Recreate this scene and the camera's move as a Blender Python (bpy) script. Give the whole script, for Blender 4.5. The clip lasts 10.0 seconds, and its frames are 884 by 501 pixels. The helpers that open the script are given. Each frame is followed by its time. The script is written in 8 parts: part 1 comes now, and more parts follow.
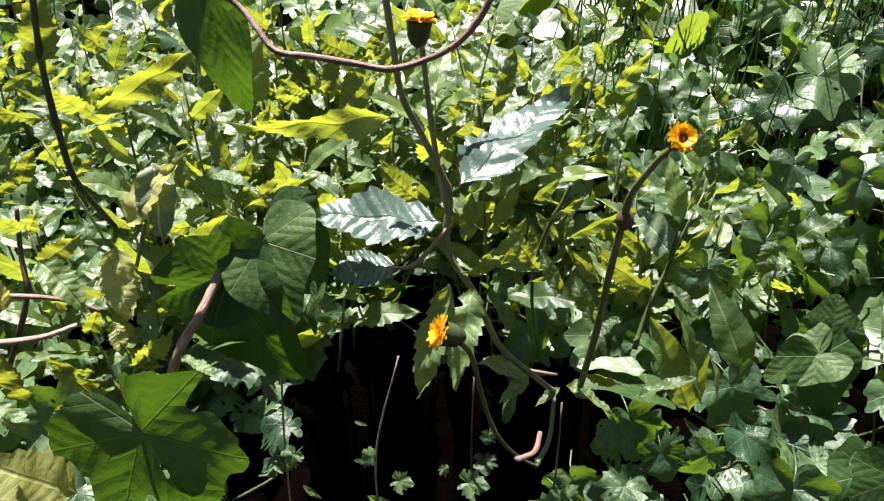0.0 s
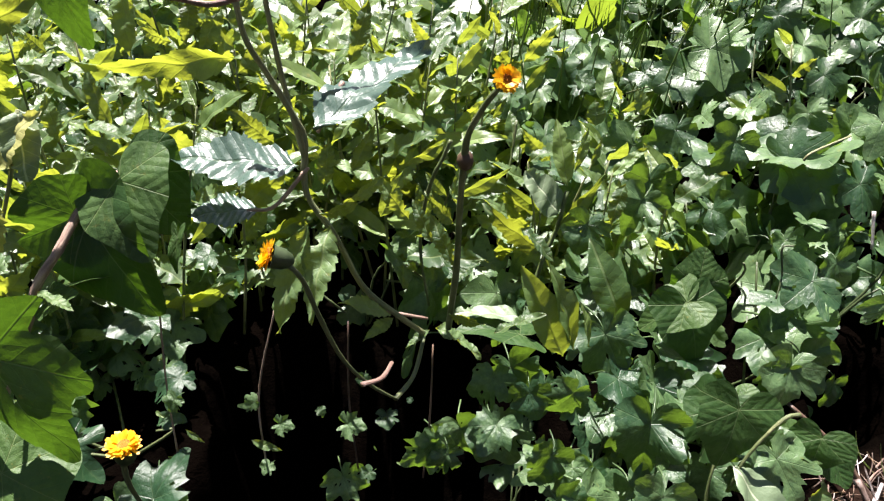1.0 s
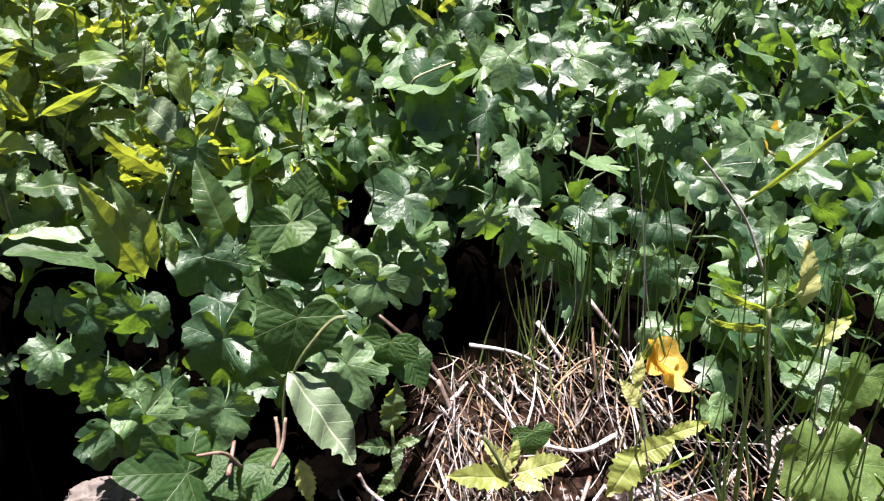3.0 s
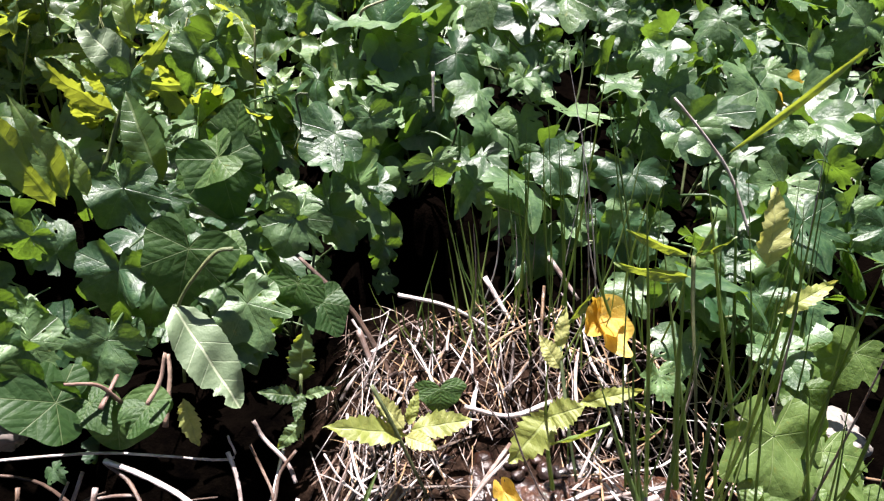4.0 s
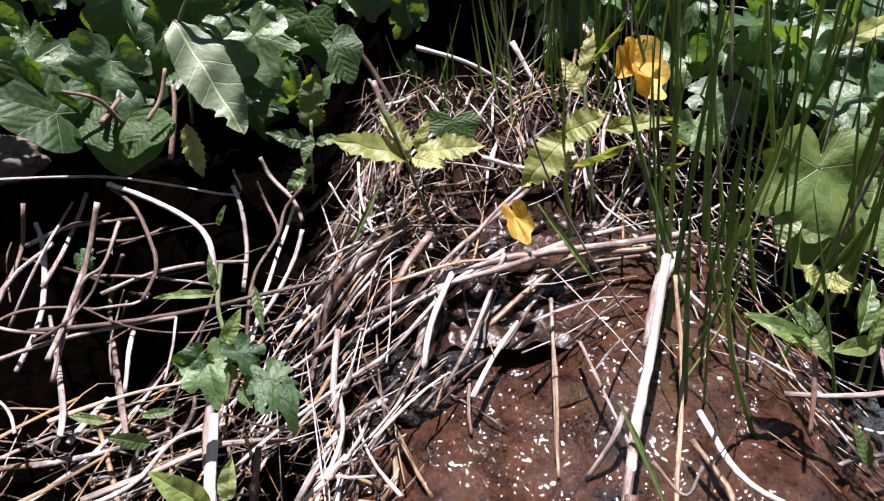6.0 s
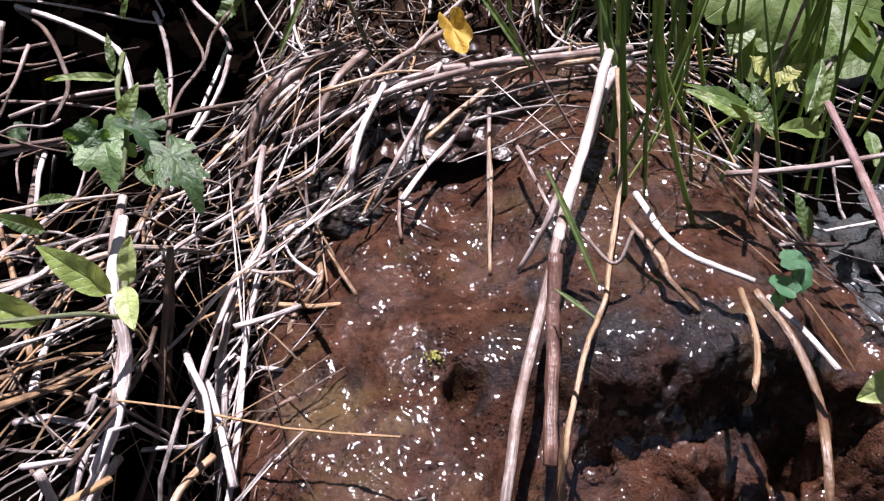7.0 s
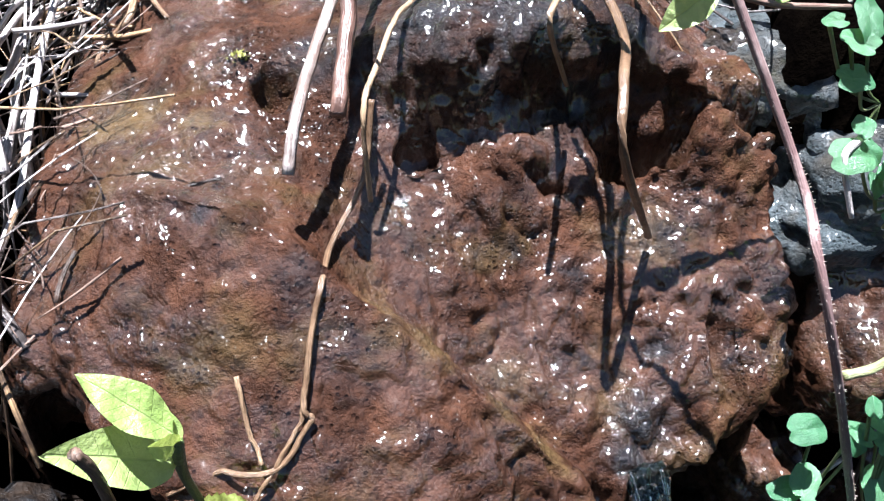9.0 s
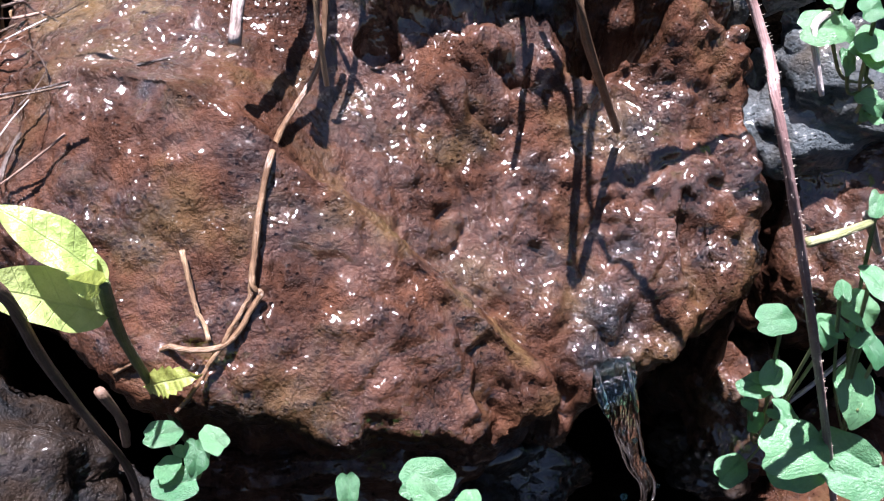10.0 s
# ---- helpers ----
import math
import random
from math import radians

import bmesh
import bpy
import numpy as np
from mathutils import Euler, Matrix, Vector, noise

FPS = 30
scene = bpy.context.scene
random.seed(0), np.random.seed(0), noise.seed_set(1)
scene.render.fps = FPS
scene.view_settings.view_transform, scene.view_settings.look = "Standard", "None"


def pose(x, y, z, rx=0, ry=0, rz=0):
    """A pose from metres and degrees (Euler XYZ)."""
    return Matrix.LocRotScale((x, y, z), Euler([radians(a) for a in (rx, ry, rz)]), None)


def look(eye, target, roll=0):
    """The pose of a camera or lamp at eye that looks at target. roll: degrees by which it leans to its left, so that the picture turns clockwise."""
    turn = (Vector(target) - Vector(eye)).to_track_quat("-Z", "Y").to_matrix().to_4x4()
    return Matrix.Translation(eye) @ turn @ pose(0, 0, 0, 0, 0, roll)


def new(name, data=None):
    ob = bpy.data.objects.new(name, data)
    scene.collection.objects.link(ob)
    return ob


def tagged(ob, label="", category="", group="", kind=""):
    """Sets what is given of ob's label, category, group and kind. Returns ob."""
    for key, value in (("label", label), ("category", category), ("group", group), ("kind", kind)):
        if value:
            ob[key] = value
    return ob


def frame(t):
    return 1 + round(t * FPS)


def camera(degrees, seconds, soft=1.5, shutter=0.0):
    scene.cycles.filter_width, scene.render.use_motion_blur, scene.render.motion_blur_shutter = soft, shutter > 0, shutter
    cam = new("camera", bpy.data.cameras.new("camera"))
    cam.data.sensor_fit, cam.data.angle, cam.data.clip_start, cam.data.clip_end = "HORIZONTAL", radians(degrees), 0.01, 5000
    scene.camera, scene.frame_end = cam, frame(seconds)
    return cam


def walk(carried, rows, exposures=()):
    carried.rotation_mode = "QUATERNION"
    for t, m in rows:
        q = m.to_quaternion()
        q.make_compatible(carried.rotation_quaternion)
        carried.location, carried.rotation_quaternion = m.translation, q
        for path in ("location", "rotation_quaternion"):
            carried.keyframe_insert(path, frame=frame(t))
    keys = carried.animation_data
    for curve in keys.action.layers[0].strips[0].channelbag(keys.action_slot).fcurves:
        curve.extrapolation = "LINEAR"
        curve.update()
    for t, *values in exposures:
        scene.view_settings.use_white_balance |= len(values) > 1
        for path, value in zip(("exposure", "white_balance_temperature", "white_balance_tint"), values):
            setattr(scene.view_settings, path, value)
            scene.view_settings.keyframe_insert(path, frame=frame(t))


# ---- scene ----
cam = camera(64.9, 10.0, soft=1.25)
PATH = [
    (0, (0.021, -0.012, 0.566), (-0.06, 1.827, -0.215), 0.2),
    (0.5, (0.058, -0.03, 0.56), (0.022, 1.804, -0.237), 0.1),
    (1, (0.088, -0.045, 0.548), (0.123, 1.785, -0.26), 1.3),
    (1.5, (0.121, -0.058, 0.541), (0.233, 1.75, -0.308), 1.9),
    (2, (0.163, -0.07, 0.53), (0.387, 1.713, -0.348), 3.2),
    (2.5, (0.23, -0.073, 0.531), (0.595, 1.687, -0.346), 4.6),
    (3, (0.305, -0.084, 0.519), (0.807, 1.646, -0.35), 5.9),
    (3.2, (0.325, -0.077, 0.509), (0.898, 1.632, -0.356), 6.9),
    (4.3, (0.472, -0.083, 0.453), (0.649, 1.674, -0.487), 4.7),
    (4.5, (0.468, -0.089, 0.436), (0.657, 1.661, -0.514), 5.7),
    (5, (0.476, -0.093, 0.393), (0.577, 1.622, -0.631), 3.5),
    (5.2, (0.473, -0.096, 0.387), (0.557, 1.608, -0.658), 3.0),
    (6.3, (0.5, -0.138, 0.302), (0.618, 1.498, -0.842), 4.2),
    (6.5, (0.508, -0.144, 0.283), (0.624, 1.467, -0.896), 4.3),
    (7, (0.521, -0.155, 0.253), (0.688, 1.421, -0.967), 4.6),
    (7.5, (0.526, -0.166, 0.236), (0.712, 1.379, -1.02), 5.0),
    (8, (0.545, -0.181, 0.215), (0.753, 1.318, -1.092), 4.7),
    (8.5, (0.567, -0.195, 0.195), (0.844, 1.263, -1.146), 6.2),
    (9, (0.579, -0.208, 0.173), (0.875, 1.21, -1.206), 5.5),
    (9.5, (0.584, -0.221, 0.162), (0.878, 1.173, -1.242), 5.5),
    (10, (0.594, -0.23, 0.144), (0.88, 1.155, -1.27), 5.2),
]
walk(cam, [(t, look(eye, target, roll)) for t, eye, target, roll in PATH],
     exposures=[(0, 1.95, 6800, 16), (2, 2.18, 6700, 15), (3, 2.15, 6700, 16), (5, 1.9, 6600, 16), (6.3, 1.42, 6450, 22), (7.2, 1.40, 6400, 24), (8.5, 2.05, 6350, 17), (9.0, 2.42, 5900, 8), (9.5, 2.45, 5950, 11), (10, 2.46, 6200, 22)])

# ---------------------------------------------------------------- light
SUN_TO = Vector((-0.12, 0.19, 0.975)).normalized()      # from the place to the sun
world = bpy.data.worlds.new("sky")
scene.world = world
world.use_nodes = True
wt = world.node_tree
sky = wt.nodes.new("ShaderNodeTexSky")
sky.sky_type, sky.sun_disc = "NISHITA", False
sky.sun_elevation = math.asin(SUN_TO.z)
sky.sun_rotation = math.atan2(SUN_TO.x, SUN_TO.y)
wt.links.new(sky.outputs[0], wt.nodes["Background"].inputs[0])
wt.nodes["Background"].inputs[1].default_value = 0.022
sun = new("sun", bpy.data.lights.new("sun", "SUN"))
sun.data.energy, sun.data.angle, sun.data.color = 5.0, radians(0.53), (1.0, 0.965, 0.96)
sun.matrix_world = look(SUN_TO * 20, (0, 0, 0))

# ---------------------------------------------------------------- materials


class Nodes:
    """A small help to wire node trees."""

    def __init__(self, name):
        self.mat = bpy.data.materials.new(name)
        self.mat.use_nodes = True
        self.t = self.mat.node_tree
        self.b = self.t.nodes["Principled BSDF"]
        self.out = self.t.nodes["Material Output"]

    def add(self, kind, **values):
        n = self.t.nodes.new("ShaderNode" + kind)
        for k, v in values.items():
            if k == "op":
                n.operation = v
            elif k == "interp":
                n.interpolation_type = v
            else:
                s = n.inputs[k.replace("_", " ")]
                if hasattr(v, "is_linked"):
                    self.t.links.new(v, s)
                else:
                    s.default_value = v
        return n

    def math(self, op, a, b=0.0, c=0.0):
        n = self.t.nodes.new("ShaderNodeMath")
        n.operation = op
        for i, v in enumerate((a, b, c)):
            if hasattr(v, "is_linked"):
                self.t.links.new(v, n.inputs[i])
            else:
                n.inputs[i].default_value = v
        return n.outputs[0]

    def noise(self, scale, detail=3.0, rough=0.55, coords=None):
        n = self.t.nodes.new("ShaderNodeTexNoise")
        n.inputs["Scale"].default_value = scale
        n.inputs["Detail"].default_value = detail
        n.inputs["Roughness"].default_value = rough
        if coords is not None:
            self.t.links.new(coords, n.inputs["Vector"])
        return n.outputs["Fac"]

    def ramp(self, fac, lo, hi, a=0.0, b=1.0):
        n = self.t.nodes.new("ShaderNodeMapRange")
        n.interpolation_type = "SMOOTHSTEP"
        self.t.links.new(fac, n.inputs[0])
        for i, v in zip((1, 2, 3, 4), (lo, hi, a, b)):
            n.inputs[i].default_value = v
        return n.outputs[0]

    def mix(self, fac, a, b):
        n = self.t.nodes.new("ShaderNodeMix")
        n.data_type = "RGBA"
        for s, v in ((n.inputs[0], fac), (n.inputs[6], a), (n.inputs[7], b)):
            if hasattr(v, "is_linked"):
                self.t.links.new(v, s)
            elif isinstance(v, (tuple, list)):
                s.default_value = (*v, 1.0)
            else:
                s.default_value = v
        return n.outputs[2]

    def bump(self, height, strength, distance, normal=None):
        n = self.t.nodes.new("ShaderNodeBump")
        n.inputs["Strength"].default_value = strength
        n.inputs["Distance"].default_value = distance
        self.t.links.new(height, n.inputs["Height"])
        if normal is not None:
            self.t.links.new(normal, n.inputs["Normal"])
        return n.outputs[0]

    def coords(self, which="Object"):
        return self.t.nodes.new("ShaderNodeTexCoord").outputs[which]

    def random(self):
        return self.t.nodes.new("ShaderNodeObjectInfo").outputs["Random"]

    def island(self):
        return self.t.nodes.new("ShaderNodeNewGeometry").outputs["Random Per Island"]

    def world_place(self):
        return self.t.nodes.new("ShaderNodeNewGeometry").outputs["Position"]

    def put(self, socket, v):
        if hasattr(v, "is_linked"):
            self.t.links.new(v, self.b.inputs[socket])
        else:
            self.b.inputs[socket].default_value = (*v, 1.0) if isinstance(v, tuple) else v


def leaf_material(name, dark, light, glow, veins="pinnate", through_light=0.42, rough=0.42, pale=0.25, spacing=7.0, per="object", quilting=0.5, spec=0.7, vein_colour=(0.30, 0.36, 0.16)):
    """Leaf: two-tone blade, veins, puckered relief, gloss, and light that shines through."""
    n = Nodes(name)
    rnd = n.random() if per == "object" else n.island()
    uv = n.coords("UV")
    sep = n.add("SeparateXYZ", Vector=uv)
    x, y = sep.outputs[0], n.math("ABSOLUTE", sep.outputs[1])
    if veins == "pinnate":
        mid = n.ramp(y, 0.004, 0.016, 1.0, 0.0)
        saw = n.math("PINGPONG", n.math("MULTIPLY", n.math("SUBTRACT", x, n.math("MULTIPLY", y, 0.75)), spacing), 0.5)
        side = n.ramp(saw, 0.0, 0.06, 0.35, 0.0)
        quilt = n.ramp(saw, 0.0, 0.5)
    else:
        r = n.math("SQRT", n.math("ADD", n.math("MULTIPLY", x, x), n.math("MULTIPLY", y, y)))
        th = n.math("ARCTAN2", y, x)
        gap = n.math("MULTIPLY", n.math("PINGPONG", th, 0.4538), r)
        mid = n.ramp(gap, 0.002, 0.010, 1.0, 0.0)
        saw = n.math("PINGPONG", n.math("MULTIPLY", n.math("SUBTRACT", r, n.math("MULTIPLY", gap, 1.2)), spacing), 0.5)
        side = n.ramp(saw, 0.0, 0.06, 0.22, 0.0)
        quilt = n.ramp(saw, 0.0, 0.5)
    vein = n.math("MAXIMUM", mid, side)
    oc = n.coords("Object")
    shift = n.t.nodes.new("ShaderNodeVectorMath")
    shift.operation = "ADD"
    n.t.links.new(oc, shift.inputs[0])
    n.t.links.new(n.math("MULTIPLY", rnd, 37.0), shift.inputs[1])
    oc = shift.outputs[0]
    blotch = n.noise(6.0, 5.0, 0.65, oc)
    fine = n.noise(70.0, 3.0, 0.6, oc)
    tone = n.math("ADD", n.math("MULTIPLY", rnd, 0.75), n.math("ADD", n.math("MULTIPLY", n.math("SUBTRACT", blotch, 0.5), 1.3), n.math("MULTIPLY", n.math("SUBTRACT", fine, 0.5), 0.35)))
    base = n.mix(n.ramp(tone, 0.0, 0.95), dark, light)
    sick = n.math("MULTIPLY", n.ramp(n.noise(8.0, 4.0, 0.7, oc), 0.60, 0.72), n.ramp(rnd, 0.55, 0.9))
    base = n.mix(n.math("MULTIPLY", sick, 0.6), base, (0.22, 0.19, 0.04))
    base = n.mix(n.math("MULTIPLY", vein, pale), base, vein_colour)
    n.put("Base Color", base)
    n.put("Roughness", n.math("ADD", rough, n.math("MULTIPLY", n.math("SUBTRACT", fine, 0.5), 0.22)))
    n.put("Specular IOR Level", spec)
    lumpy = n.noise(13.0, 4.0, 0.55, oc)
    height = n.math("ADD", n.math("MULTIPLY", quilt, quilting), n.math("ADD", n.math("MULTIPLY", fine, 0.14), n.math("MULTIPLY", lumpy, 0.8)))
    height = n.math("SUBTRACT", height, n.math("MULTIPLY", vein, 0.45))
    nor = n.bump(height, 0.5, 0.0019)
    n.put("Normal", nor)
    tr = n.t.nodes.new("ShaderNodeBsdfTranslucent")
    gcol = n.mix(n.ramp(tone, 0.0, 0.95), glow, tuple(min(1.0, 1.35 * c) for c in glow))
    gcol = n.mix(n.math("MULTIPLY", vein, 0.3), gcol, tuple(0.5 * c for c in glow))
    n.t.links.new(gcol, tr.inputs[0])
    n.t.links.new(nor, tr.inputs["Normal"])
    mixer = n.t.nodes.new("ShaderNodeMixShader")
    mixer.inputs[0].default_value = through_light
    n.t.links.new(n.b.outputs[0], mixer.inputs[1])
    n.t.links.new(tr.outputs[0], mixer.inputs[2])
    n.t.links.new(mixer.outputs[0], n.out.inputs[0])
    return n.mat


def stem_material(name, a, b, rough=0.6, per="object", bump=0.8, warm=None):
    n = Nodes(name)
    oc = n.coords("Object")
    rnd = n.random() if per == "object" else n.island()
    mp = n.t.nodes.new("ShaderNodeMapping")
    mp.inputs["Scale"].default_value = (3.2, 0.35, 1)
    n.t.links.new(n.coords("UV"), mp.inputs["Vector"])
    blotch = n.noise(60.0, 4.0, 0.65, oc)
    fine = n.noise(2.2, 4.0, 0.7, mp.outputs[0])
    tone = n.math("ADD", n.math("MULTIPLY", n.math("POWER", rnd, 1.9), 0.9), n.math("MULTIPLY", n.math("SUBTRACT", blotch, 0.40), 1.8))
    if warm:
        hue = n.math("FRACT", n.math("MULTIPLY", rnd, 7.31))
        pale = n.mix(n.ramp(n.math("ADD", hue, n.math("MULTIPLY", n.math("SUBTRACT", blotch, 0.5), 0.8)), 0.45, 0.75), b, warm)
    else:
        pale = b
    col = n.mix(n.ramp(tone, 0.0, 0.95), a, pale)
    col = n.mix(n.ramp(fine, 0.46, 0.62, 0.0, 0.7), col, tuple(0.6 * c for c in a))
    n.put("Base Color", col)
    n.put("Roughness", rough)
    n.put("Normal", n.bump(n.math("ADD", fine, n.math("MULTIPLY", blotch, 1.5)), bump, 0.0012))
    return n.mat


def plain_material(name, colour, rough=0.5, var=0.25, scale=150.0):
    n = Nodes(name)
    f = n.noise(scale, 3.0, 0.6, n.coords("Object"))
    n.put("Base Color", n.mix(n.ramp(f, 0.3, 0.75), tuple(c * (1 - var) for c in colour), tuple(min(1, c * (1 + var)) for c in colour)))
    n.put("Roughness", rough)
    n.put("Normal", n.bump(f, 0.4, 0.0008))
    return n.mat


def rock_material(name, rust, brown, grey, ochre, wet=1.0, patches=(0.60, 0.70), grey_shade_spots=(), wet_spots=(), ochre_spots=(), sparkles=()):
    """Wet, iron-stained rock: rust film, ochre and bare grey patches, dark pits, and a thin film of water on it."""
    n = Nodes(name)
    p = n.world_place()
    big = n.noise(14.0, 5.0, 0.6, p)
    mid = n.noise(55.0, 6.0, 0.66, p)
    fine = n.noise(260.0, 5.0, 0.68, p)
    grit = n.noise(900.0, 3.0, 0.6, p)
    vor = n.t.nodes.new("ShaderNodeTexVoronoi")
    vor.inputs["Scale"].default_value = 330.0
    n.t.links.new(p, vor.inputs["Vector"])
    col = n.mix(n.ramp(mid, 0.34, 0.66), rust, brown)
    col = n.mix(n.ramp(n.noise(23.0, 5.0, 0.62, p), 0.50, 0.68, 0.0, 0.55), col, ochre)

    def near(spots, gain, lo, hi, top):
        out = None
        for sx, sy, sz, sr in spots:
            v = n.t.nodes.new("ShaderNodeVectorMath")
            v.operation = "DISTANCE"
            n.t.links.new(p, v.inputs[0])
            v.inputs[1].default_value = (sx, sy, sz)
            edge = n.math("ADD", n.math("DIVIDE", v.outputs["Value"], sr), n.math("MULTIPLY", n.math("SUBTRACT", mid, 0.5), gain))
            q = n.ramp(edge, lo, hi, top, 0.0)
            out = q if out is None else n.math("MAXIMUM", out, q)
        return out

    spot = near(ochre_spots, 2.5, 0.4, 1.3, 0.75)
    if spot is not None:
        col = n.mix(spot, col, tuple(1.5 * c for c in ochre))
    bare = n.ramp(n.math("ADD", n.math("MULTIPLY", big, 0.55), n.math("MULTIPLY", mid, 0.45)), *patches, 0.0, 0.75)
    spot = near(grey_shade_spots, 4.0, 0.2, 1.3, 0.85)
    if spot is not None:
        bare = n.math("MAXIMUM", bare, spot)
    col = n.mix(bare, col, grey)
    pores = n.math("MULTIPLY", n.ramp(vor.outputs["Distance"], 0.16, 0.30, 1.0, 0.0), n.ramp(mid, 0.48, 0.60))
    col = n.mix(n.ramp(fine, 0.50, 0.72, 0.0, 0.75), col, tuple(0.35 * c for c in brown))
    col = n.mix(n.math("MULTIPLY", pores, 0.7), col, tuple(0.2 * c for c in brown))
    col = n.mix(n.ramp(grit, 0.56, 0.78, 0.0, 0.35), col, tuple(min(1, 2.0 * c) for c in rust))
    n.put("Base Color", col)
    n.put("Roughness", n.ramp(fine, 0.3, 0.7, 0.26, 0.46))
    h = n.math("ADD", n.math("MULTIPLY", mid, 0.8), n.math("ADD", n.math("MULTIPLY", fine, 0.5), n.math("MULTIPLY", grit, 0.16)))
    h = n.math("SUBTRACT", h, n.math("MULTIPLY", pores, 0.35))
    n.put("Normal", n.bump(h, 0.8, 0.0060))
    wetness = n.ramp(n.math("ADD", n.math("MULTIPLY", n.noise(34.0, 4.0, 0.65, p), 0.6), n.math("MULTIPLY", big, 0.4)), 0.44, 0.57, 0.08, 0.95)
    spot = near(wet_spots, 3.0, 0.5, 1.2, 1.0)
    if spot is not None:
        wetness = n.math("MAXIMUM", wetness, spot)
    n.put("Specular IOR Level", n.math("MULTIPLY_ADD", wetness, 0.16, 0.03))
    n.put("Coat Weight", n.math("MULTIPLY", wetness, wet))
    n.put("Coat Roughness", 0.10)
    n.put("Coat IOR", 1.7)
    warp = n.t.nodes.new("ShaderNodeVectorMath")
    warp.operation = "MULTIPLY_ADD"
    soft = n.t.nodes.new("ShaderNodeTexNoise")
    soft.inputs["Scale"].default_value = 60.0
    n.t.links.new(p, soft.inputs["Vector"])
    n.t.links.new(soft.outputs["Color"], warp.inputs[0])
    warp.inputs[1].default_value = (0.006, 0.006, 0.006)
    n.t.links.new(p, warp.inputs[2])
    shine = near(sparkles, 1.5, 0.7, 1.2, 1.0)
    shine = 0.0 if shine is None else shine
    film = n.math("MULTIPLY", n.noise(45.0, 2.0, 0.5, p), 1.2)
    for cells, gain, rate, seat in ((170.0, 0.82, 24.0, 0.56), (380.0, 0.20, 36.0, 0.55)):
        bead = n.t.nodes.new("ShaderNodeTexVoronoi")
        bead.inputs["Scale"].default_value = cells
        n.t.links.new(warp.outputs[0], bead.inputs["Vector"])
        dome = n.math("MULTIPLY", bead.outputs["Distance"], bead.outputs["Distance"])
        film = n.math("SUBTRACT", film, n.math("MULTIPLY", dome, n.math("MULTIPLY", gain, n.math("MAXIMUM", n.ramp(n.noise(rate, 3.0, 0.6, p), seat - 0.05, seat + 0.07), shine))))
    n.put("Coat Normal", n.bump(film, 1.0, 0.0036))
    return n.mat


def soil_material():
    n = Nodes("shade_darkened_humus")
    p = n.world_place()
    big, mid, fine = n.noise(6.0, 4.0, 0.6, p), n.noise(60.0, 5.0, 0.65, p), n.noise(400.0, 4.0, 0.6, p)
    # near humus is blackened to stand in for the shade under the plants
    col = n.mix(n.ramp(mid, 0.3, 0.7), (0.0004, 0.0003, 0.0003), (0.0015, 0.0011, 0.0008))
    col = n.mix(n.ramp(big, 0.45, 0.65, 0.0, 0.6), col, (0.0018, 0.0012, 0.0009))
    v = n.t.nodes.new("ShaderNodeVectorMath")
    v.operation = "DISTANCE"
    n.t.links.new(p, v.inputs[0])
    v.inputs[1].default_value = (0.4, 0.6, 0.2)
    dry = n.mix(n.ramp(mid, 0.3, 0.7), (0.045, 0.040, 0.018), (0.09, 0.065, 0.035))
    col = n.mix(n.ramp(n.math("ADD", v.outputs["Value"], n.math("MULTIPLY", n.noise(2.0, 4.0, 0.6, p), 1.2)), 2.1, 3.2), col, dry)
    w = n.t.nodes.new("ShaderNodeVectorMath")
    w.operation = "DISTANCE"
    n.t.links.new(p, w.inputs[0])
    w.inputs[1].default_value = (0.53, 0.33, 0.06)
    bank = n.mix(n.ramp(mid, 0.35, 0.65), (0.006, 0.004, 0.003), (0.040, 0.024, 0.017))
    col = n.mix(n.ramp(n.math("ADD", w.outputs["Value"], n.math("MULTIPLY", big, 0.06)), 0.11, 0.19, 0.9, 0.0), col, bank)
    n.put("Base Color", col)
    n.put("Roughness", 0.95)
    n.put("Specular IOR Level", 0.0)
    n.put("Normal", n.bump(n.math("ADD", mid, n.math("MULTIPLY", fine, 0.4)), 0.6, 0.008))
    return n.mat


def mud_material():
    n = Nodes("wet_rust_mud")
    p = n.world_place()
    big, mid, fine = n.noise(20.0, 4.0, 0.6, p), n.noise(90.0, 4.0, 0.6, p), n.noise(500.0, 3.0, 0.6, p)
    col = n.mix(n.ramp(mid, 0.3, 0.7), (0.030, 0.0125, 0.007), (0.010, 0.005, 0.004))
    col = n.mix(n.ramp(big, 0.5, 0.66, 0.0, 0.8), col, (0.016, 0.012, 0.012))
    n.put("Base Color", col)
    n.put("Roughness", 0.3)
    n.put("Normal", n.bump(n.math("ADD", mid, n.math("MULTIPLY", fine, 0.3)), 0.6, 0.004))
    n.put("Coat Weight", 1.0)
    n.put("Coat IOR", 1.5)
    n.put("Coat Roughness", 0.06)
    n.put("Coat Normal", n.bump(n.math("ADD", n.noise(80.0, 2.0, 0.5, p), n.math("MULTIPLY", n.noise(240.0, 2.0, 0.5, p), 0.25)), 1.0, 0.004))
    return n.mat


def water_material():
    n = Nodes("clear_running_water")
    n.put("Base Color", (0.30, 0.58, 0.60))
    n.put("Roughness", 0.02)
    n.put("IOR", 1.33)
    n.put("Transmission Weight", 1.0)
    stretch = n.t.nodes.new("ShaderNodeMapping")
    stretch.inputs["Scale"].default_value = (1, 1, 0.12)
    n.t.links.new(n.world_place(), stretch.inputs["Vector"])
    n.put("Normal", n.bump(n.noise(420.0, 2.0, 0.5, stretch.outputs[0]), 0.6, 0.002))
    return n.mat


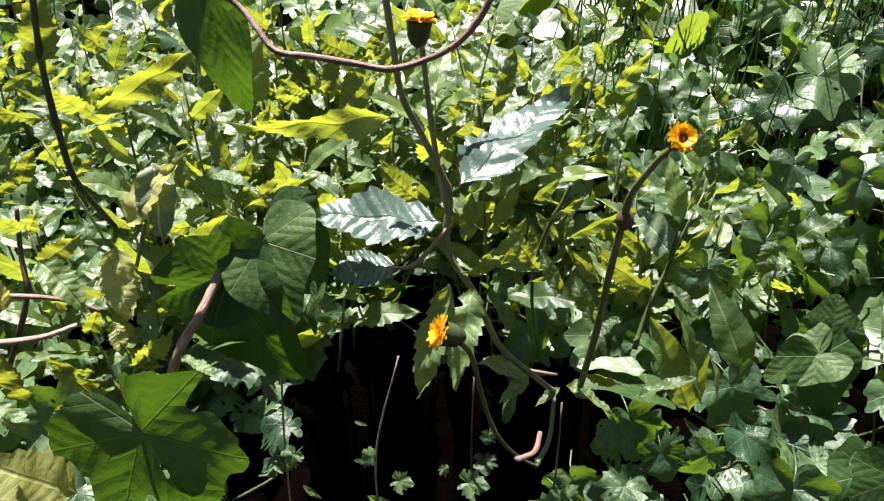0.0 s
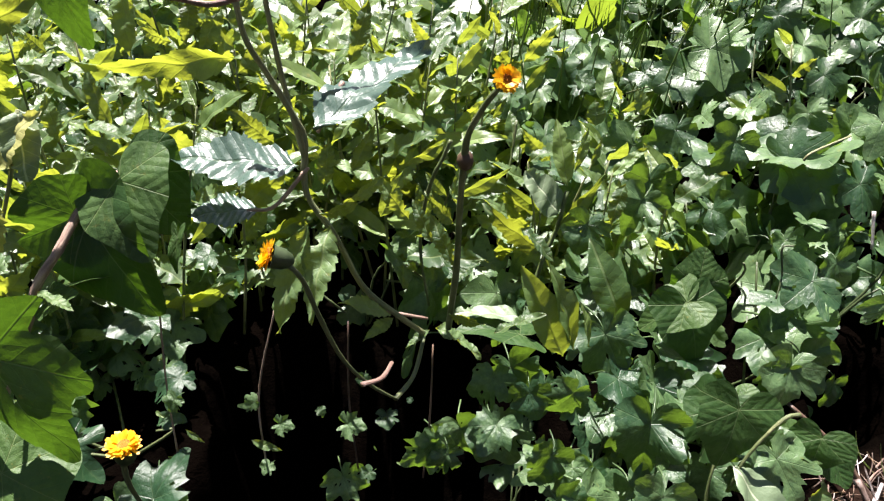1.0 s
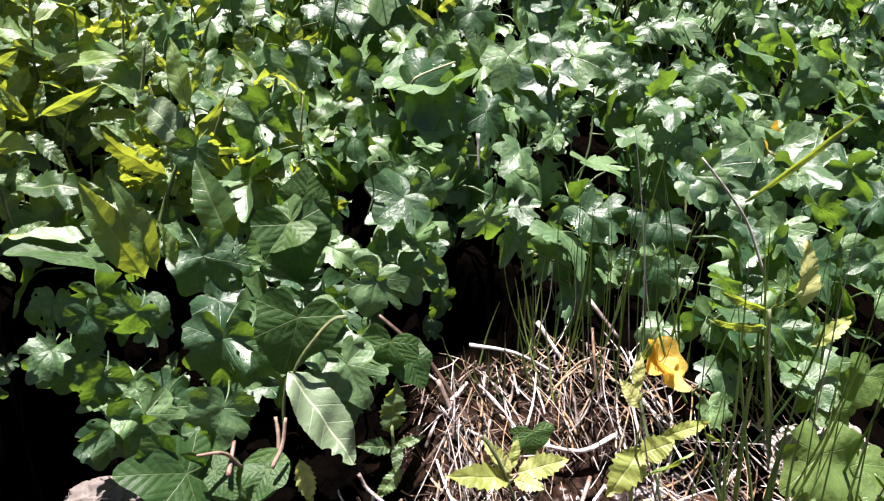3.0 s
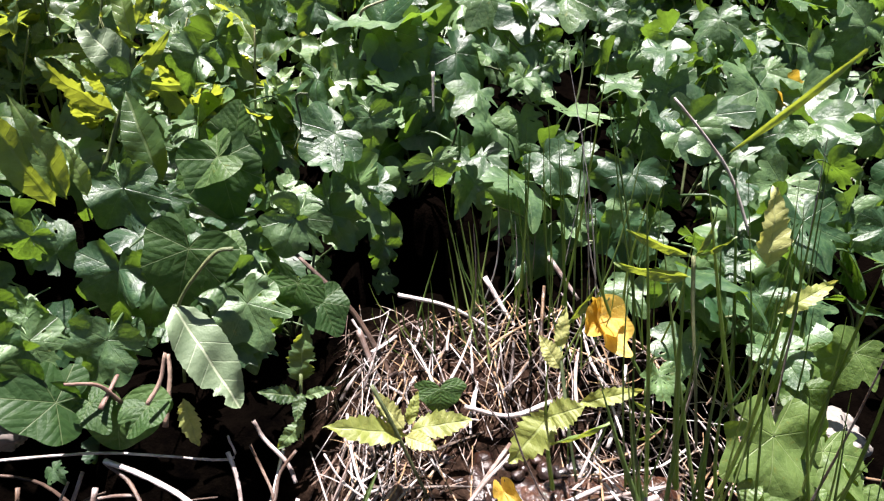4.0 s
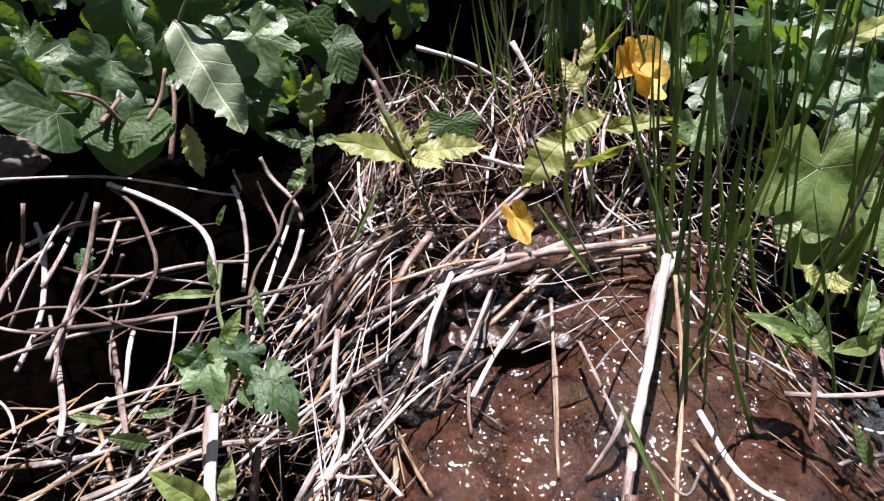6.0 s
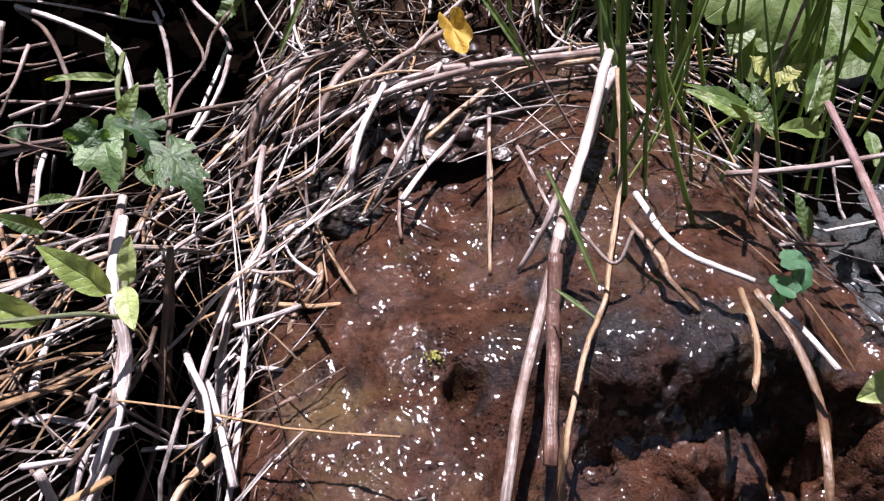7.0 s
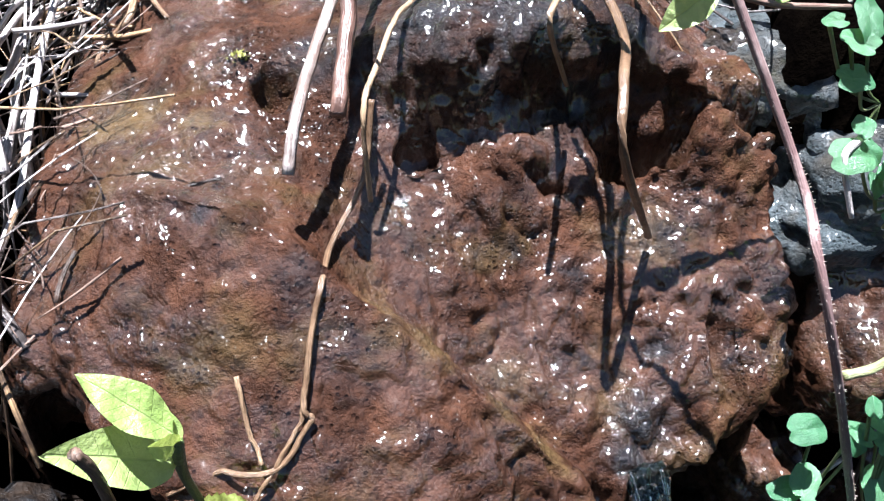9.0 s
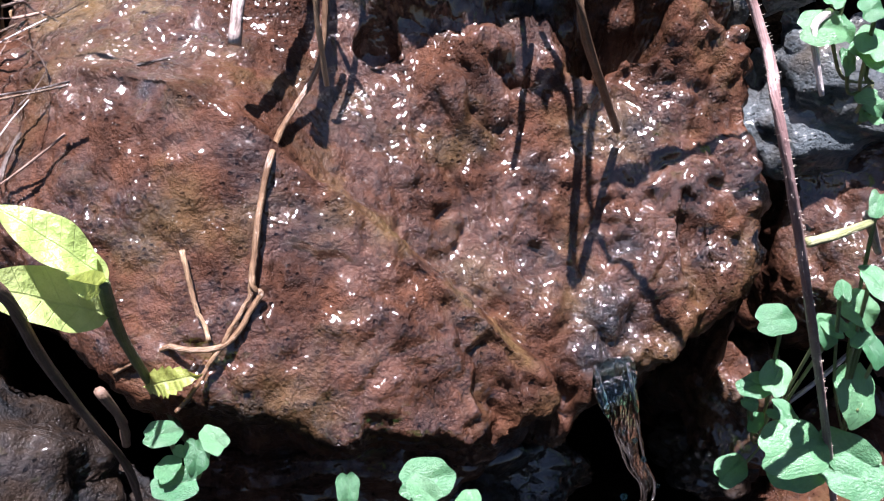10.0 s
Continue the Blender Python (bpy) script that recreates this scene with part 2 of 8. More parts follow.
SOIL, MUD, WATER = soil_material(), mud_material(), water_material()
ROCK = rock_material("wet_rust_rock", (0.062, 0.0268, 0.0155), (0.021, 0.0094, 0.0062), (0.006, 0.008, 0.010), (0.058, 0.038, 0.016),
                     # bare grey patches; those along the ledge front also paint in stem shadow
                     grey_shade_spots=((0.578, 0.052, 0.045, 0.024), (0.617, 0.048, 0.050, 0.026), (0.655, 0.045, 0.050, 0.024), (0.592, 0.082, 0.050, 0.016), (0.690, 0.048, 0.045, 0.020), (0.640, 0.036, 0.03, 0.016), (0.680, 0.034, 0.02, 0.018), (0.698, -0.072, -0.062, 0.015), (0.690, -0.082, -0.070, 0.012), (0.668, -0.052, -0.045, 0.009), (0.560, 0.040, 0.02, 0.010), (0.650, -0.012, -0.02, 0.009), (0.535, -0.018, 0.008, 0.008), (0.672, -0.02, -0.03, 0.009), (0.71, -0.045, -0.05, 0.008), (0.60, 0.13, 0.06, 0.02), (0.510, 0.060, 0.012, 0.008)),
                     sparkles=((0.698, -0.070, -0.062, 0.018), (0.535, 0.06, 0.03, 0.014), (0.520, -0.005, 0.0, 0.016), (0.60, 0.0, 0.0, 0.010)),
                     ochre_spots=((0.600, -0.040, -0.008, 0.013), (0.618, -0.052, -0.02, 0.014), (0.640, -0.064, -0.040, 0.013), (0.658, -0.078, -0.055, 0.012), (0.50, 0.045, 0.0, 0.02), (0.53, 0.03, 0.01, 0.012)),
                     wet_spots=((0.698, -0.070, -0.062, 0.022), (0.515, 0.0, 0.0, 0.022), (0.535, 0.06, 0.03, 0.018), (0.540, -0.02, 0.0, 0.02), (0.52, 0.10, 0.02, 0.022), (0.49, 0.03, -0.005, 0.016), (0.60, -0.07, -0.02, 0.012), (0.575, -0.06, -0.02, 0.012), (0.655, -0.04, -0.04, 0.02), (0.62, 0.055, 0.05, 0.02), (0.66, 0.05, 0.055, 0.018), (0.61, 0.13, 0.06, 0.03)))
ROCK_GREY = rock_material("wet_blue_grey_rock", (0.054, 0.053, 0.050), (0.024, 0.026, 0.027), (0.062, 0.078, 0.086), (0.052, 0.038, 0.020), patches=(0.42, 0.60))
ROCK_DARK = rock_material("wet_dark_rock", (0.022, 0.015, 0.011), (0.009, 0.007, 0.006), (0.015, 0.019, 0.023), (0.024, 0.015, 0.007), patches=(0.50, 0.66))
IVY = leaf_material("lobed_creeper_leaf", (0.014, 0.046, 0.018), (0.105, 0.180, 0.070), (0.22, 0.40, 0.03), "palmate", 0.22, 0.42, 0.10, 5.0, quilting=0.14, spec=0.6)
LIME = leaf_material("light_green_lobed_leaf", (0.040, 0.080, 0.016), (0.110, 0.170, 0.048), (0.24, 0.36, 0.02), "palmate", 0.32, 0.48, 0.30, 5.0, quilting=0.2, spec=0.4)
IVY_FAR = leaf_material("far_creeper_leaf", (0.025, 0.075, 0.016), (0.110, 0.180, 0.040), (0.28, 0.40, 0.03), "palmate", 0.36, 0.45, 0.2, 5.0, per="island", quilting=0.1, spec=0.5)
HEART = leaf_material("heart_vine_leaf", (0.020, 0.055, 0.013), (0.060, 0.115, 0.030), (0.10, 0.22, 0.012), "palmate", 0.28, 0.52, 0.28, 6.0, quilting=0.3, spec=0.35)
SERRATE = leaf_material("serrated_daisy_leaf", (0.026, 0.062, 0.022), (0.140, 0.225, 0.085), (0.38, 0.44, 0.035), "pinnate", 0.38, 0.46, 0.3, 9.0, quilting=0.22, spec=0.55)
# the bluish base paints the sun's sheen onto some serrated leaves
SERRATE_SHEEN = leaf_material("sheen_tinted_glossy_leaf", (0.055, 0.098, 0.074), (0.10, 0.155, 0.125), (0.16, 0.24, 0.06), "pinnate", 0.15, 0.3, 0.75, 10.0, quilting=0.6, spec=0.9, vein_colour=(0.05, 0.09, 0.05))
LANCE = leaf_material("lance_leaf", (0.034, 0.080, 0.020), (0.130, 0.200, 0.055), (0.34, 0.42, 0.035), "pinnate", 0.33, 0.42, 0.25, 9.0, quilting=0.18)
YELLOWING = leaf_material("yellowing_leaf", (0.20, 0.24, 0.05), (0.42, 0.42, 0.16), (0.45, 0.45, 0.08), "pinnate", 0.4, 0.5, 0.3, 9.0, quilting=0.2)
DEAD_YELLOW = leaf_material("dead_yellow_leaf", (0.46, 0.28, 0.03), (0.70, 0.52, 0.10), (0.75, 0.46, 0.05), "palmate", 0.4, 0.6, 0.08, quilting=0.08)
PALE = leaf_material("pale_leaf_underside", (0.11, 0.165, 0.085), (0.16, 0.22, 0.12), (0.16, 0.24, 0.06), "pinnate", 0.2, 0.55, 0.8, 5.5, quilting=0.2, vein_colour=(0.46, 0.52, 0.34))
FRESH = leaf_material("fresh_yellow_green_leaf", (0.24, 0.34, 0.09), (0.40, 0.48, 0.20), (0.45, 0.52, 0.12), "pinnate", 0.35, 0.4, 0.2, 8.0, quilting=0.05)
CRESS = leaf_material("cress_leaf", (0.045, 0.15, 0.07), (0.11, 0.25, 0.125), (0.20, 0.40, 0.10), "palmate", 0.35, 0.32, 0.12, 5.0, quilting=0.03)
GRASS = leaf_material("green_grass", (0.030, 0.085, 0.026), (0.24, 0.31, 0.09), (0.32, 0.44, 0.06), "pinnate", 0.35, 0.38, 0.0, 9.0, quilting=0.0)
GRASS_FAR = stem_material("far_green_grass", (0.045, 0.085, 0.02), (0.11, 0.17, 0.035), 0.42, per="island")
STRAW = stem_material("bleached_dead_stem", (0.15, 0.10, 0.08), (0.58, 0.53, 0.515), 0.45)
STREAKED = stem_material("brown_streaked_stem", (0.065, 0.033, 0.022), (0.60, 0.50, 0.44), 0.45)
RUNNER = stem_material("pale_pinkish_runner", (0.17, 0.10, 0.095), (0.40, 0.30, 0.28), 0.5)
BLEACHED = stem_material("white_bleached_stem", (0.36, 0.31, 0.28), (0.66, 0.61, 0.58), 0.45)
REDDISH = stem_material("reddish_brown_stem", (0.08, 0.038, 0.028), (0.34, 0.20, 0.15), 0.45)
STRAW_MIX = stem_material("litter_of_dead_stems", (0.024, 0.014, 0.011), (0.60, 0.54, 0.52), 0.36, per="island", warm=(0.40, 0.25, 0.13))
DEBRIS = stem_material("brown_plant_bits", (0.03, 0.017, 0.012), (0.26, 0.17, 0.13), 0.5, per="island")
STRAW_LOOSE = stem_material("loose_dead_stem", (0.024, 0.014, 0.011), (0.60, 0.54, 0.52), 0.36, warm=(0.40, 0.25, 0.13))
STRAW_DARK = stem_material("damp_brown_stem", (0.05, 0.03, 0.022), (0.16, 0.10, 0.07), 0.5)
STEM_GREEN = stem_material("green_plant_stem", (0.07, 0.10, 0.03), (0.22, 0.23, 0.11), 0.5)
STEM_RED = stem_material("hairy_reddish_stem", (0.16, 0.09, 0.07), (0.34, 0.25, 0.19), 0.55)
STEM_DARK = stem_material("dark_green_stem", (0.035, 0.055, 0.018), (0.10, 0.12, 0.05), 0.5)
PETAL = leaf_material("orange_yellow_petal", (0.84, 0.42, 0.004), (0.95, 0.60, 0.012), (0.92, 0.55, 0.008), "pinnate", 0.45, 0.5, 0.0, 9.0, quilting=0.0)
DISC = plain_material("dark_orange_disc", (0.50, 0.17, 0.01), 0.7, 0.3, 600.0)
ORANGE_STRAW = stem_material("wet_orange_stem", (0.10, 0.055, 0.03), (0.34, 0.23, 0.14), 0.35)
SEPAL = plain_material("dark_green_bract", (0.03, 0.05, 0.015), 0.6)
BUD = plain_material("brown_bud", (0.07, 0.04, 0.02), 0.6)
HAIR = plain_material("pale_stem_hair", (0.55, 0.48, 0.42), 0.5)

# ---------------------------------------------------------------- mesh helpers


def mesh(name, verts, faces, mat, parent=None, uv=None, smooth=True):
    me = bpy.data.meshes.new(name)
    me.from_pydata([tuple(map(float, v)) for v in verts], [], [tuple(map(int, f)) for f in faces])
    if uv is not None:
        layer = me.uv_layers.new(name="leaf")
        idx = np.empty(len(me.loops), dtype=np.int32)
        me.loops.foreach_get("vertex_index", idx)
        layer.data.foreach_set("uv", np.asarray(uv, dtype=np.float32)[idx].ravel())
    me.materials.append(mat)
    if smooth:
        me.polygons.foreach_set("use_smooth", [True] * len(me.polygons))
    me.update()
    return me


def part(name, me, parent, label="", m=None):
    """Links mesh data as one object under a thing or a part."""
    ob = new(name, me)
    if parent is not None:
        ob.parent = parent
        if m is not None:
            ob.matrix_basis = parent.matrix_world.inverted() @ m if parent.type == "EMPTY" else m
        elif parent.type == "EMPTY":
            ob.matrix_basis = parent.matrix_world.inverted()
    elif m is not None:
        ob.matrix_basis = m
    if label:
        tagged(ob, label)
    return ob


def thing(name, place, label, category, group="", kind=""):
    """An Empty at the base of a thing."""
    ob = new(name)
    ob.empty_display_size = 0.01
    ob.matrix_basis = Matrix.Translation(place)
    ob.matrix_world = Matrix.Translation(place)
    return tagged(ob, label, category, group, kind)


def smooth_path(points, n):
    """Catmull-Rom through a few points."""
    p = np.asarray(points, float)
    if len(p) == 2:
        return p[0] + (p[1] - p[0]) * np.linspace(0, 1, n)[:, None]
    q = np.vstack([2 * p[0] - p[1], p, 2 * p[-1] - p[-2]])
    out = []
    for s in np.linspace(0, len(p) - 1 - 1e-9, n):
        i, u = int(s), s - int(s)
        a, b, c, d = q[i:i + 4]
        out.append(0.5 * (2 * b + (c - a) * u + (2 * a - 5 * b + 4 * c - d) * u * u + (3 * b - a - 3 * c + d) * u ** 3))
    return np.array(out)


def tube(points, r0, r1=None, sides=6, n=10, flat=1.0, knots=0.0, rng=None, caps=True):
    """A tapered tube along a smooth path: vertices and faces."""
    r1 = r0 if r1 is None else r1
    p = smooth_path(points, n)
    tan = np.gradient(p, axis=0)
    tan /= np.linalg.norm(tan, axis=1)[:, None] + 1e-12
    up = np.array((0.13, 0.29, 0.95))
    verts, faces = [], []
    ang = np.linspace(0, 2 * np.pi, sides, endpoint=False)
    for i in range(n):
        a = np.cross(tan[i], up)
        a /= np.linalg.norm(a) + 1e-9
        b = np.cross(a, tan[i])
        r = r0 + (r1 - r0) * i / (n - 1)
        if rng is not None and knots:
            r *= 1 + knots * rng.uniform(-1, 1)
        for w in ang:
            verts.append(p[i] + a * r * math.cos(w) + b * r * flat * math.sin(w))
    for i in range(n - 1):
        for j in range(sides):
            k = (j + 1) % sides
            faces.append((i * sides + j, i * sides + k, (i + 1) * sides + k, (i + 1) * sides + j))
    if caps:
        faces.append(tuple(range(sides))[::-1])
        faces.append(tuple(range((n - 1) * sides, n * sides)))
    return verts, faces


def along(verts, sides):
    """Coordinates round and along a tube, for streaks."""
    return [((k % sides) / sides + 0.37 * (len(verts) % 7), 0.25 * (k // sides)) for k in range(len(verts))]


class Pile:
    """Gathers pieces into one mesh."""

    def __init__(self):
        self.v, self.f, self.uv = [], [], []

    def add(self, verts, faces, uv=None):
        k = len(self.v)
        self.v.extend(verts)
        self.f.extend(tuple(i + k for i in f) for f in faces)
        self.uv.extend(uv if uv is not None else [(0, 0)] * len(verts))


HEART_R = ((0, 1.02), (8, .94), (20, .80), (40, .70), (65, .66), (95, .65), (120, .63), (138, .56), (150, .42), (160, .20), (170, .07), (180, .04))
BEAN_R = ((0, .86), (25, .82), (45, .86), (70, .95), (95, 1.0), (115, .96), (130, .78), (140, .48), (150, .20), (165, .06), (180, .04))
IVY_R = ((0, 1.02), (8, .95), (20, .76), (29, .68), (38, .72), (52, .90), (60, .84), (72, .66), (80, .62), (90, .68), (104, .76), (114, .68), (132, .56), (152, .50), (166, .32), (176, .12), (180, .05))
ROUND_R = ((0, .95), (30, 1.0), (60, 1.0), (90, .95), (120, .85), (150, .70), (170, .52), (180, .46))
SPEAR_R = ((0, 1.0), (10, .80), (25, .56), (50, .42), (80, .38), (110, .40), (135, .46), (150, .38), (170, .14), (180, .05))


def palmate(shape, teeth=0, tooth=0.0, fold=0.12, bend=0.2, wave=0.05, seed=1, bites=0, nt=64, nr=6, petiole=0.0, drop=0.5):
    """A leaf that spreads from its stalk: tip at x = 1, stalk at the origin, upper side +z. Returns vertices, faces, uv."""
    rng = random.Random(seed)
    th = np.linspace(-np.pi, np.pi, nt, endpoint=False)
    ctrl = np.array(shape, float)
    left = np.interp(np.degrees(np.abs(th)), ctrl[:, 0], ctrl[:, 1])
    r = left.copy()
    k = np.array((0.2, 0.6, 0.2))
    for _ in range(2 if nt < 40 else 4):
        r = np.convolve(np.concatenate([r[-1:], r, r[:1]]), k, "valid")
    r *= 1 + 0.05 * np.sin(th * 3 + rng.uniform(0, 6)) + 0.035 * np.sin(th * 7 + rng.uniform(0, 6))
    if teeth:
        ph = (np.abs(th) / np.pi * teeth) % 1.0
        r *= 1 - tooth * ph * (np.abs(th) < 2.6)
    for _ in range(bites):
        c, w, d = rng.uniform(-2.3, 2.3), rng.uniform(0.06, 0.16), rng.uniform(0.12, 0.4)
        r *= 1 - d * np.exp(-((th - c) / w) ** 4)
    a1, a2, a3 = (rng.uniform(0, 6.28) for _ in range(3))
    verts, uv, faces = [(0, 0, 0)], [(0, 0)], []
    for i in range(1, nr + 1):
        s = i / nr
        for j in range(nt):
            x, y = r[j] * s * math.cos(th[j]), r[j] * s * math.sin(th[j])
            rr = math.hypot(x, y)
            z = fold * abs(y) - bend * x * abs(x) - 0.5 * bend * y * y
            z += wave * rr * (math.sin(3 * th[j] + a1) + 0.7 * math.sin(5 * th[j] + a2) * s + 0.5 * math.sin(9 * x + a3))
            z -= 0.006 * math.cos(th[j] / 0.4538 * math.pi) * rr
            verts.append((x, y, z))
            uv.append((x, y))
    for j in range(nt):
        faces.append((0, 1 + j, 1 + (j + 1) % nt))
    for i in range(nr - 1):
        for j in range(nt):
            k2 = (j + 1) % nt
            a, b = 1 + i * nt, 1 + (i + 1) * nt
            faces.append((a + j, b + j, b + k2, a + k2))
    # no blade across the notch behind the stalk
    for _ in range(bites):
        if rng.random() < 0.6:
            i0, j0 = rng.randrange(2, nr - 1), rng.randrange(nt)
            gone = {nt + (i0 - 1) * nt + (j0 + d) % nt for d in range(max(1, nt // 40))}
            faces = [f for q, f in enumerate(faces) if q not in gone]
    if petiole:
        v, f = tube([(0.0, 0, 0), (-0.35 * petiole, 0.03, -0.22 * drop), (-0.6 * petiole, 0.02, -drop)], 0.016, 0.022, 5, 6)
        k3 = len(verts)
        verts += [tuple(q) for q in v]
        uv += [(0.5, 0.002)] * len(v)
        faces += [tuple(i + k3 for i in g) for g in f]
    return verts, faces, uv


def pinnate(width=0.3, power=0.8, teeth=9, tooth=0.12, fold=0.25, bend=0.15, wave=0.03, seed=1, nu=60, nv=6, base=0.1, twist=0.0, deep=0.0, bites=0, blunt=0.85):
    """A long leaf with a midrib: base at the origin, tip at x = 1, upper side +z."""
    rng = random.Random(seed)
    a1, a2 = rng.uniform(0, 6.28), rng.uniform(0, 6.28)
    bite = [(rng.uniform(0.2, 0.9), rng.choice((-1, 1)), rng.uniform(0.02, 0.05), rng.uniform(0.2, 0.55)) for _ in range(bites)]
    verts, uv, faces = [], [], []
    for i in range(nu + 1):
        u = i / nu
        w = width * 0.5 * math.sin(math.pi * min(1, u ** power)) ** blunt
        w = max(w, 0.012 if u < 0.98 else 0.002)
        if u < base:
            w *= 0.35 + 0.65 * u / base
        for j in range(-nv, nv + 1):
            v = j / nv
            side = 1 if j > 0 else -1
            t = ((u * teeth + (0.25 if side > 0 else 0)) % 1.0)
            edge = 1 - tooth * (1 - t) - deep * (0.5 + 0.5 * math.cos(2 * math.pi * u * teeth / 3))
            for c, sd, bw, bd in bite:
                if sd == side:
                    edge *= 1 - bd * math.exp(-((u - c) / bw) ** 4)
            y = v * w * edge
            x = u + 0.25 * abs(v) * tooth * 0.3
            z = fold * abs(y) - bend * u * u + wave * (math.sin(8 * u + a1) * v + 0.6 * math.sin(17 * u + a2 + 2 * v))
            z += twist * v * w * u
            z -= 0.003 * math.sin(math.pi * abs(v)) * math.cos(2 * math.pi * 9 * (u - 0.3 * abs(v)))
            verts.append((x, y, z))
            uv.append((x, y))
    m = 2 * nv + 1
    for i in range(nu):
        for j in range(m - 1):
            faces.append((i * m + j, (i + 1) * m + j, (i + 1) * m + j + 1, i * m + j + 1))
    return verts, faces, uv


def leaf_pose(base, tip, face=(0, -0.35, 1), lift=0.0, width=1.0):
    """The pose of a unit leaf from its stalk to its tip, its upper side turned towards face."""
    base, tip = Vector(base), Vector(tip)
    x = tip - base
    length = x.length
    x.normalize()
    z = Vector(face)
    z = (z - x * z.dot(x))
    if z.length < 1e-4:
        z = Vector((0, 0, 1)) - x * x.z
    z.normalize()
    y = z.cross(x)
    m = Matrix((x * length, y * length * width, z * length)).transposed().to_4x4()
    m.translation = base
    return m


LOBED_HEART = mesh("leaf", *(g := palmate(IVY_R, 9, 0.08, 0.16, 0.30, 0.09, 34, 3, nt=96, nr=8, petiole=0.4, drop=0.4))[:2], HEART, uv=g[2])
BEAN_LEAF = mesh("leaf", *(g := palmate(BEAN_R, 0, 0, 0.04, 0.22, 0.07, 57, 1, nt=96, nr=10))[:2], HEART, uv=g[2])
IVY_LEAVES = [mesh("leaf", *(g := palmate(IVY_R, 9 if i % 2 else 0, 0.08, 0.12 + 0.14 * (i % 3), 0.22 + 0.16 * (i % 4), 0.09 + 0.025 * (i % 3), 20 + i, 4 + i % 5, nt=96, nr=8, petiole=0.9, drop=0.55))[:2], IVY, uv=g[2]) for i in range(9)]
LIME_LEAVES = [mesh("leaf", *(g := palmate(IVY_R, 9 if i % 2 else 0, 0.08, 0.10 + 0.10 * i, 0.22 + 0.16 * i, 0.09, 31 + i, 2 + i, nt=96, nr=8, petiole=0.5, drop=0.4))[:2], LIME, uv=g[2]) for i in range(3)]
HEART_LEAVES = [mesh("leaf", *(g := palmate(HEART_R, 0, 0, 0.05 + 0.06 * i, 0.24, 0.05, 50 + i, i % 2, nt=72, nr=8))[:2], HEART, uv=g[2]) for i in range(4)]
SERRATE_LEAVES = [mesh("leaf", *(g := pinnate(0.34 + 0.03 * (i % 3), 0.75, 10, 0.22, 0.25, 0.10 + 0.08 * (i % 3), 0.035, 70 + i, deep=0.08, bites=i % 3, nu=80))[:2], SERRATE, uv=g[2]) for i in range(5)]
LANCE_LEAVES = [mesh("leaf", *(g := pinnate(0.26 + 0.03 * (i % 3), 0.85, 14, 0.07, 0.3, 0.12 + 0.08 * (i % 3), 0.018, 90 + i, bites=i % 2))[:2], LANCE, uv=g[2]) for i in range(5)]
YELLOW_LEAVES = [mesh("leaf", *(g := pinnate(0.36 + 0.04 * i, 0.8, 8, 0.26, 0.25, 0.16, 0.03, 110 + i, bites=i % 2))[:2], YELLOWING, uv=g[2]) for i in range(3)]
CRESS_LEAVES = [mesh("leaf", *(g := palmate(ROUND_R, 0, 0, 0.10 + 0.16 * (i % 2), 0.26, 0.05, 130 + i, 0, nt=40, nr=6))[:2], CRESS, uv=g[2]) for i in range(3)]

SERRATE_SHEEN_LEAVES = [mesh("leaf", *(g := pinnate(0.50, 0.75, 9, 0.22, 0.14, 0.10, 0.03, 200 + i, deep=0.07, nu=80))[:2], SERRATE_SHEEN, uv=g[2]) for i in range(2)]
PALE_LEAF = mesh("leaf", *(g := pinnate(0.44, 0.85, 12, 0.05, 0.22, 0.10, 0.030, 141, nu=60, bites=2, blunt=0.52))[:2], PALE, uv=g[2])
DEAD_LEAVES = [mesh("leaf", *(g := palmate(IVY_R, 0, 0, 0.5, -0.5, 0.16, 150 + i, 1))[:2], DEAD_YELLOW, uv=g[2]) for i in range(2)]
GRASS_LEAF = mesh("leaf", *(g := pinnate(0.05, 0.9, 1, 0.0, 0.6, 0.05, 0.004, 171))[:2], LANCE, uv=g[2])
FRESH_LEAVES = [mesh("leaf", *(g := pinnate(0.42 + 0.05 * i, 0.85, 1, 0.0, 0.35, 0.15, 0.02, 160 + i))[:2], FRESH, uv=g[2]) for i in range(2)]

# ---------------------------------------------------------------- lie of the land


def step(a, b, x):
    t = np.clip((np.asarray(x, float) - a) / (b - a), 0, 1)
    return t * t * (3 - 2 * t)


def wob(x, y, f, seed=0.0):
    return noise.noise((x * f + seed, y * f - seed * 0.7, seed * 1.3))


def pit(x, y, x0, x1, y0, y1, soft):
    x, y = x + 0.05 * wob(x, y, 7.0, 8.0) + 0.015 * wob(x, y, 25.0, 6.0), y + 0.04 * wob(x, y, 8.0, 4.0) + 0.012 * wob(x, y, 27.0, 9.0)
    return float(step(x0, x0 + soft, x) * (1 - step(x1 - soft, x1, x)) * step(y0, y0 + 2 * soft, y) * (1 - step(y1 - 0.02, y1, y)))


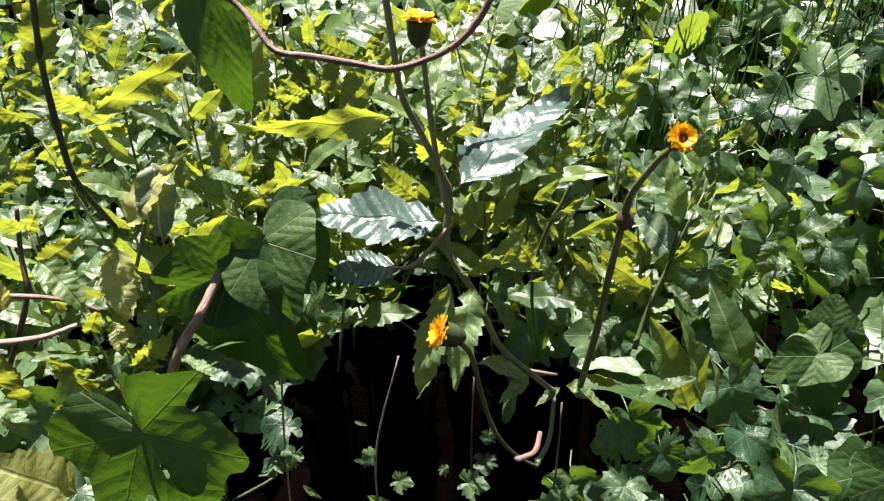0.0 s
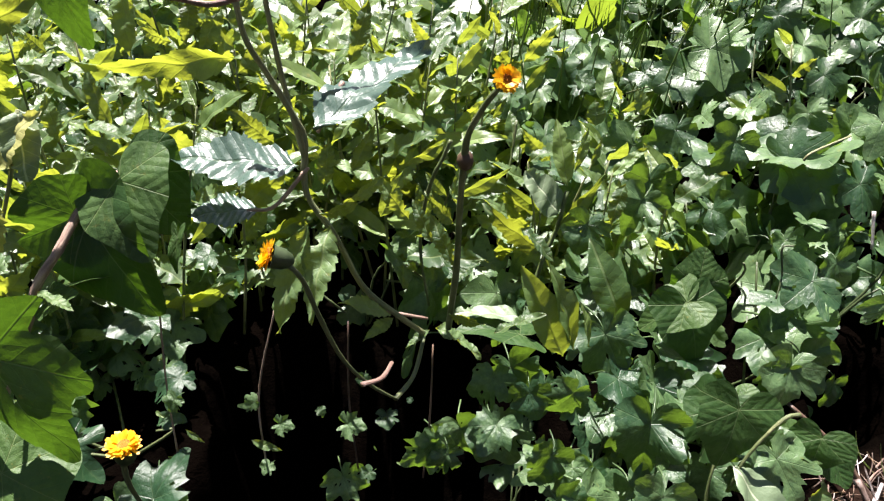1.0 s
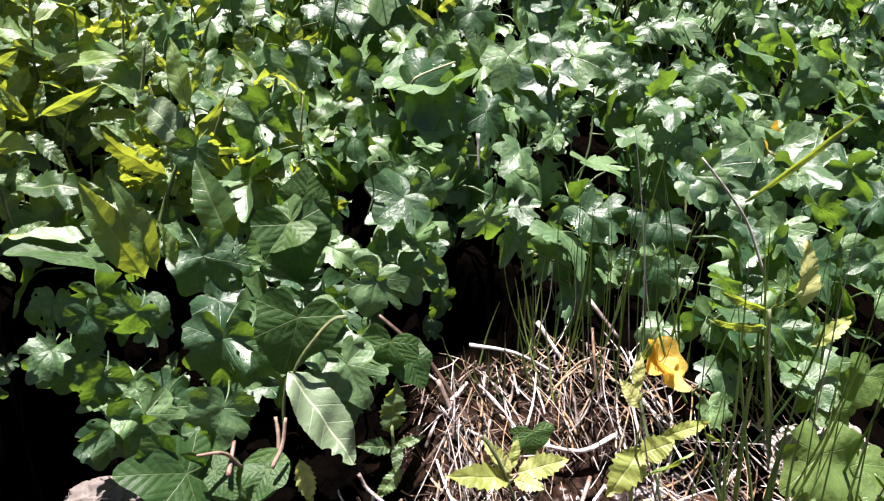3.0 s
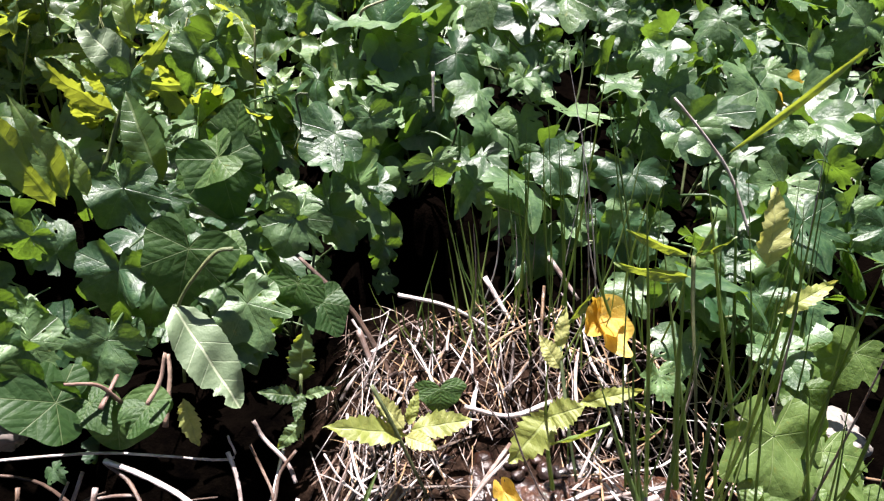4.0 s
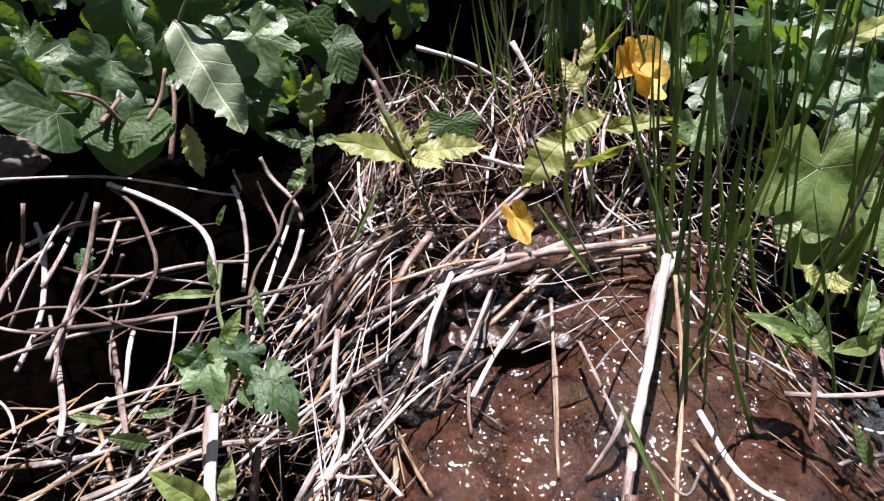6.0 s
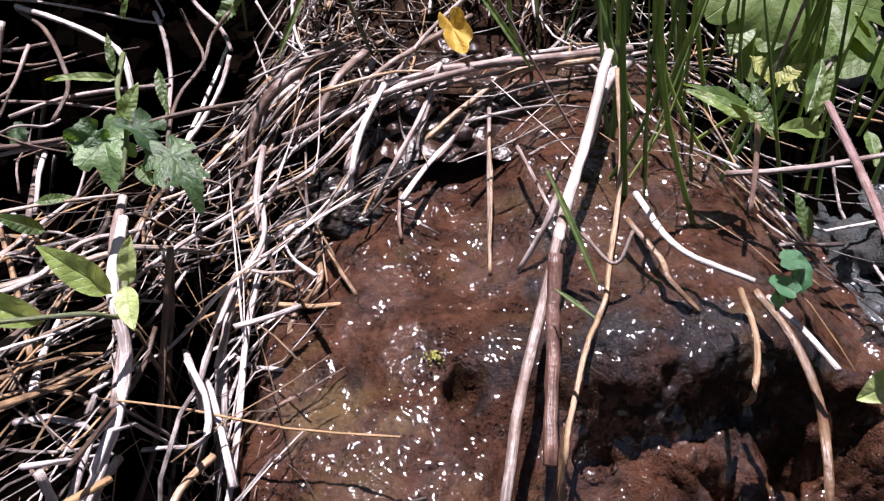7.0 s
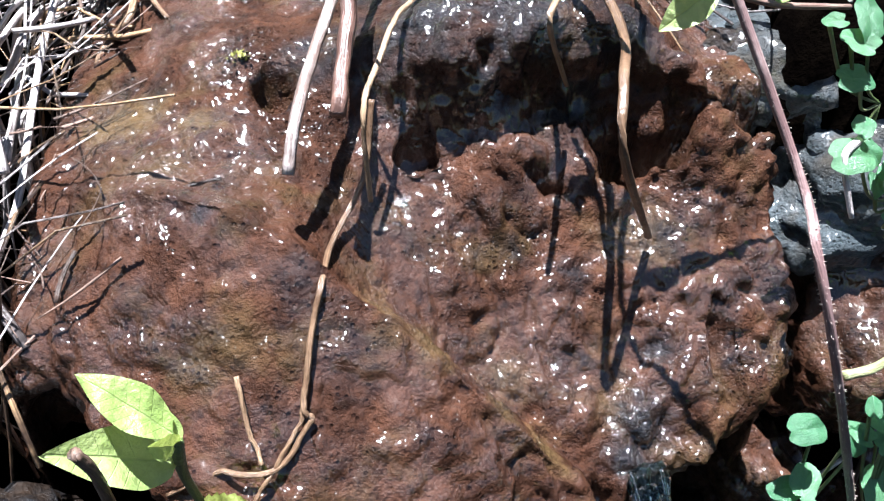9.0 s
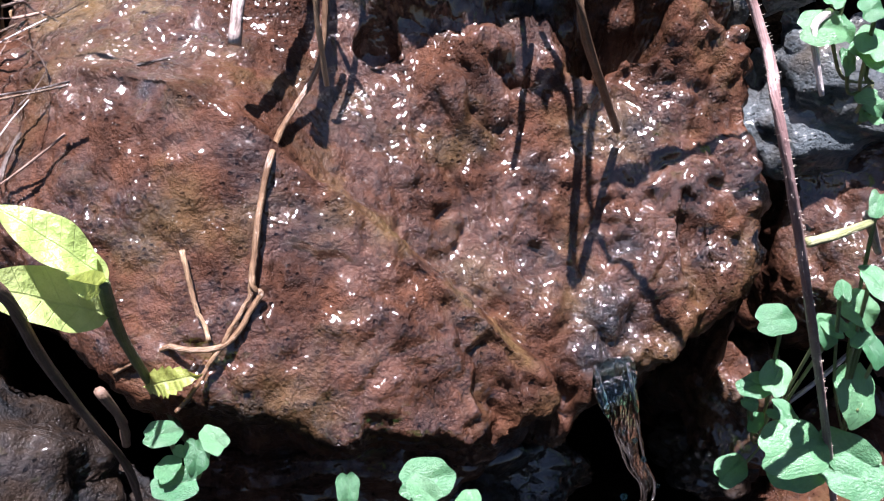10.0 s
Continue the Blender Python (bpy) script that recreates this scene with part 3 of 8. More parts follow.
def ground_height(x, y):
    """Soil: a bank that climbs away, a stream bed in its middle, and a drop in front."""
    near = float((1 - step(0.8, 1.7, abs(x - 0.5))) * step(-1.3, -0.6, y))
    mid = near * float(step(0.40, 0.47, x) * (1 - step(0.74, 0.84, x)))
    foot = 0.33 + 0.09 * mid
    low = -0.01 + 0.065 * mid + 0.06 * near * float(step(0.72, 0.85, x))
    low += 0.045 * mid * float(step(0.30, 0.42, y))
    rise = max(0.0, y - foot)
    z = low + 0.40 * min(rise, 1.6) + 0.12 * max(0.0, min(rise - 1.6, 40.0))
    z -= 0.22 * near * float(1 - step(-0.17, -0.02, y + 0.06 * (abs(x - 0.5) > 0.3) * (abs(x - 0.5) - 0.3) + 0.03 * wob(x, y, 5.0, 2.0)))
    if 0.42 < x < 0.78:
        z -= 0.16 * mid * float(1 - step(0.15, 0.24, y))
    # hollows with steep far walls, as a bank is undercut
    z -= 0.26 * pit(x, y, -0.16, 0.25, 0.20, 0.64, 0.05)
    z -= 0.13 * pit(x, y, 0.47, 0.60, 0.475, 0.575, 0.02)
    z -= 0.20 * pit(x, y, 0.10, 0.37, 0.16, 0.37, 0.03)
    z -= 0.20 * pit(x, y, 0.405, 0.455, -0.10, 0.13, 0.02)
    z -= 0.22 * pit(x, y, 0.745, 1.30, -0.40, 0.02, 0.03)
    z += 0.012 * wob(x, y, 9.0) + 0.006 * wob(x, y, 31.0, 3.1)
    return z


def bar(a, b, n):
    return list(np.linspace(a, b, n, endpoint=False))


gx = [-600, -200, -60, -20, -8, -4, -2.5] + bar(-1.8, -0.2, 50) + bar(-0.2, 1.1, 130) + bar(1.1, 2.6, 50) + [3.5, 5, 9, 20, 60, 200, 600]
gy = [-600, -200, -60, -20, -8, -3, -1.5, -1.0] + bar(-0.7, 0.6, 130) + bar(0.6, 2.4, 80) + [2.8, 3.5, 5, 8, 14, 25, 41, 80, 200, 600]
# the soil colour carries the darkness of the shaded hollows
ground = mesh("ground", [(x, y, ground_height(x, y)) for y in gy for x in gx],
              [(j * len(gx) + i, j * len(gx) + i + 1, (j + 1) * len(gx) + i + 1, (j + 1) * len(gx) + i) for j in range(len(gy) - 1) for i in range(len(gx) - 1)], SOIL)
tagged(new("ground", ground), "humus soil of a planted bank, its colour blackened as shade", "ground", kind="structure")

# ---------------------------------------------------------------- the wet boulder


def hump(x, y):
    """The rounded back that runs slantwise to the water's corner: height of its crest and the distance behind it."""
    crest = float(np.interp(x, (0.48, 0.54, 0.57, 0.598, 0.64, 0.668, 0.70), (-0.022, 0.006, 0.002, -0.008, -0.043, -0.069, -0.11)))
    return crest, y - (-0.020 - 0.556 * (x - 0.535))


def rock_height(x, y, lip=False):
    """Top of the boulder: a smooth ramp on one side, a shelf with a broken ledge on the other, a slanting hump below."""
    left = np.interp(y, (-0.12, -0.09, -0.078, -0.04, -0.02, 0.04, 0.09, 0.16, 0.22, 0.30), (-0.085, -0.062, -0.047, -0.013, -0.003, 0.015, 0.024, 0.028, 0.038, 0.048))
    left -= 0.026 * float(1 - step(0.46, 0.53, x))
    left += 0.016 * math.exp(-((x - 0.556) / 0.024) ** 2 - ((y - 0.068) / 0.022) ** 2)
    edge = 0.044 + 0.012 * wob(x, 0, 22.0, 5.0) + 0.004 * wob(x, 0, 60.0, 8.0) - 0.012 * float(step(0.70, 0.75, x))
    upper = np.interp(y, (0.0, 0.04, 0.10, 0.20, 0.30), (0.050, 0.055, 0.060, 0.062, 0.066)) - 0.030 * float(step(0.695, 0.75, x))
    lower = np.interp(y, (-0.12, -0.09, -0.06, -0.02, 0.0, 0.015, 0.03), (-0.100, -0.082, -0.060, -0.029, -0.014, 0.002, 0.014)) + 0.010 * float(step(0.70, 0.74, x))
    drop = float(np.clip((y - edge + 0.013) / 0.013, 0, 1)) ** 0.8
    if lip:
        return drop
    right = lower + (upper - lower) * drop
    s = float(step(0.555, 0.635, x + 0.15 * min(0.0, y - 0.02)))
    z = left + (right - left) * s
    crest, behind = hump(x, y)
    h = crest - (0.85 * max(0.0, -behind) if behind < 0 else 0.9 * behind)
    k = 0.006 + 0.030 * float(1 - step(0.545, 0.60, x))
    return float(0.5 * (z + h + math.sqrt((z - h) ** 2 + k * k)))


def rock_front(x):
    """Where the top breaks off towards the stream."""
    return float(np.interp(x, (0.43, 0.47, 0.485, 0.52, 0.556, 0.593, 0.612, 0.668, 0.694, 0.725, 0.746, 0.80), (-0.02, -0.045, -0.056, -0.085, -0.100, -0.112, -0.108, -0.096, -0.086, -0.074, -0.062, -0.03)))


# knobs that stand proud of the boulder, and holes in it: x, y, width, depth, height
KNOBS = ((0.657, 0.016, 0.011, 0.008, 0.009), (0.736, 0.016, 0.010, 0.009, 0.010), (0.698, -0.064, 0.011, 0.012, 0.008), (0.716, -0.058, 0.008, 0.010, 0.006), (0.640, 0.004, 0.009, 0.007, 0.005), (0.585, 0.050, 0.012, 0.008, 0.005),
         (0.702, 0.024, 0.014, 0.011, -0.050), (0.669, 0.012, 0.006, 0.005, -0.018), (0.723, 0.022, 0.009, 0.008, -0.036), (0.557, 0.044, 0.010, 0.006, -0.016), (0.613, 0.022, 0.006, 0.007, -0.012), (0.758, 0.030, 0.012, 0.010, -0.03),
         (0.676, -0.092, 0.005, 0.012, -0.018), (0.646, -0.098, 0.006, 0.008, -0.012), (0.735, -0.050, 0.004, 0.016, -0.020))


def build_boulder():
    nx, ny, skirt = 330, 300, 56
    xs = np.linspace(0.44, 0.785, nx)
    P = np.zeros((ny + skirt, nx, 3))
    for i, x in enumerate(xs):
        front = rock_front(x) + 0.007 * wob(x, 0, 22.0, 2.0) + 0.003 * wob(x, 0, 70.0, 6.0)
        for j in range(ny):
            y = 0.31 + (front - 0.31) * (j / (ny - 1)) ** 0.82
            wx, wy = 0.005 * wob(x, y, 60.0, 21.0), 0.005 * wob(x, y, 60.0, 23.0)
            z = rock_height(x, y)
            for cx, cy, cw, cd, ch in KNOBS:
                q = ((x + wx - cx) / cw) ** 2 + ((y + wy - cy) / cd) ** 2
                if q < 6:
                    z += ch * math.exp(-q * q if ch < 0 else -q)
            # the ledge leans out over its foot
            lean = (0.005 + 0.008 * wob(x, 0, 40.0, 17.0)) * math.exp(-((rock_height(x, y, True) - 0.85) / 0.3) ** 2) * float(step(0.59, 0.63, x) * (1 - step(0.735, 0.765, x)) * (1 - step(0.050, 0.068, y)))
            P[j, i] = x, y - lean, z
        z0 = P[ny - 1, i, 2]
        for k in range(skirt):
            d = (k + 1) / skirt
            P[ny + k, i] = x, front - 0.006 * math.sin(min(1.0, 4 * d) * math.pi) + 0.035 * max(0.0, d - 0.06) ** 0.8, z0 - 0.14 * d ** 1.1
        e = min(1.0, (x - 0.44) / 0.026, (0.785 - x) / 0.022)
        if e < 1:
            P[:, i, 2] -= 0.15 * (1 - e) ** 1.7
    # relief, pushed out along the surface's own direction
    n = np.cross(np.gradient(P, axis=1), -np.gradient(P, axis=0))
    n /= np.linalg.norm(n, axis=2)[:, :, None] + 1e-12
    Q = P.copy()
    for j in range(ny + skirt):
        for i in range(nx):
            x, y, z = P[j, i]
            v = Vector((x, y, z))
            rough = 0.45 + 0.55 * float(step(0.585, 0.64, x)) * float(1 - step(0.04, 0.07, y))
            if j >= ny - 14:
                rough = max(rough, min(0.85, 0.4 + 0.04 * (j - ny + 14)))
            crest, behind = hump(x, y)
            flow = math.exp(-((behind - 0.010) / 0.010) ** 2) * float(step(0.57, 0.62, x) * (1 - step(0.69, 0.71, x))) if y < 0.0 else 0.0
            d = 0.0042 * noise.noise(v * 26.0) + rough * (0.0032 * noise.noise(v * 62.0) + 0.0015 * noise.noise(v * 150.0))
            d += (0.0018 + 0.0022 * rough) * (abs(noise.noise(v * 88.0 + Vector((0, 7, 0)))) + 0.42 * abs(noise.noise(v * 190.0)) + 0.28 * abs(noise.noise(v * 400.0)) - 0.3)
            d -= 0.0019 * rough * rough * max(0.0, abs(noise.noise(v * 44.0 + Vector((5, 0, 3)))) * -6.0 + 1.0)
            d += 0.00045 * noise.noise(v * 560.0)
            run = (x - 0.6) * 0.874 - y * 0.486
            d = d * (1 - 0.75 * flow) + flow * (0.0016 + 0.0028 * noise.noise(Vector((run * 45.0, behind * 420.0, 3.0))) + 0.0010 * noise.noise(Vector((run * 130.0, behind * 700.0, 7.0))))
            Q[j, i] = P[j, i] + n[j, i] * d
    idx = np.arange((ny + skirt) * nx).reshape(ny + skirt, nx)
    faces = np.stack([idx[:-1, :-1], idx[1:, :-1], idx[1:, 1:], idx[:-1, 1:]], axis=-1).reshape(-1, 4)
    ob = new("boulder", mesh("boulder", Q.reshape(-1, 3), faces, ROCK))
    return tagged(ob, "wet rust-brown boulder with a broken ledge and water running over it", "rock")


build_boulder()


def lump(name, place, size, mat, label, seed=1, turn=0.0, sub=5):
    """A rough stone."""
    bm = bmesh.new()
    bmesh.ops.create_icosphere(bm, subdivisions=sub, radius=1.0)
    off = Vector((seed, 2 * seed, 0))
    for v in bm.verts:
        c = v.co.copy()
        f = 1 + 0.30 * noise.noise(c * 1.1 + off) + 0.20 * noise.noise(c * 2.3 + off)
        f -= 0.10 * abs(noise.noise(c * 2.0 - off)) + 0.10 * max(0.0, 1 - 7 * abs(noise.noise(c * 3.1 - off)))
        if sub > 2:
            f += 0.10 * (0.6 - noise.voronoi(c * 4.0 + off)[0][0]) + 0.05 * noise.noise(c * 8 + off) + 0.03 * noise.noise(c * 19 + off) + 0.018 * noise.noise(c * 40 + off)
        f = min(f, 1.15)
        v.co = Vector((c.x * size[0], c.y * size[1], c.z * size[2])) * f
    me = bpy.data.meshes.new(name)
    bm.to_mesh(me)
    bm.free()
    me.materials.append(mat)
    me.polygons.foreach_set("use_smooth", [True] * len(me.polygons))
    ob = new(name, me)
    ob.matrix_basis = pose(*place, 0, 0, turn)
    return tagged(ob, label, "rock")


def stream_bed():
    """Wet rusty mud between straw and boulder."""
    nx, ny = 90, 70
    verts = []
    for j in range(ny):
        for i in range(nx):
            x, y = 0.475 + 0.27 * i / (nx - 1), 0.195 + 0.17 * j / (ny - 1)
            e = min(1.0, 6 * min(i / (nx - 1), 1 - i / (nx - 1)), 6 * (1 - j / (ny - 1)))
            verts.append((x, y, 0.050 + 0.05 * (y - 0.2) + 0.007 * wob(x, y, 40.0, 2.0) + 0.004 * wob(x, y, 110.0, 5.0) - 0.05 * (1 - e)))
    faces = [(j * nx + i, j * nx + i + 1, (j + 1) * nx + i + 1, (j + 1) * nx + i) for j in range(ny - 1) for i in range(nx - 1)]
    tagged(new("stream_bed", mesh("stream_bed", verts, faces, MUD)), "wet rust-coloured mud with shallow running water", "mud", kind="structure")
    peb = random.Random(5)
    for k in range(60):
        x, y = peb.uniform(0.50, 0.68), peb.uniform(0.21, 0.36)
        r = peb.uniform(0.003, 0.010)
        lump("pebble", (x, y, 0.052 + 0.05 * (y - 0.2) + 0.3 * r), (r, r * peb.uniform(0.7, 1), r * 0.7), MUD, "small wet brown pebble in the mud", k + 0.5, sub=2)


stream_bed()

# ---------------------------------------------------------------- creeper on the bank
rng = random.Random(4)


def canopy(x, y):
    """Height of the top of the leaves above the soil."""
    return 0.115 + 0.03 * wob(x, y, 5.0, 2.0)


def creeper(place, n, spread, size, group="creeper on the bank"):
    x0, y0 = place
    z0 = ground_height(x0, y0)
    ob = thing("creeper", (x0, y0, z0), "lobed green creeper with pale-veined leaves rooted in the bank", "creeper", group)
    stems = Pile()
    for i in range(n):
        a, r = rng.uniform(0, 6.283), spread * math.sqrt(rng.random())
        x, y = x0 + r * math.cos(a), y0 + r * math.sin(a)
        h = canopy(x, y) * rng.uniform(0.1, 1.2)
        z = ground_height(x, y) + h
        length = size * rng.choice((0.55, 0.75, 0.95, 1.1, 1.3))
        head = rng.gauss(-1.57, 0.9)
        tilt = rng.uniform(-0.2, 1.3)
        d = Vector((math.cos(head), math.sin(head), -tilt)).normalized()
        b = Vector((x, y, z))
        face = (rng.gauss(-0.05, 0.55), -0.50 + rng.gauss(0, 0.55), 0.75)
        part("leaf", rng.choice(IVY_LEAVES), ob, m=leaf_pose(b, b + d * length, face, width=rng.uniform(0.85, 1.15)))
        if i % 3 == 0:
            stems.add(*tube([(x0, y0, z0 - 0.005), ((x0 + x) / 2 + rng.gauss(0, 0.01), (y0 + y) / 2, z0 + 0.5 * h), (x - 0.02, y + 0.01, z - 0.03)], 0.0018, 0.0012, 5, 7))
    part("stem", mesh("stem", stems.v, stems.f, STEM_DARK), ob)


for iy in range(9):
    y = 0.44 + 0.09 * iy
    for ix in range(17):
        x = -0.75 + 0.13 * ix + rng.uniform(-0.03, 0.03)
        yy = y + rng.uniform(-0.03, 0.03)
        if 0.42 < x < 0.76 and yy < 0.50 or 0.46 < x < 0.60 and yy < 0.60:
            continue
        if -0.16 < x < 0.24 and yy < 0.66 or -0.30 < x < 0.40 and yy < 0.47:
            continue
        creeper((x, yy), 13, 0.09, rng.uniform(0.034, 0.052))

for x, y in ((0.20, 0.60), (0.17, 0.55), (0.26, 0.52)):
    creeper((x, y), 4, 0.05, 0.026, group="small creepers in the hollow")

far = Pile()
for _ in range(4200):
    x, y = rng.gauss(0.4, 1.15), rng.uniform(0.2, 3.2)
    reach = 1.2 + 0.25 * wob(x, y, 1.7, 3.0)
    if y < reach and -0.82 < x < 1.45 or y > 2.6 + 0.6 * wob(x, 0, 1.3, 5.0) or abs(x - 0.4) > 2.3 + 0.5 * wob(0, y, 1.1, 6.0) or x > 1.2 and y < 0.5:
        continue
    g = palmate(IVY_R, 0, 0, 0.12, 0.2, 0.06, rng.randrange(6), 0, nt=18, nr=2)
    b = Vector((x, y, ground_height(x, y) + canopy(x, y) * rng.uniform(0.2, 1.15)))
    head = rng.gauss(-1.57, 0.9)
    m = leaf_pose(b, b + Vector((math.cos(head), math.sin(head), -rng.uniform(0.1, 0.8))).normalized() * rng.uniform(0.04, 0.075), (rng.gauss(0, 0.35), -0.5 + rng.gauss(0, 0.4), 0.8))
    far.add([m @ Vector(v) for v in g[0]], g[1], g[2])
tagged(new("far_creeper", mesh("far_creeper", far.v, far.f, IVY_FAR, uv=far.uv)), "dense green creeper leaves covering the upper bank", "creeper", kind="stuff")

# ---------------------------------------------------------------- dead stems
straw_rng = random.Random(8)


def surface(x, y):
    """The top of what lies at a place: soil or boulder."""
    z = ground_height(x, y)
    if 0.44 < x < 0.78 and -0.1 < y < 0.3:
        z = max(z, rock_height(x, y))
    return z


def dead_stem(parent, points, r, mat=None, name="dead_stem", taper=0.75):
    me = mesh("dead_stem", *tube(points, r, r * taper, 6, 12, 0.8, 0.12, straw_rng), mat or STRAW)
    return part(name, me, parent)


def litter(n, region, heading, length, radius, lift):
    """Loose stems strewn over a region: vertices and faces of each."""
    for _ in range(n):
        x, y = straw_rng.uniform(*region[0]), straw_rng.uniform(*region[1])
        if ((x - 0.582) / 0.062) ** 2 + ((y - 0.312) / 0.050) ** 2 < straw_rng.uniform(0.5, 1.0) and straw_rng.random() < 0.93:
            x += 0.13 * straw_rng.choice((-1, 1))
        a = straw_rng.gauss(*heading)
        L = straw_rng.uniform(*length)
        pts = []
        bow = straw_rng.gauss(0, 0.2)
        h0 = straw_rng.uniform(*lift)
        tilt = straw_rng.gauss(0, 0.16)
        for k in range(4):
            s = (k / 3 - 0.5) * L
            px = x + math.cos(a) * s - math.sin(a) * bow * (s * s / L)
            py = y + math.sin(a) * s + math.cos(a) * bow * (s * s / L)
            pts.append((px, py, surface(px, py) * 0.5 + surface(x, y) * 0.5 + h0 + tilt * s))
        r = radius[0] + (radius[1] * 1.35 - radius[0]) * straw_rng.random() ** 2.6
        yield tube(pts, r, r * straw_rng.uniform(0.4, 1.0), 5, 7, 0.7, 0.12, straw_rng)


def litter_thing(name, place, label, lots):
    """A mat of dead stems: the first of each lot as parts, the rest joined."""
    ob = thing(name, place, label, "straw")
    rest = Pile()
    for apart, lot in lots:
        for k, (v, f) in enumerate(litter(*lot)):
            if k < apart:
                part("dead_stem", mesh("dead_stem", v, f, STRAW_LOOSE, uv=along(v, 5)), ob)
            else:
                rest.add(v, f, along(v, 5))
    tagged(part("loose_straw", mesh("loose_straw", rest.v, rest.f, STRAW_MIX, uv=rest.uv), ob), "fine tangled dead straw", kind="stuff")


litter_thing("straw_litter", (0.40, 0.10, 0.0), "tangled bleached dead stems lying on the bank", (
    (90, (150, ((0.33, 0.475), (-0.05, 0.20)), (1.25, 0.6), (0.03, 0.14), (0.0004, 0.0019), (0.0, 0.035))),
    (90, (160, ((0.18, 0.42), (-0.05, 0.27)), (1.0, 0.8), (0.03, 0.12), (0.0004, 0.0018), (0.0, 0.04))),
    (80, (115, ((0.40, 0.52), (0.15, 0.30)), (1.0, 0.5), (0.04, 0.13), (0.0004, 0.0013), (0.0, 0.025))),
    (40, (70, ((0.66, 0.80), (0.08, 0.30)), (1.9, 0.6), (0.03, 0.12), (0.0004, 0.0014), (0.0, 0.02))),
))
litter_thing("straw_mat", (0.56, 0.36, 0.08), "matted pale dead straw around the spring", (
    (170, (260, ((0.45, 0.68), (0.31, 0.455)), (1.35, 0.6), (0.02, 0.09), (0.0004, 0.0015), (0.0, 0.025))),
    (36, (44, ((0.50, 0.66), (0.18, 0.30)), (0.9, 0.7), (0.03, 0.11), (0.0004, 0.0016), (0.008, 0.03))),
    (40, (120, ((0.66, 0.86), (0.26, 0.42)), (1.2, 0.9), (0.03, 0.10), (0.0004, 0.0015), (0.0, 0.025))),
))

debris = Pile()
for lot in ((520, ((0.43, 0.70), (0.29, 0.46)), (1.3, 1.2), (0.008, 0.035), (0.0003, 0.0009), (0.0, 0.010)), (420, ((0.20, 0.50), (-0.05, 0.28)), (1.1, 1.2), (0.008, 0.04), (0.0003, 0.0009), (-0.005, 0.012))):
    for v, f in litter(*lot):
        debris.add(v, f, along(v, 5))
tagged(new("plant_debris", mesh("plant_debris", debris.v, debris.f, DEBRIS, uv=debris.uv)), "short brown bits of dead stem strewn under the straw", "plant debris", kind="stuff")

# ---------------------------------------------------------------- grass
grass_rng = random.Random(15)


def blade(base, tip, width, bow):
    """A thin grass blade with a keel."""
    b, t = np.array(base), np.array(tip)
    side = np.array((1.0, 0.25 * grass_rng.uniform(-1, 1), 0.0))
    n = 9
    verts, faces = [], []
    for i in range(n):
        u = i / (n - 1)
        c = b + (t - b) * u + np.array(bow) * math.sin(math.pi * u) * 0.6 + np.array(bow) * u * u
        w = width * (1 - u ** 2.2) * 0.5 + 0.0002
        verts += [c - side * w, c + np.array((0, -0.4, 0.1)) * w, c + side * w, c + np.array((0, 0.4, 0)) * w]
    for i in range(n - 1):
        for j in range(4):
            k = (j + 1) % 4
            faces.append((i * 4 + j, i * 4 + k, i * 4 + 4 + k, i * 4 + 4 + j))
    return verts, faces


def tuft(place, n, spread, height, width, lean=(0, 0), label="upright green grass tuft growing from the wet bank"):
    ob = thing("grass_tuft", place, label, "grass", "grass tufts")
    for _ in range(n):
        a, r = grass_rng.uniform(0, 6.283), spread * math.sqrt(grass_rng.random())
        b = (place[0] + r * math.cos(a), place[1] + r * math.sin(a), place[2] - 0.005)
        h = height * grass_rng.uniform(0.3, 1.1)
        t = (b[0] + h * (lean[0] + grass_rng.gauss(0, 0.10)), b[1] + h * (lean[1] + grass_rng.gauss(0, 0.09)), b[2] + h)
        wide = grass_rng.choice((0.5, 0.65, 0.8, 1.0, 1.25, 1.6))
        part("blade", mesh("blade", *blade(b, t, width * wide, (grass_rng.gauss(0, 0.018), grass_rng.gauss(0, 0.015), 0)), STRAW if wide < 0.9 and grass_rng.random() < 0.26 else GRASS), ob)


for gx0, gy0, gz0, gn, gs, gh, gw in ((0.665, 0.19, 0.062, 8, 0.055, 0.25, 0.0028), (0.715, 0.235, 0.066, 11, 0.055, 0.28, 0.0030), (0.645, 0.29, 0.07, 6, 0.04, 0.22, 0.0020),
                                      (0.59, 0.445, 0.11, 26, 0.05, 0.13, 0.0014), (0.68, 0.43, 0.12, 24, 0.06, 0.24, 0.0018), (0.80, 0.36, 0.09, 9, 0.05, 0.25, 0.0030),
                                      (0.62, 0.46, 0.11, 16, 0.05, 0.20, 0.0015), (0.75, 0.30, 0.08, 9, 0.05, 0.27, 0.0032), (0.80, 0.23, 0.07, 9, 0.05, 0.25, 0.0030), (0.665, 0.15, 0.058, 7, 0.035, 0.17, 0.0022), (0.755, 0.17, 0.058, 9, 0.05, 0.17, 0.0024), (0.53, 0.44, 0.10, 12, 0.03, 0.08, 0.0012)):
    tuft((gx0, gy0, gz0), gn, gs, gh, gw, lean=(-0.17, -0.02))

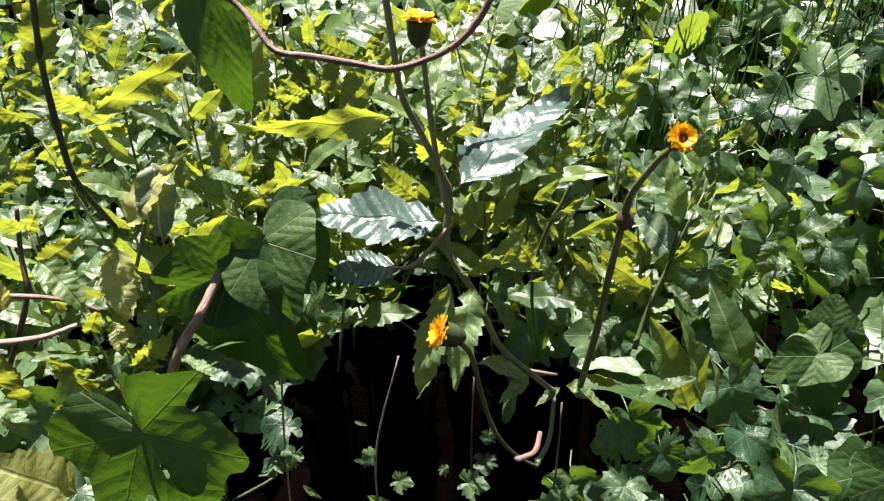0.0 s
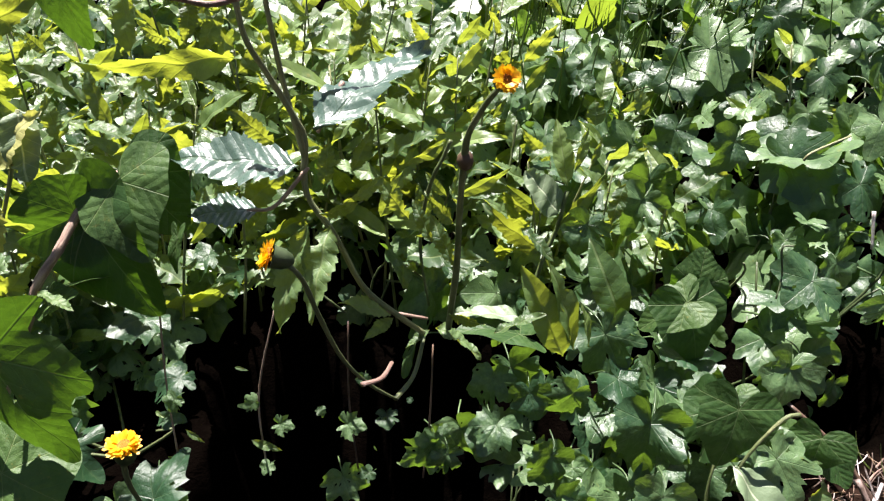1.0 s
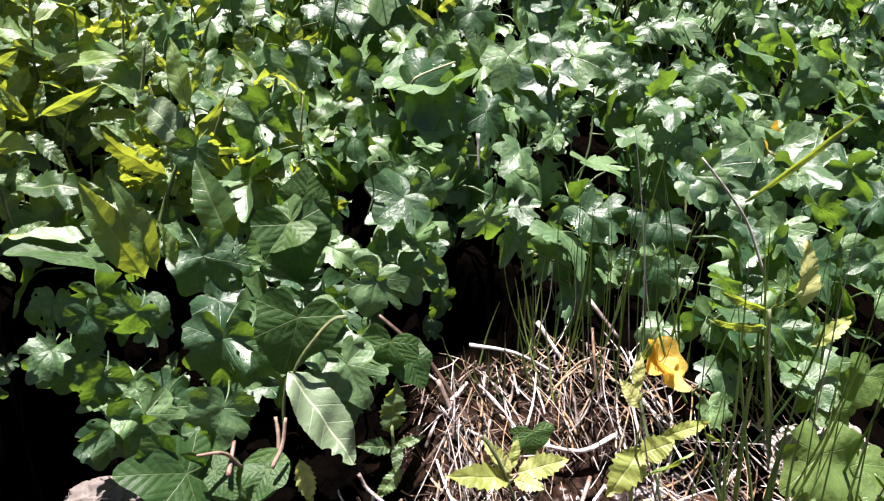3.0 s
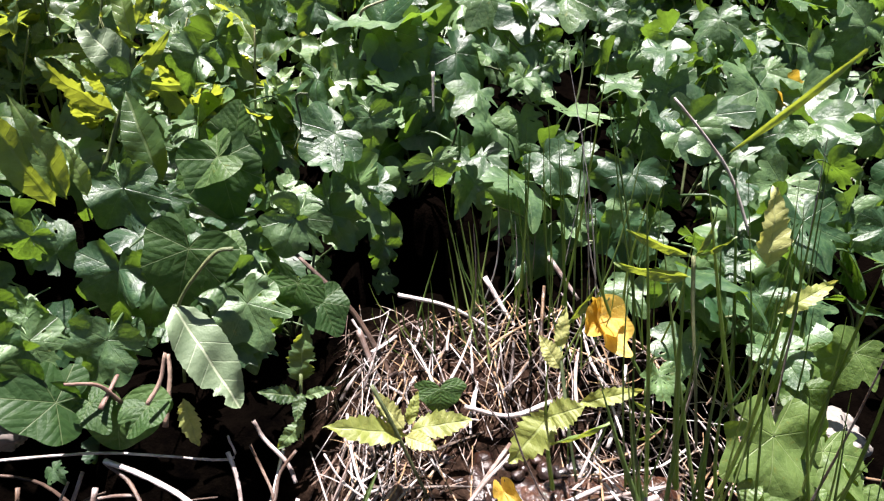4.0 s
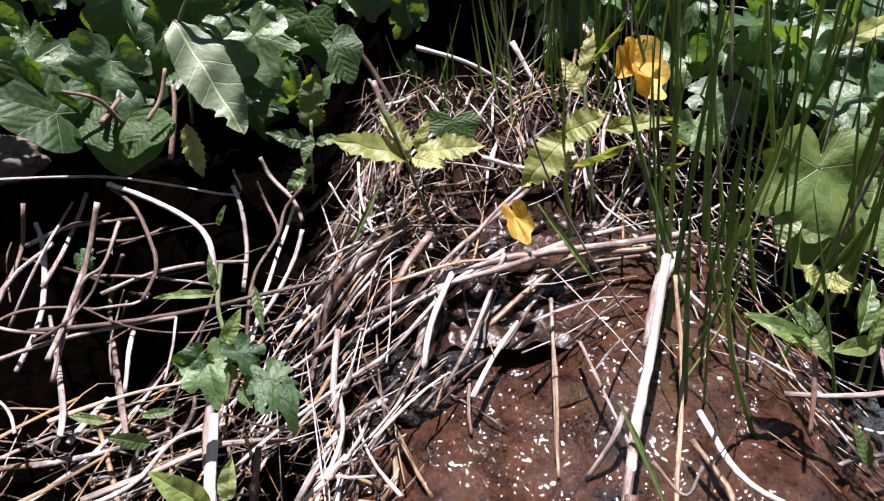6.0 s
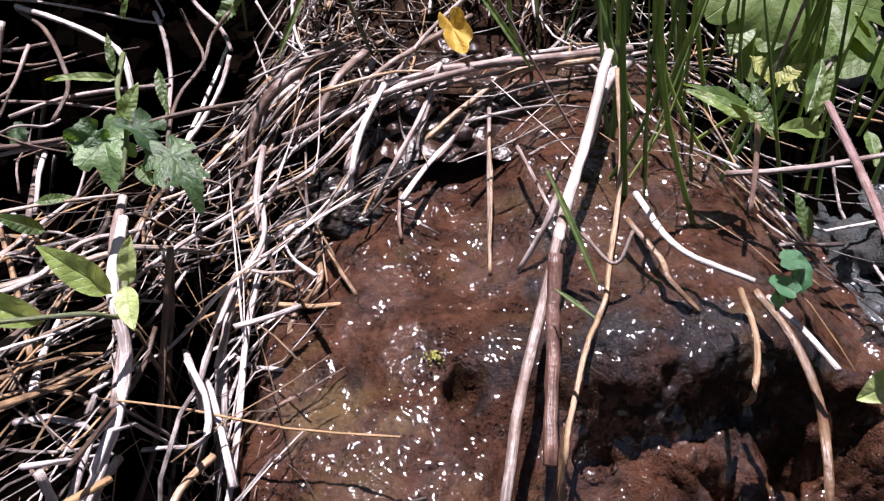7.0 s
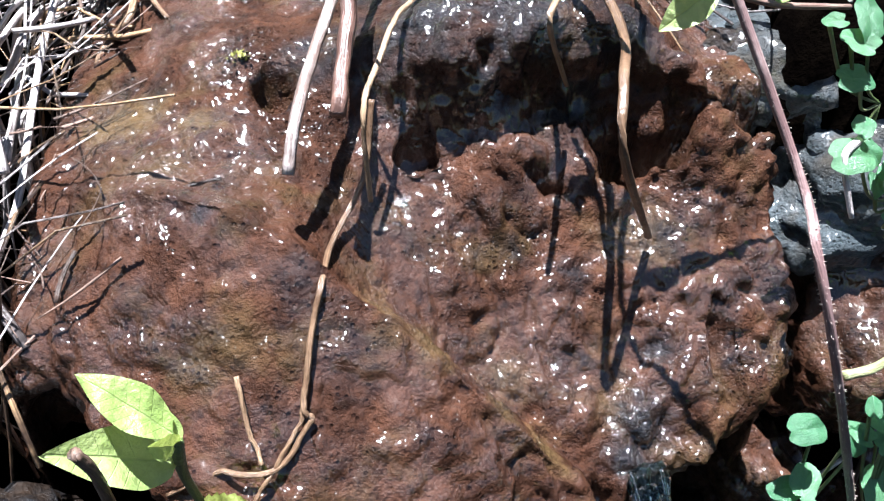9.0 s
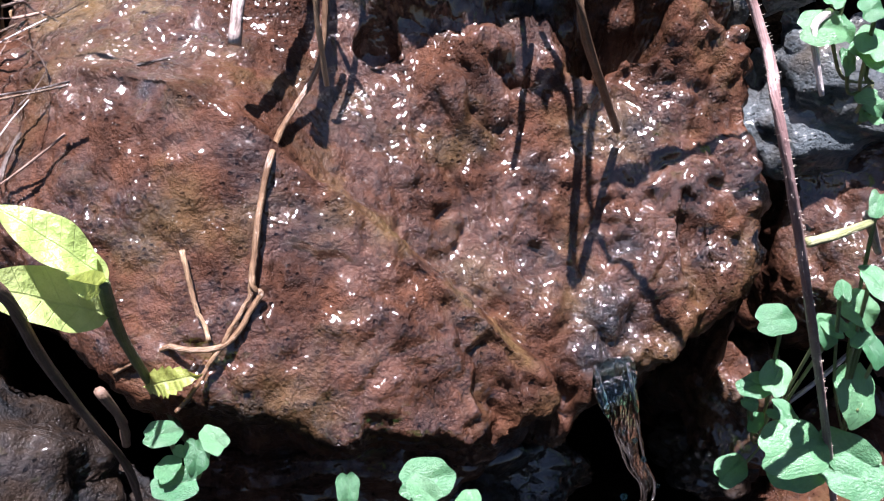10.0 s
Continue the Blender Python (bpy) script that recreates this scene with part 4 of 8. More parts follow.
far_grass = Pile()
for _ in range(900):
    x, y = grass_rng.uniform(0.15, 2.0), grass_rng.uniform(0.95, 1.7)
    if x < 0.5 and (x - 0.4) ** 2 + (y - 1.3) ** 2 > 0.12:
        continue
    z, h = ground_height(x, y), grass_rng.uniform(0.14, 0.34)
    far_grass.add(*blade((x, y, z), (x + h * grass_rng.gauss(0.05, 0.16), y + h * grass_rng.gauss(-0.1, 0.16), z + h), 0.003, (grass_rng.gauss(0, 0.02), grass_rng.gauss(-0.01, 0.02), 0)))
tagged(new("far_grass", mesh("far_grass", far_grass.v, far_grass.f, GRASS_FAR)), "long green grass on the upper bank", "grass", kind="stuff")

# ---------------------------------------------------------------- leafy stalks further up the bank
stalk_rng = random.Random(77)


def leafy_stalk(x, y, height, size, n, back=0.36):
    z = ground_height(x, y)
    ob = thing("leafy_plant", (x, y, z), "upright stalk with sunlit yellow-green leaves on the bank", "plant", "leafy stalks")
    lean = (stalk_rng.gauss(0, 0.12), stalk_rng.gauss(-0.05, 0.1))
    top = Vector((x + height * lean[0], y + height * lean[1], z + height))
    part("stem", mesh("stem", *tube([(x, y, z - 0.005), ((x + top.x) / 2 + stalk_rng.gauss(0, 0.006), (y + top.y) / 2, (z + top.z) / 2), tuple(top)], 0.0019, 0.001, 6, 8), STEM_GREEN), ob)
    for k in range(n):
        u = 0.3 + 0.7 * k / (n - 1)
        b = Vector((x, y, z)).lerp(top, u)
        a = 2.4 * k + stalk_rng.gauss(0, 0.4)
        up = 0.15 + 0.9 * u * stalk_rng.uniform(0.4, 1.2)
        d = Vector((math.cos(a), math.sin(a), up)).normalized()
        face = (0.1, -0.9, -0.28) if stalk_rng.random() < back else (-0.2 * d.x, -0.5, 0.85)
        part("leaf", stalk_rng.choice(LANCE_LEAVES + SERRATE_LEAVES), ob, m=leaf_pose(b, b + d * size * stalk_rng.uniform(0.6, 1.15) * (1.15 - 0.5 * u), face, width=stalk_rng.uniform(0.9, 1.4)))


for _ in range(105):
    x, y = stalk_rng.uniform(-0.85, 0.62), stalk_rng.uniform(0.56, 1.30)
    if -0.16 < x < 0.25 and y < 0.68 or x > 0.35 and stalk_rng.random() < 0.5:
        continue
    leafy_stalk(x, y, stalk_rng.uniform(0.10, 0.20) * (1.25 if x < -0.1 else 1.0), stalk_rng.uniform(0.065, 0.105), stalk_rng.randrange(5, 9))
for _ in range(34):
    leafy_stalk(stalk_rng.uniform(-0.34, 0.16), stalk_rng.uniform(0.655, 0.92), stalk_rng.uniform(0.20, 0.34), stalk_rng.uniform(0.075, 0.11), stalk_rng.randrange(9, 13), 0.28)
for _ in range(16):
    leafy_stalk(stalk_rng.uniform(-0.55, -0.18), stalk_rng.uniform(0.42, 0.75), stalk_rng.uniform(0.18, 0.32), stalk_rng.uniform(0.06, 0.09), stalk_rng.randrange(8, 12), 0.4)

# ---------------------------------------------------------------- single plants, leaves and stems
CAM, UP, BACK, FRONT = (0, -0.62, 0.78), (0.1, -0.1, 1), (0.1, -0.85, -0.38), (-0.08, -0.32, 0.95)
one_rng = random.Random(23)


def leaf(plant, me, base, tip, face, width):
    part("leaf", me, plant, m=leaf_pose(base, tip, Vector(face) + Vector((one_rng.gauss(0, 0.12), 0, one_rng.gauss(0, 0.08))), width=width))


def stalk(plant, points, r, mat, name="stem", taper=0.7, hairs=0, label=""):
    n = max(8, 4 * len(points))
    sides = 8 if r > 0.0015 else 6
    if name == "dead_stem":
        p = smooth_path(points, n)
        p[1:-1] += np.array([[one_rng.gauss(0, 0.05 * r) for _ in range(3)] for _ in range(n - 2)])
        points = p
    v, f = tube(points, r, r * taper, sides, n, 0.85, 0.07 if name == "dead_stem" else 0.08, one_rng)
    me = mesh(name, v, f, mat, uv=along(v, sides))
    ob = part(name, me, plant, label)
    if hairs:
        path = smooth_path(points, 400)
        fuzz = Pile()
        for _ in range(hairs):
            i = one_rng.randrange(1, 399)
            d = np.array([one_rng.gauss(0, 1) for _ in range(3)])
            d -= (path[i] - path[i - 1]) * d.dot(path[i] - path[i - 1]) / ((path[i] - path[i - 1]).dot(path[i] - path[i - 1]) + 1e-12)
            d /= np.linalg.norm(d) + 1e-9
            fuzz.add(*tube([path[i] + d * r * 0.7, path[i] + d * (r + 0.0005)], 0.00008, 0.00004, 3, 2))
        part("fuzz", mesh("fuzz", fuzz.v, fuzz.f, HAIR), ob, "short pale stem hairs")


def flower(plant, place, size, face):
    """A small daisy head: green cup, a ring of short rays, a domed disc of florets."""
    z = Vector(face).normalized()
    m = Matrix.Translation(place) @ z.to_track_quat("Z", "Y").to_matrix().to_4x4()
    cup, rays, disc = Pile(), Pile(), Pile()
    prof = ((0.12, -1.35), (0.42, -1.15), (0.62, -0.7), (0.66, -0.25), (0.72, 0.0))
    verts = [m @ Vector((size * r * math.cos(a), size * r * math.sin(a), size * h)) for r, h in prof for a in np.linspace(0, 6.283, 12, endpoint=False)]
    cup.add(verts, [(i * 12 + j, i * 12 + (j + 1) % 12, (i + 1) * 12 + (j + 1) % 12, (i + 1) * 12 + j) for i in range(4) for j in range(12)])
    for ring, n, out, up in ((0, 30, 0.92, 0.16), (1, 27, 0.82, 0.36), (2, 22, 0.68, 0.52)):
        for k in range(n):
            a = 6.283 * (k + 0.5 * ring) / n + one_rng.gauss(0, 0.06)
            o, u = out * one_rng.uniform(0.85, 1.1), up + one_rng.gauss(0, 0.08)
            c, s = math.cos(a), math.sin(a)
            pts = []
            for q, w in ((0.45, 0.06), (0.75, 0.10), (0.97, 0.09), (1.05, 0.03)):
                for sg in (-1, 1):
                    pts.append(m @ Vector((size * (o * q * c - sg * w * s), size * (o * q * s + sg * w * c), size * (u * q + 0.06 * (1 - abs(q - 0.7))))))
            rays.add(pts, [(0, 1, 3, 2), (2, 3, 5, 4), (4, 5, 7, 6)])
    for k in range(90):
        r, a = 0.5 * math.sqrt((k + 0.5) / 90), 2.39996 * k
        p = Vector((size * r * math.cos(a), size * r * math.sin(a), size * (0.30 - 0.5 * r * r)))
        disc.add([m @ (p + Vector((size * 0.045 * x, size * 0.045 * y, size * h))) for x, y, h in ((-1, -1, -0.1), (1, -1, -0.1), (1, 1, -0.1), (-1, 1, -0.1), (0, 0, 0.12))],
                 [(0, 1, 4), (1, 2, 4), (2, 3, 4), (3, 0, 4)])
    head = part("flower_head", mesh("cup", cup.v, cup.f, SEPAL), plant, "orange-yellow daisy head in a dark green cup")
    part("petals", mesh("petals", rays.v, rays.f, PETAL), head, "ring of orange-yellow rays")
    part("disc", mesh("disc", disc.v, disc.f, DISC), head, "dark orange centre")


def bud(plant, place, size):
    verts, faces = [], []
    for i, (r, h) in enumerate(((0.15, -1.2), (0.6, -0.9), (0.85, -0.2), (0.7, 0.5), (0.3, 0.9), (0.05, 1.0))):
        for j in range(10):
            a = 0.6283 * j
            verts.append((place[0] + size * r * math.cos(a) * (1 + 0.1 * (j % 2)), place[1] + size * r * math.sin(a), place[2] + size * h))
    faces = [(i * 10 + j, i * 10 + (j + 1) % 10, (i + 1) * 10 + (j + 1) % 10, (i + 1) * 10 + j) for i in range(5) for j in range(10)]
    part("bud", mesh("bud", verts, faces, BUD), plant, "closed brown bud")


# yellow-flowered plant over the dark hollow
p = thing("daisy_plant", (0.085, 0.420, 0.272), "tall serrated-leaved plant with orange-yellow flower heads", "plant", "flowering plants")
stalk(p, [(-0.025, 0.360, 0.551), (-0.021, 0.360, 0.521), (-0.017, 0.360, 0.497), (-0.008, 0.370, 0.475), (0.002, 0.380, 0.451), (0.008, 0.385, 0.433), (0.007, 0.385, 0.398), (0.024, 0.385, 0.369), (0.042, 0.390, 0.327), (0.066, 0.400, 0.299), (0.085, 0.420, 0.272)], 0.0019, STEM_GREEN, "stem", 1.4, 0)
stalk(p, [(-0.008, 0.370, 0.531), (-0.005, 0.370, 0.505), (-0.001, 0.378, 0.468), (0.007, 0.385, 0.422)], 0.0016, STEM_GREEN, "stem", 1.2, 0)
stalk(p, [(0.029, 0.420, 0.463), (0.022, 0.410, 0.450), (0.014, 0.400, 0.434)], 0.002, STEM_RED, "stem", 0.7, 0)
stalk(p, [(0.009, 0.385, 0.415), (-0.013, 0.380, 0.390), (-0.031, 0.380, 0.387)], 0.0018, STEM_RED, "stem", 0.7, 0)
stalk(p, [(0.010, 0.271, 0.404), (0.022, 0.275, 0.391), (0.028, 0.290, 0.359), (0.037, 0.310, 0.319), (0.051, 0.330, 0.287), (0.066, 0.350, 0.262)], 0.0017, STEM_DARK, "stem", 0.7, 0)
stalk(p, [(0.066, 0.350, 0.262), (0.078, 0.380, 0.262), (0.085, 0.420, 0.272)], 0.002, STEM_DARK, "stem", 0.7, 0)
leaf(p, SERRATE_LEAVES[0], (-0.018, 0.355, 0.488), (-0.106, 0.335, 0.479), BACK, 0.62)
leaf(p, SERRATE_SHEEN_LEAVES[0], (0.004, 0.385, 0.415), (-0.077, 0.375, 0.428), (0, -0.6, 0.8), 1.05)
leaf(p, SERRATE_SHEEN_LEAVES[1], (-0.024, 0.385, 0.386), (-0.066, 0.370, 0.389), (0, -0.5, 0.85), 1.4)
leaf(p, SERRATE_SHEEN_LEAVES[1], (0.014, 0.380, 0.440), (0.084, 0.460, 0.491), FRONT, 0.8)
leaf(p, SERRATE_LEAVES[4], (0.056, 0.430, 0.451), (0.013, 0.420, 0.425), FRONT, 0.6)
leaf(p, SERRATE_LEAVES[0], (0.034, 0.420, 0.474), (0.048, 0.430, 0.515), BACK, 0.95)
leaf(p, SERRATE_LEAVES[1], (-0.011, 0.385, 0.430), (-0.033, 0.375, 0.451), BACK, 1.3)
leaf(p, SERRATE_LEAVES[2], (0.018, 0.390, 0.401), (0.023, 0.390, 0.431), BACK, 1.2)
leaf(p, SERRATE_LEAVES[3], (0.035, 0.400, 0.407), (0.052, 0.400, 0.439), BACK, 1.0)
leaf(p, SERRATE_LEAVES[4], (0.065, 0.410, 0.408), (0.097, 0.410, 0.422), BACK, 0.7)
leaf(p, SERRATE_LEAVES[0], (0.009, 0.370, 0.382), (-0.011, 0.340, 0.319), UP, 1.0)
leaf(p, SERRATE_LEAVES[1], (0.024, 0.370, 0.382), (0.011, 0.330, 0.335), UP, 1.1)
leaf(p, SERRATE_LEAVES[2], (0.061, 0.390, 0.305), (0.033, 0.375, 0.330), FRONT, 1.5)
leaf(p, SERRATE_LEAVES[3], (0.063, 0.390, 0.303), (0.042, 0.375, 0.294), FRONT, 1.3)
leaf(p, SERRATE_LEAVES[4], (-0.007, 0.380, 0.464), (-0.016, 0.390, 0.485), BACK, 1.2)
leaf(p, SERRATE_LEAVES[2], (0.015, 0.380, 0.385), (0.045, 0.390, 0.385), BACK, 1.2)
leaf(p, SERRATE_LEAVES[0], (0.027, 0.400, 0.384), (0.059, 0.420, 0.397), BACK, 1.1)
leaf(p, SERRATE_LEAVES[1], (0.072, 0.450, 0.354), (0.047, 0.450, 0.387), BACK, 1.1)
leaf(p, SERRATE_LEAVES[3], (0.091, 0.460, 0.331), (0.073, 0.470, 0.363), BACK, 1.1)
leaf(p, SERRATE_LEAVES[2], (-0.051, 0.420, 0.509), (-0.078, 0.420, 0.519), BACK, 1.7)
leaf(p, SERRATE_LEAVES[4], (-0.044, 0.420, 0.514), (-0.033, 0.420, 0.524), BACK, 1.6)
leaf(p, SERRATE_LEAVES[1], (-0.046, 0.420, 0.509), (-0.060, 0.410, 0.480), BACK, 1.1)
leaf(p, SERRATE_LEAVES[3], (0.002, 0.400, 0.485), (0.036, 0.420, 0.483), BACK, 0.3)
leaf(p, SERRATE_LEAVES[3], (-0.034, 0.450, 0.498), (-0.043, 0.450, 0.516), BACK, 2.0)
flower(p, (-0.008, 0.370, 0.534), 0.01, (0.1, -0.1, 1))
flower(p, (0.009, 0.271, 0.404), 0.0088, (-0.85, -0.25, 0.35))
# second flower stalk
p = thing("daisy_plant", (0.103, 0.420, 0.277), "slender flower stalk with one open orange-yellow head", "plant", "flowering plants")
stalk(p, [(0.126, 0.349, 0.475), (0.119, 0.352, 0.465), (0.110, 0.360, 0.445), (0.108, 0.365, 0.426), (0.107, 0.380, 0.388), (0.107, 0.400, 0.337), (0.103, 0.420, 0.277)], 0.0019, STEM_GREEN, "stem", 1.3, 0)
flower(p, (0.129, 0.349, 0.479), 0.0088, (0.25, -0.9, 0.45))
bud(p, (0.109, 0.365, 0.428), 0.006)
leaf(p, SERRATE_LEAVES[1], (0.107, 0.400, 0.339), (0.086, 0.410, 0.373), BACK, 1.0)
leaf(p, SERRATE_LEAVES[2], (0.102, 0.410, 0.296), (0.127, 0.400, 0.287), BACK, 1.2)
leaf(p, SERRATE_LEAVES[0], (0.105, 0.390, 0.375), (0.081, 0.410, 0.390), BACK, 1.2)
leaf(p, SERRATE_LEAVES[3], (0.109, 0.390, 0.387), (0.099, 0.410, 0.394), BACK, 1.2)
# low flower
p = thing("daisy_plant", (-0.077, 0.270, 0.238), "short flower stalk with an orange-yellow head in the hollow", "plant", "flowering plants")
stalk(p, [(-0.071, 0.245, 0.300), (-0.073, 0.250, 0.277), (-0.077, 0.270, 0.238)], 0.0018, STEM_DARK, "stem", 0.7, 0)
flower(p, (-0.069, 0.245, 0.306), 0.0095, (0.1, -0.2, 1))
leaf(p, IVY_LEAVES[2], (-0.122, 0.370, 0.152), (-0.102, 0.390, 0.185), CAM, 0.8)
leaf(p, IVY_LEAVES[4], (-0.115, 0.370, 0.141), (-0.142, 0.390, 0.156), CAM, 0.8)
# yellow-green plant with a dark stalk
p = thing("leafy_plant", (-0.210, 0.400, 0.403), "tall plant with sunlit yellow-green serrated leaves", "plant", "flowering plants")
stalk(p, [(-0.189, 0.330, 0.551), (-0.195, 0.335, 0.516), (-0.200, 0.345, 0.480), (-0.205, 0.360, 0.446), (-0.210, 0.400, 0.403)], 0.0017, STEM_DARK, "stem", 1.2, 0)
leaf(p, SERRATE_LEAVES[1], (-0.196, 0.335, 0.507), (-0.188, 0.330, 0.553), BACK, 1.25)
leaf(p, SERRATE_LEAVES[0], (-0.188, 0.360, 0.486), (-0.121, 0.350, 0.518), BACK, 0.75)
leaf(p, SERRATE_LEAVES[2], (-0.200, 0.350, 0.471), (-0.176, 0.360, 0.488), UP, 1.0)
leaf(p, SERRATE_LEAVES[3], (-0.203, 0.340, 0.486), (-0.233, 0.330, 0.493), BACK, 0.9)
leaf(p, SERRATE_LEAVES[4], (-0.203, 0.380, 0.483), (-0.211, 0.360, 0.495), BACK, 2.2)
leaf(p, YELLOW_LEAVES[0], (-0.203, 0.400, 0.403), (-0.172, 0.400, 0.446), CAM, 1.5)
leaf(p, YELLOW_LEAVES[1], (-0.207, 0.390, 0.395), (-0.199, 0.370, 0.350), CAM, 1.4)
leaf(p, SERRATE_LEAVES[1], (-0.253, 0.400, 0.371), (-0.212, 0.360, 0.367), BACK, 1.6)
leaf(p, SERRATE_LEAVES[2], (-0.241, 0.360, 0.451), (-0.249, 0.360, 0.470), BACK, 2.0)
leaf(p, SERRATE_LEAVES[3], (-0.246, 0.370, 0.440), (-0.234, 0.370, 0.461), BACK, 1.6)
leaf(p, SERRATE_LEAVES[0], (-0.211, 0.370, 0.445), (-0.200, 0.380, 0.459), BACK, 1.0)
leaf(p, SERRATE_LEAVES[4], (-0.256, 0.380, 0.407), (-0.265, 0.360, 0.422), BACK, 1.8)
leaf(p, SERRATE_LEAVES[1], (-0.186, 0.460, 0.409), (-0.193, 0.460, 0.442), BACK, 1.4)
leaf(p, SERRATE_LEAVES[2], (-0.168, 0.420, 0.396), (-0.190, 0.400, 0.401), BACK, 1.4)
leaf(p, SERRATE_LEAVES[3], (-0.131, 0.420, 0.410), (-0.076, 0.420, 0.433), BACK, 0.55)
leaf(p, LANCE_LEAVES[3], (-0.177, 0.450, 0.473), (-0.194, 0.450, 0.488), BACK, 1.6)
leaf(p, LANCE_LEAVES[1], (-0.165, 0.500, 0.410), (-0.184, 0.500, 0.454), BACK, 1.4)
stalk(p, [(-0.258, 0.330, 0.387), (-0.221, 0.340, 0.381), (-0.198, 0.350, 0.367)], 0.002, STEM_RED, "stem", 0.7, 0)
stalk(p, [(-0.241, 0.300, 0.373), (-0.208, 0.300, 0.378), (-0.191, 0.310, 0.381)], 0.0022, STEM_RED, "stem", 0.7, 0)
stalk(p, [(-0.308, 0.400, 0.292), (-0.282, 0.400, 0.348), (-0.285, 0.410, 0.378), (-0.280, 0.410, 0.411)], 0.0022, STRAW_DARK, "stem", 0.7, 0)
leaf(p, YELLOW_LEAVES[2], (-0.208, 0.300, 0.273), (-0.244, 0.280, 0.309), CAM, 1.7)
leaf(p, SERRATE_LEAVES[3], (-0.248, 0.330, 0.315), (-0.253, 0.320, 0.353), BACK, 1.8)
leaf(p, SERRATE_LEAVES[1], (-0.213, 0.350, 0.324), (-0.238, 0.340, 0.333), BACK, 1.5)
leaf(p, SERRATE_LEAVES[4], (-0.158, 0.330, 0.343), (-0.187, 0.330, 0.354), BACK, 1.7)
leaf(p, SERRATE_LEAVES[0], (-0.183, 0.350, 0.350), (-0.196, 0.350, 0.369), BACK, 1.6)
# vine with large heart-shaped leaves
p = thing("heart_leaf_vine", (-0.185, 0.330, 0.274), "climbing vine with large dark heart-shaped hairy leaves", "vine")
stalk(p, [(-0.105, 0.370, 0.414), (-0.116, 0.360, 0.405), (-0.125, 0.350, 0.394), (-0.133, 0.335, 0.376), (-0.144, 0.325, 0.358), (-0.154, 0.320, 0.330), (-0.166, 0.310, 0.302), (-0.175, 0.310, 0.279)], 0.0029, STEM_RED, "stem", 1.2, 250, "pinkish hairy vine stem")
stalk(p, [(-0.096, 0.310, 0.555), (-0.083, 0.310, 0.544), (-0.075, 0.305, 0.536), (-0.066, 0.300, 0.527), (-0.051, 0.300, 0.525), (-0.031, 0.300, 0.522), (-0.014, 0.300, 0.520), (0.009, 0.300, 0.528), (0.022, 0.300, 0.540), (0.030, 0.300, 0.555)], 0.0017, STEM_RED, "stem", 1.0, 250, "looping reddish hairy vine tip")
stalk(p, [(-0.158, 0.320, 0.318), (-0.168, 0.310, 0.333), (-0.180, 0.310, 0.347)], 0.002, STEM_GREEN, "stem", 0.7, 0)
leaf(p, HEART_LEAVES[0], (-0.098, 0.352, 0.415), (-0.081, 0.322, 0.379), (-0.1, -0.62, 0.78), 1.0)
leaf(p, HEART_LEAVES[1], (-0.097, 0.372, 0.412), (-0.068, 0.362, 0.381), (0.35, -0.92, 0.05), 1.15)
leaf(p, HEART_LEAVES[2], (-0.120, 0.352, 0.391), (-0.088, 0.325, 0.330), (0.1, -0.92, -0.25), 0.80)
leaf(p, HEART_LEAVES[3], (-0.127, 0.352, 0.392), (-0.167, 0.340, 0.374), (-0.2, -0.92, -0.2), 1.0)
leaf(p, LOBED_HEART, (-0.142, 0.266, 0.346), (-0.104, 0.250, 0.282), (0.0, -0.93, -0.10), 0.9)
leaf(p, BEAN_LEAF, (-0.146, 0.258, 0.276), (-0.106, 0.245, 0.264), (0.0, -0.62, 0.75), 1.0)
leaf(p, HEART_LEAVES[1], (-0.106, 0.330, 0.551), (-0.093, 0.320, 0.497), (0.1, -0.8, -0.3), 0.53)
leaf(p, HEART_LEAVES[2], (-0.140, 0.325, 0.347), (-0.122, 0.320, 0.357), CAM, 0.85)
leaf(p, HEART_LEAVES[3], (-0.122, 0.350, 0.352), (-0.171, 0.360, 0.340), UP, 0.68)
leaf(p, HEART_LEAVES[1], (-0.071, 0.360, 0.376), (-0.075, 0.350, 0.356), CAM, 0.42)
# sunlit leaves round the vine
p = thing("leafy_plant", (-0.205, 0.380, 0.344), "pale sunlit leaves beside the heart-leaved vine", "plant", "flowering plants")
leaf(p, [PALE_LEAF][0], (-0.182, 0.410, 0.443), (-0.177, 0.390, 0.401), FRONT, 1.3)
leaf(p, [PALE_LEAF][0], (-0.021, 0.500, 0.516), (-0.054, 0.490, 0.495), UP, 1.3)
leaf(p, SERRATE_LEAVES[2], (-0.121, 0.460, 0.522), (-0.125, 0.440, 0.472), FRONT, 1.2)
leaf(p, SERRATE_LEAVES[3], (-0.167, 0.460, 0.530), (-0.178, 0.460, 0.511), FRONT, 1.6)
leaf(p, SERRATE_LEAVES[4], (-0.165, 0.460, 0.422), (-0.128, 0.450, 0.417), UP, 1.2)
leaf(p, SERRATE_LEAVES[0], (-0.112, 0.460, 0.419), (-0.083, 0.460, 0.426), UP, 1.0)
leaf(p, YELLOW_LEAVES[0], (-0.195, 0.360, 0.400), (-0.179, 0.340, 0.369), FRONT, 1.5)
leaf(p, SERRATE_LEAVES[2], (-0.225, 0.340, 0.406), (-0.196, 0.330, 0.383), FRONT, 1.4)
leaf(p, SERRATE_LEAVES[3], (-0.240, 0.350, 0.335), (-0.220, 0.340, 0.317), FRONT, 1.2)
leaf(p, YELLOW_LEAVES[0], (-0.243, 0.330, 0.378), (-0.253, 0.330, 0.403), FRONT, 1.6)
leaf(p, YELLOW_LEAVES[1], (-0.188, 0.340, 0.367), (-0.181, 0.330, 0.350), FRONT, 1.4)
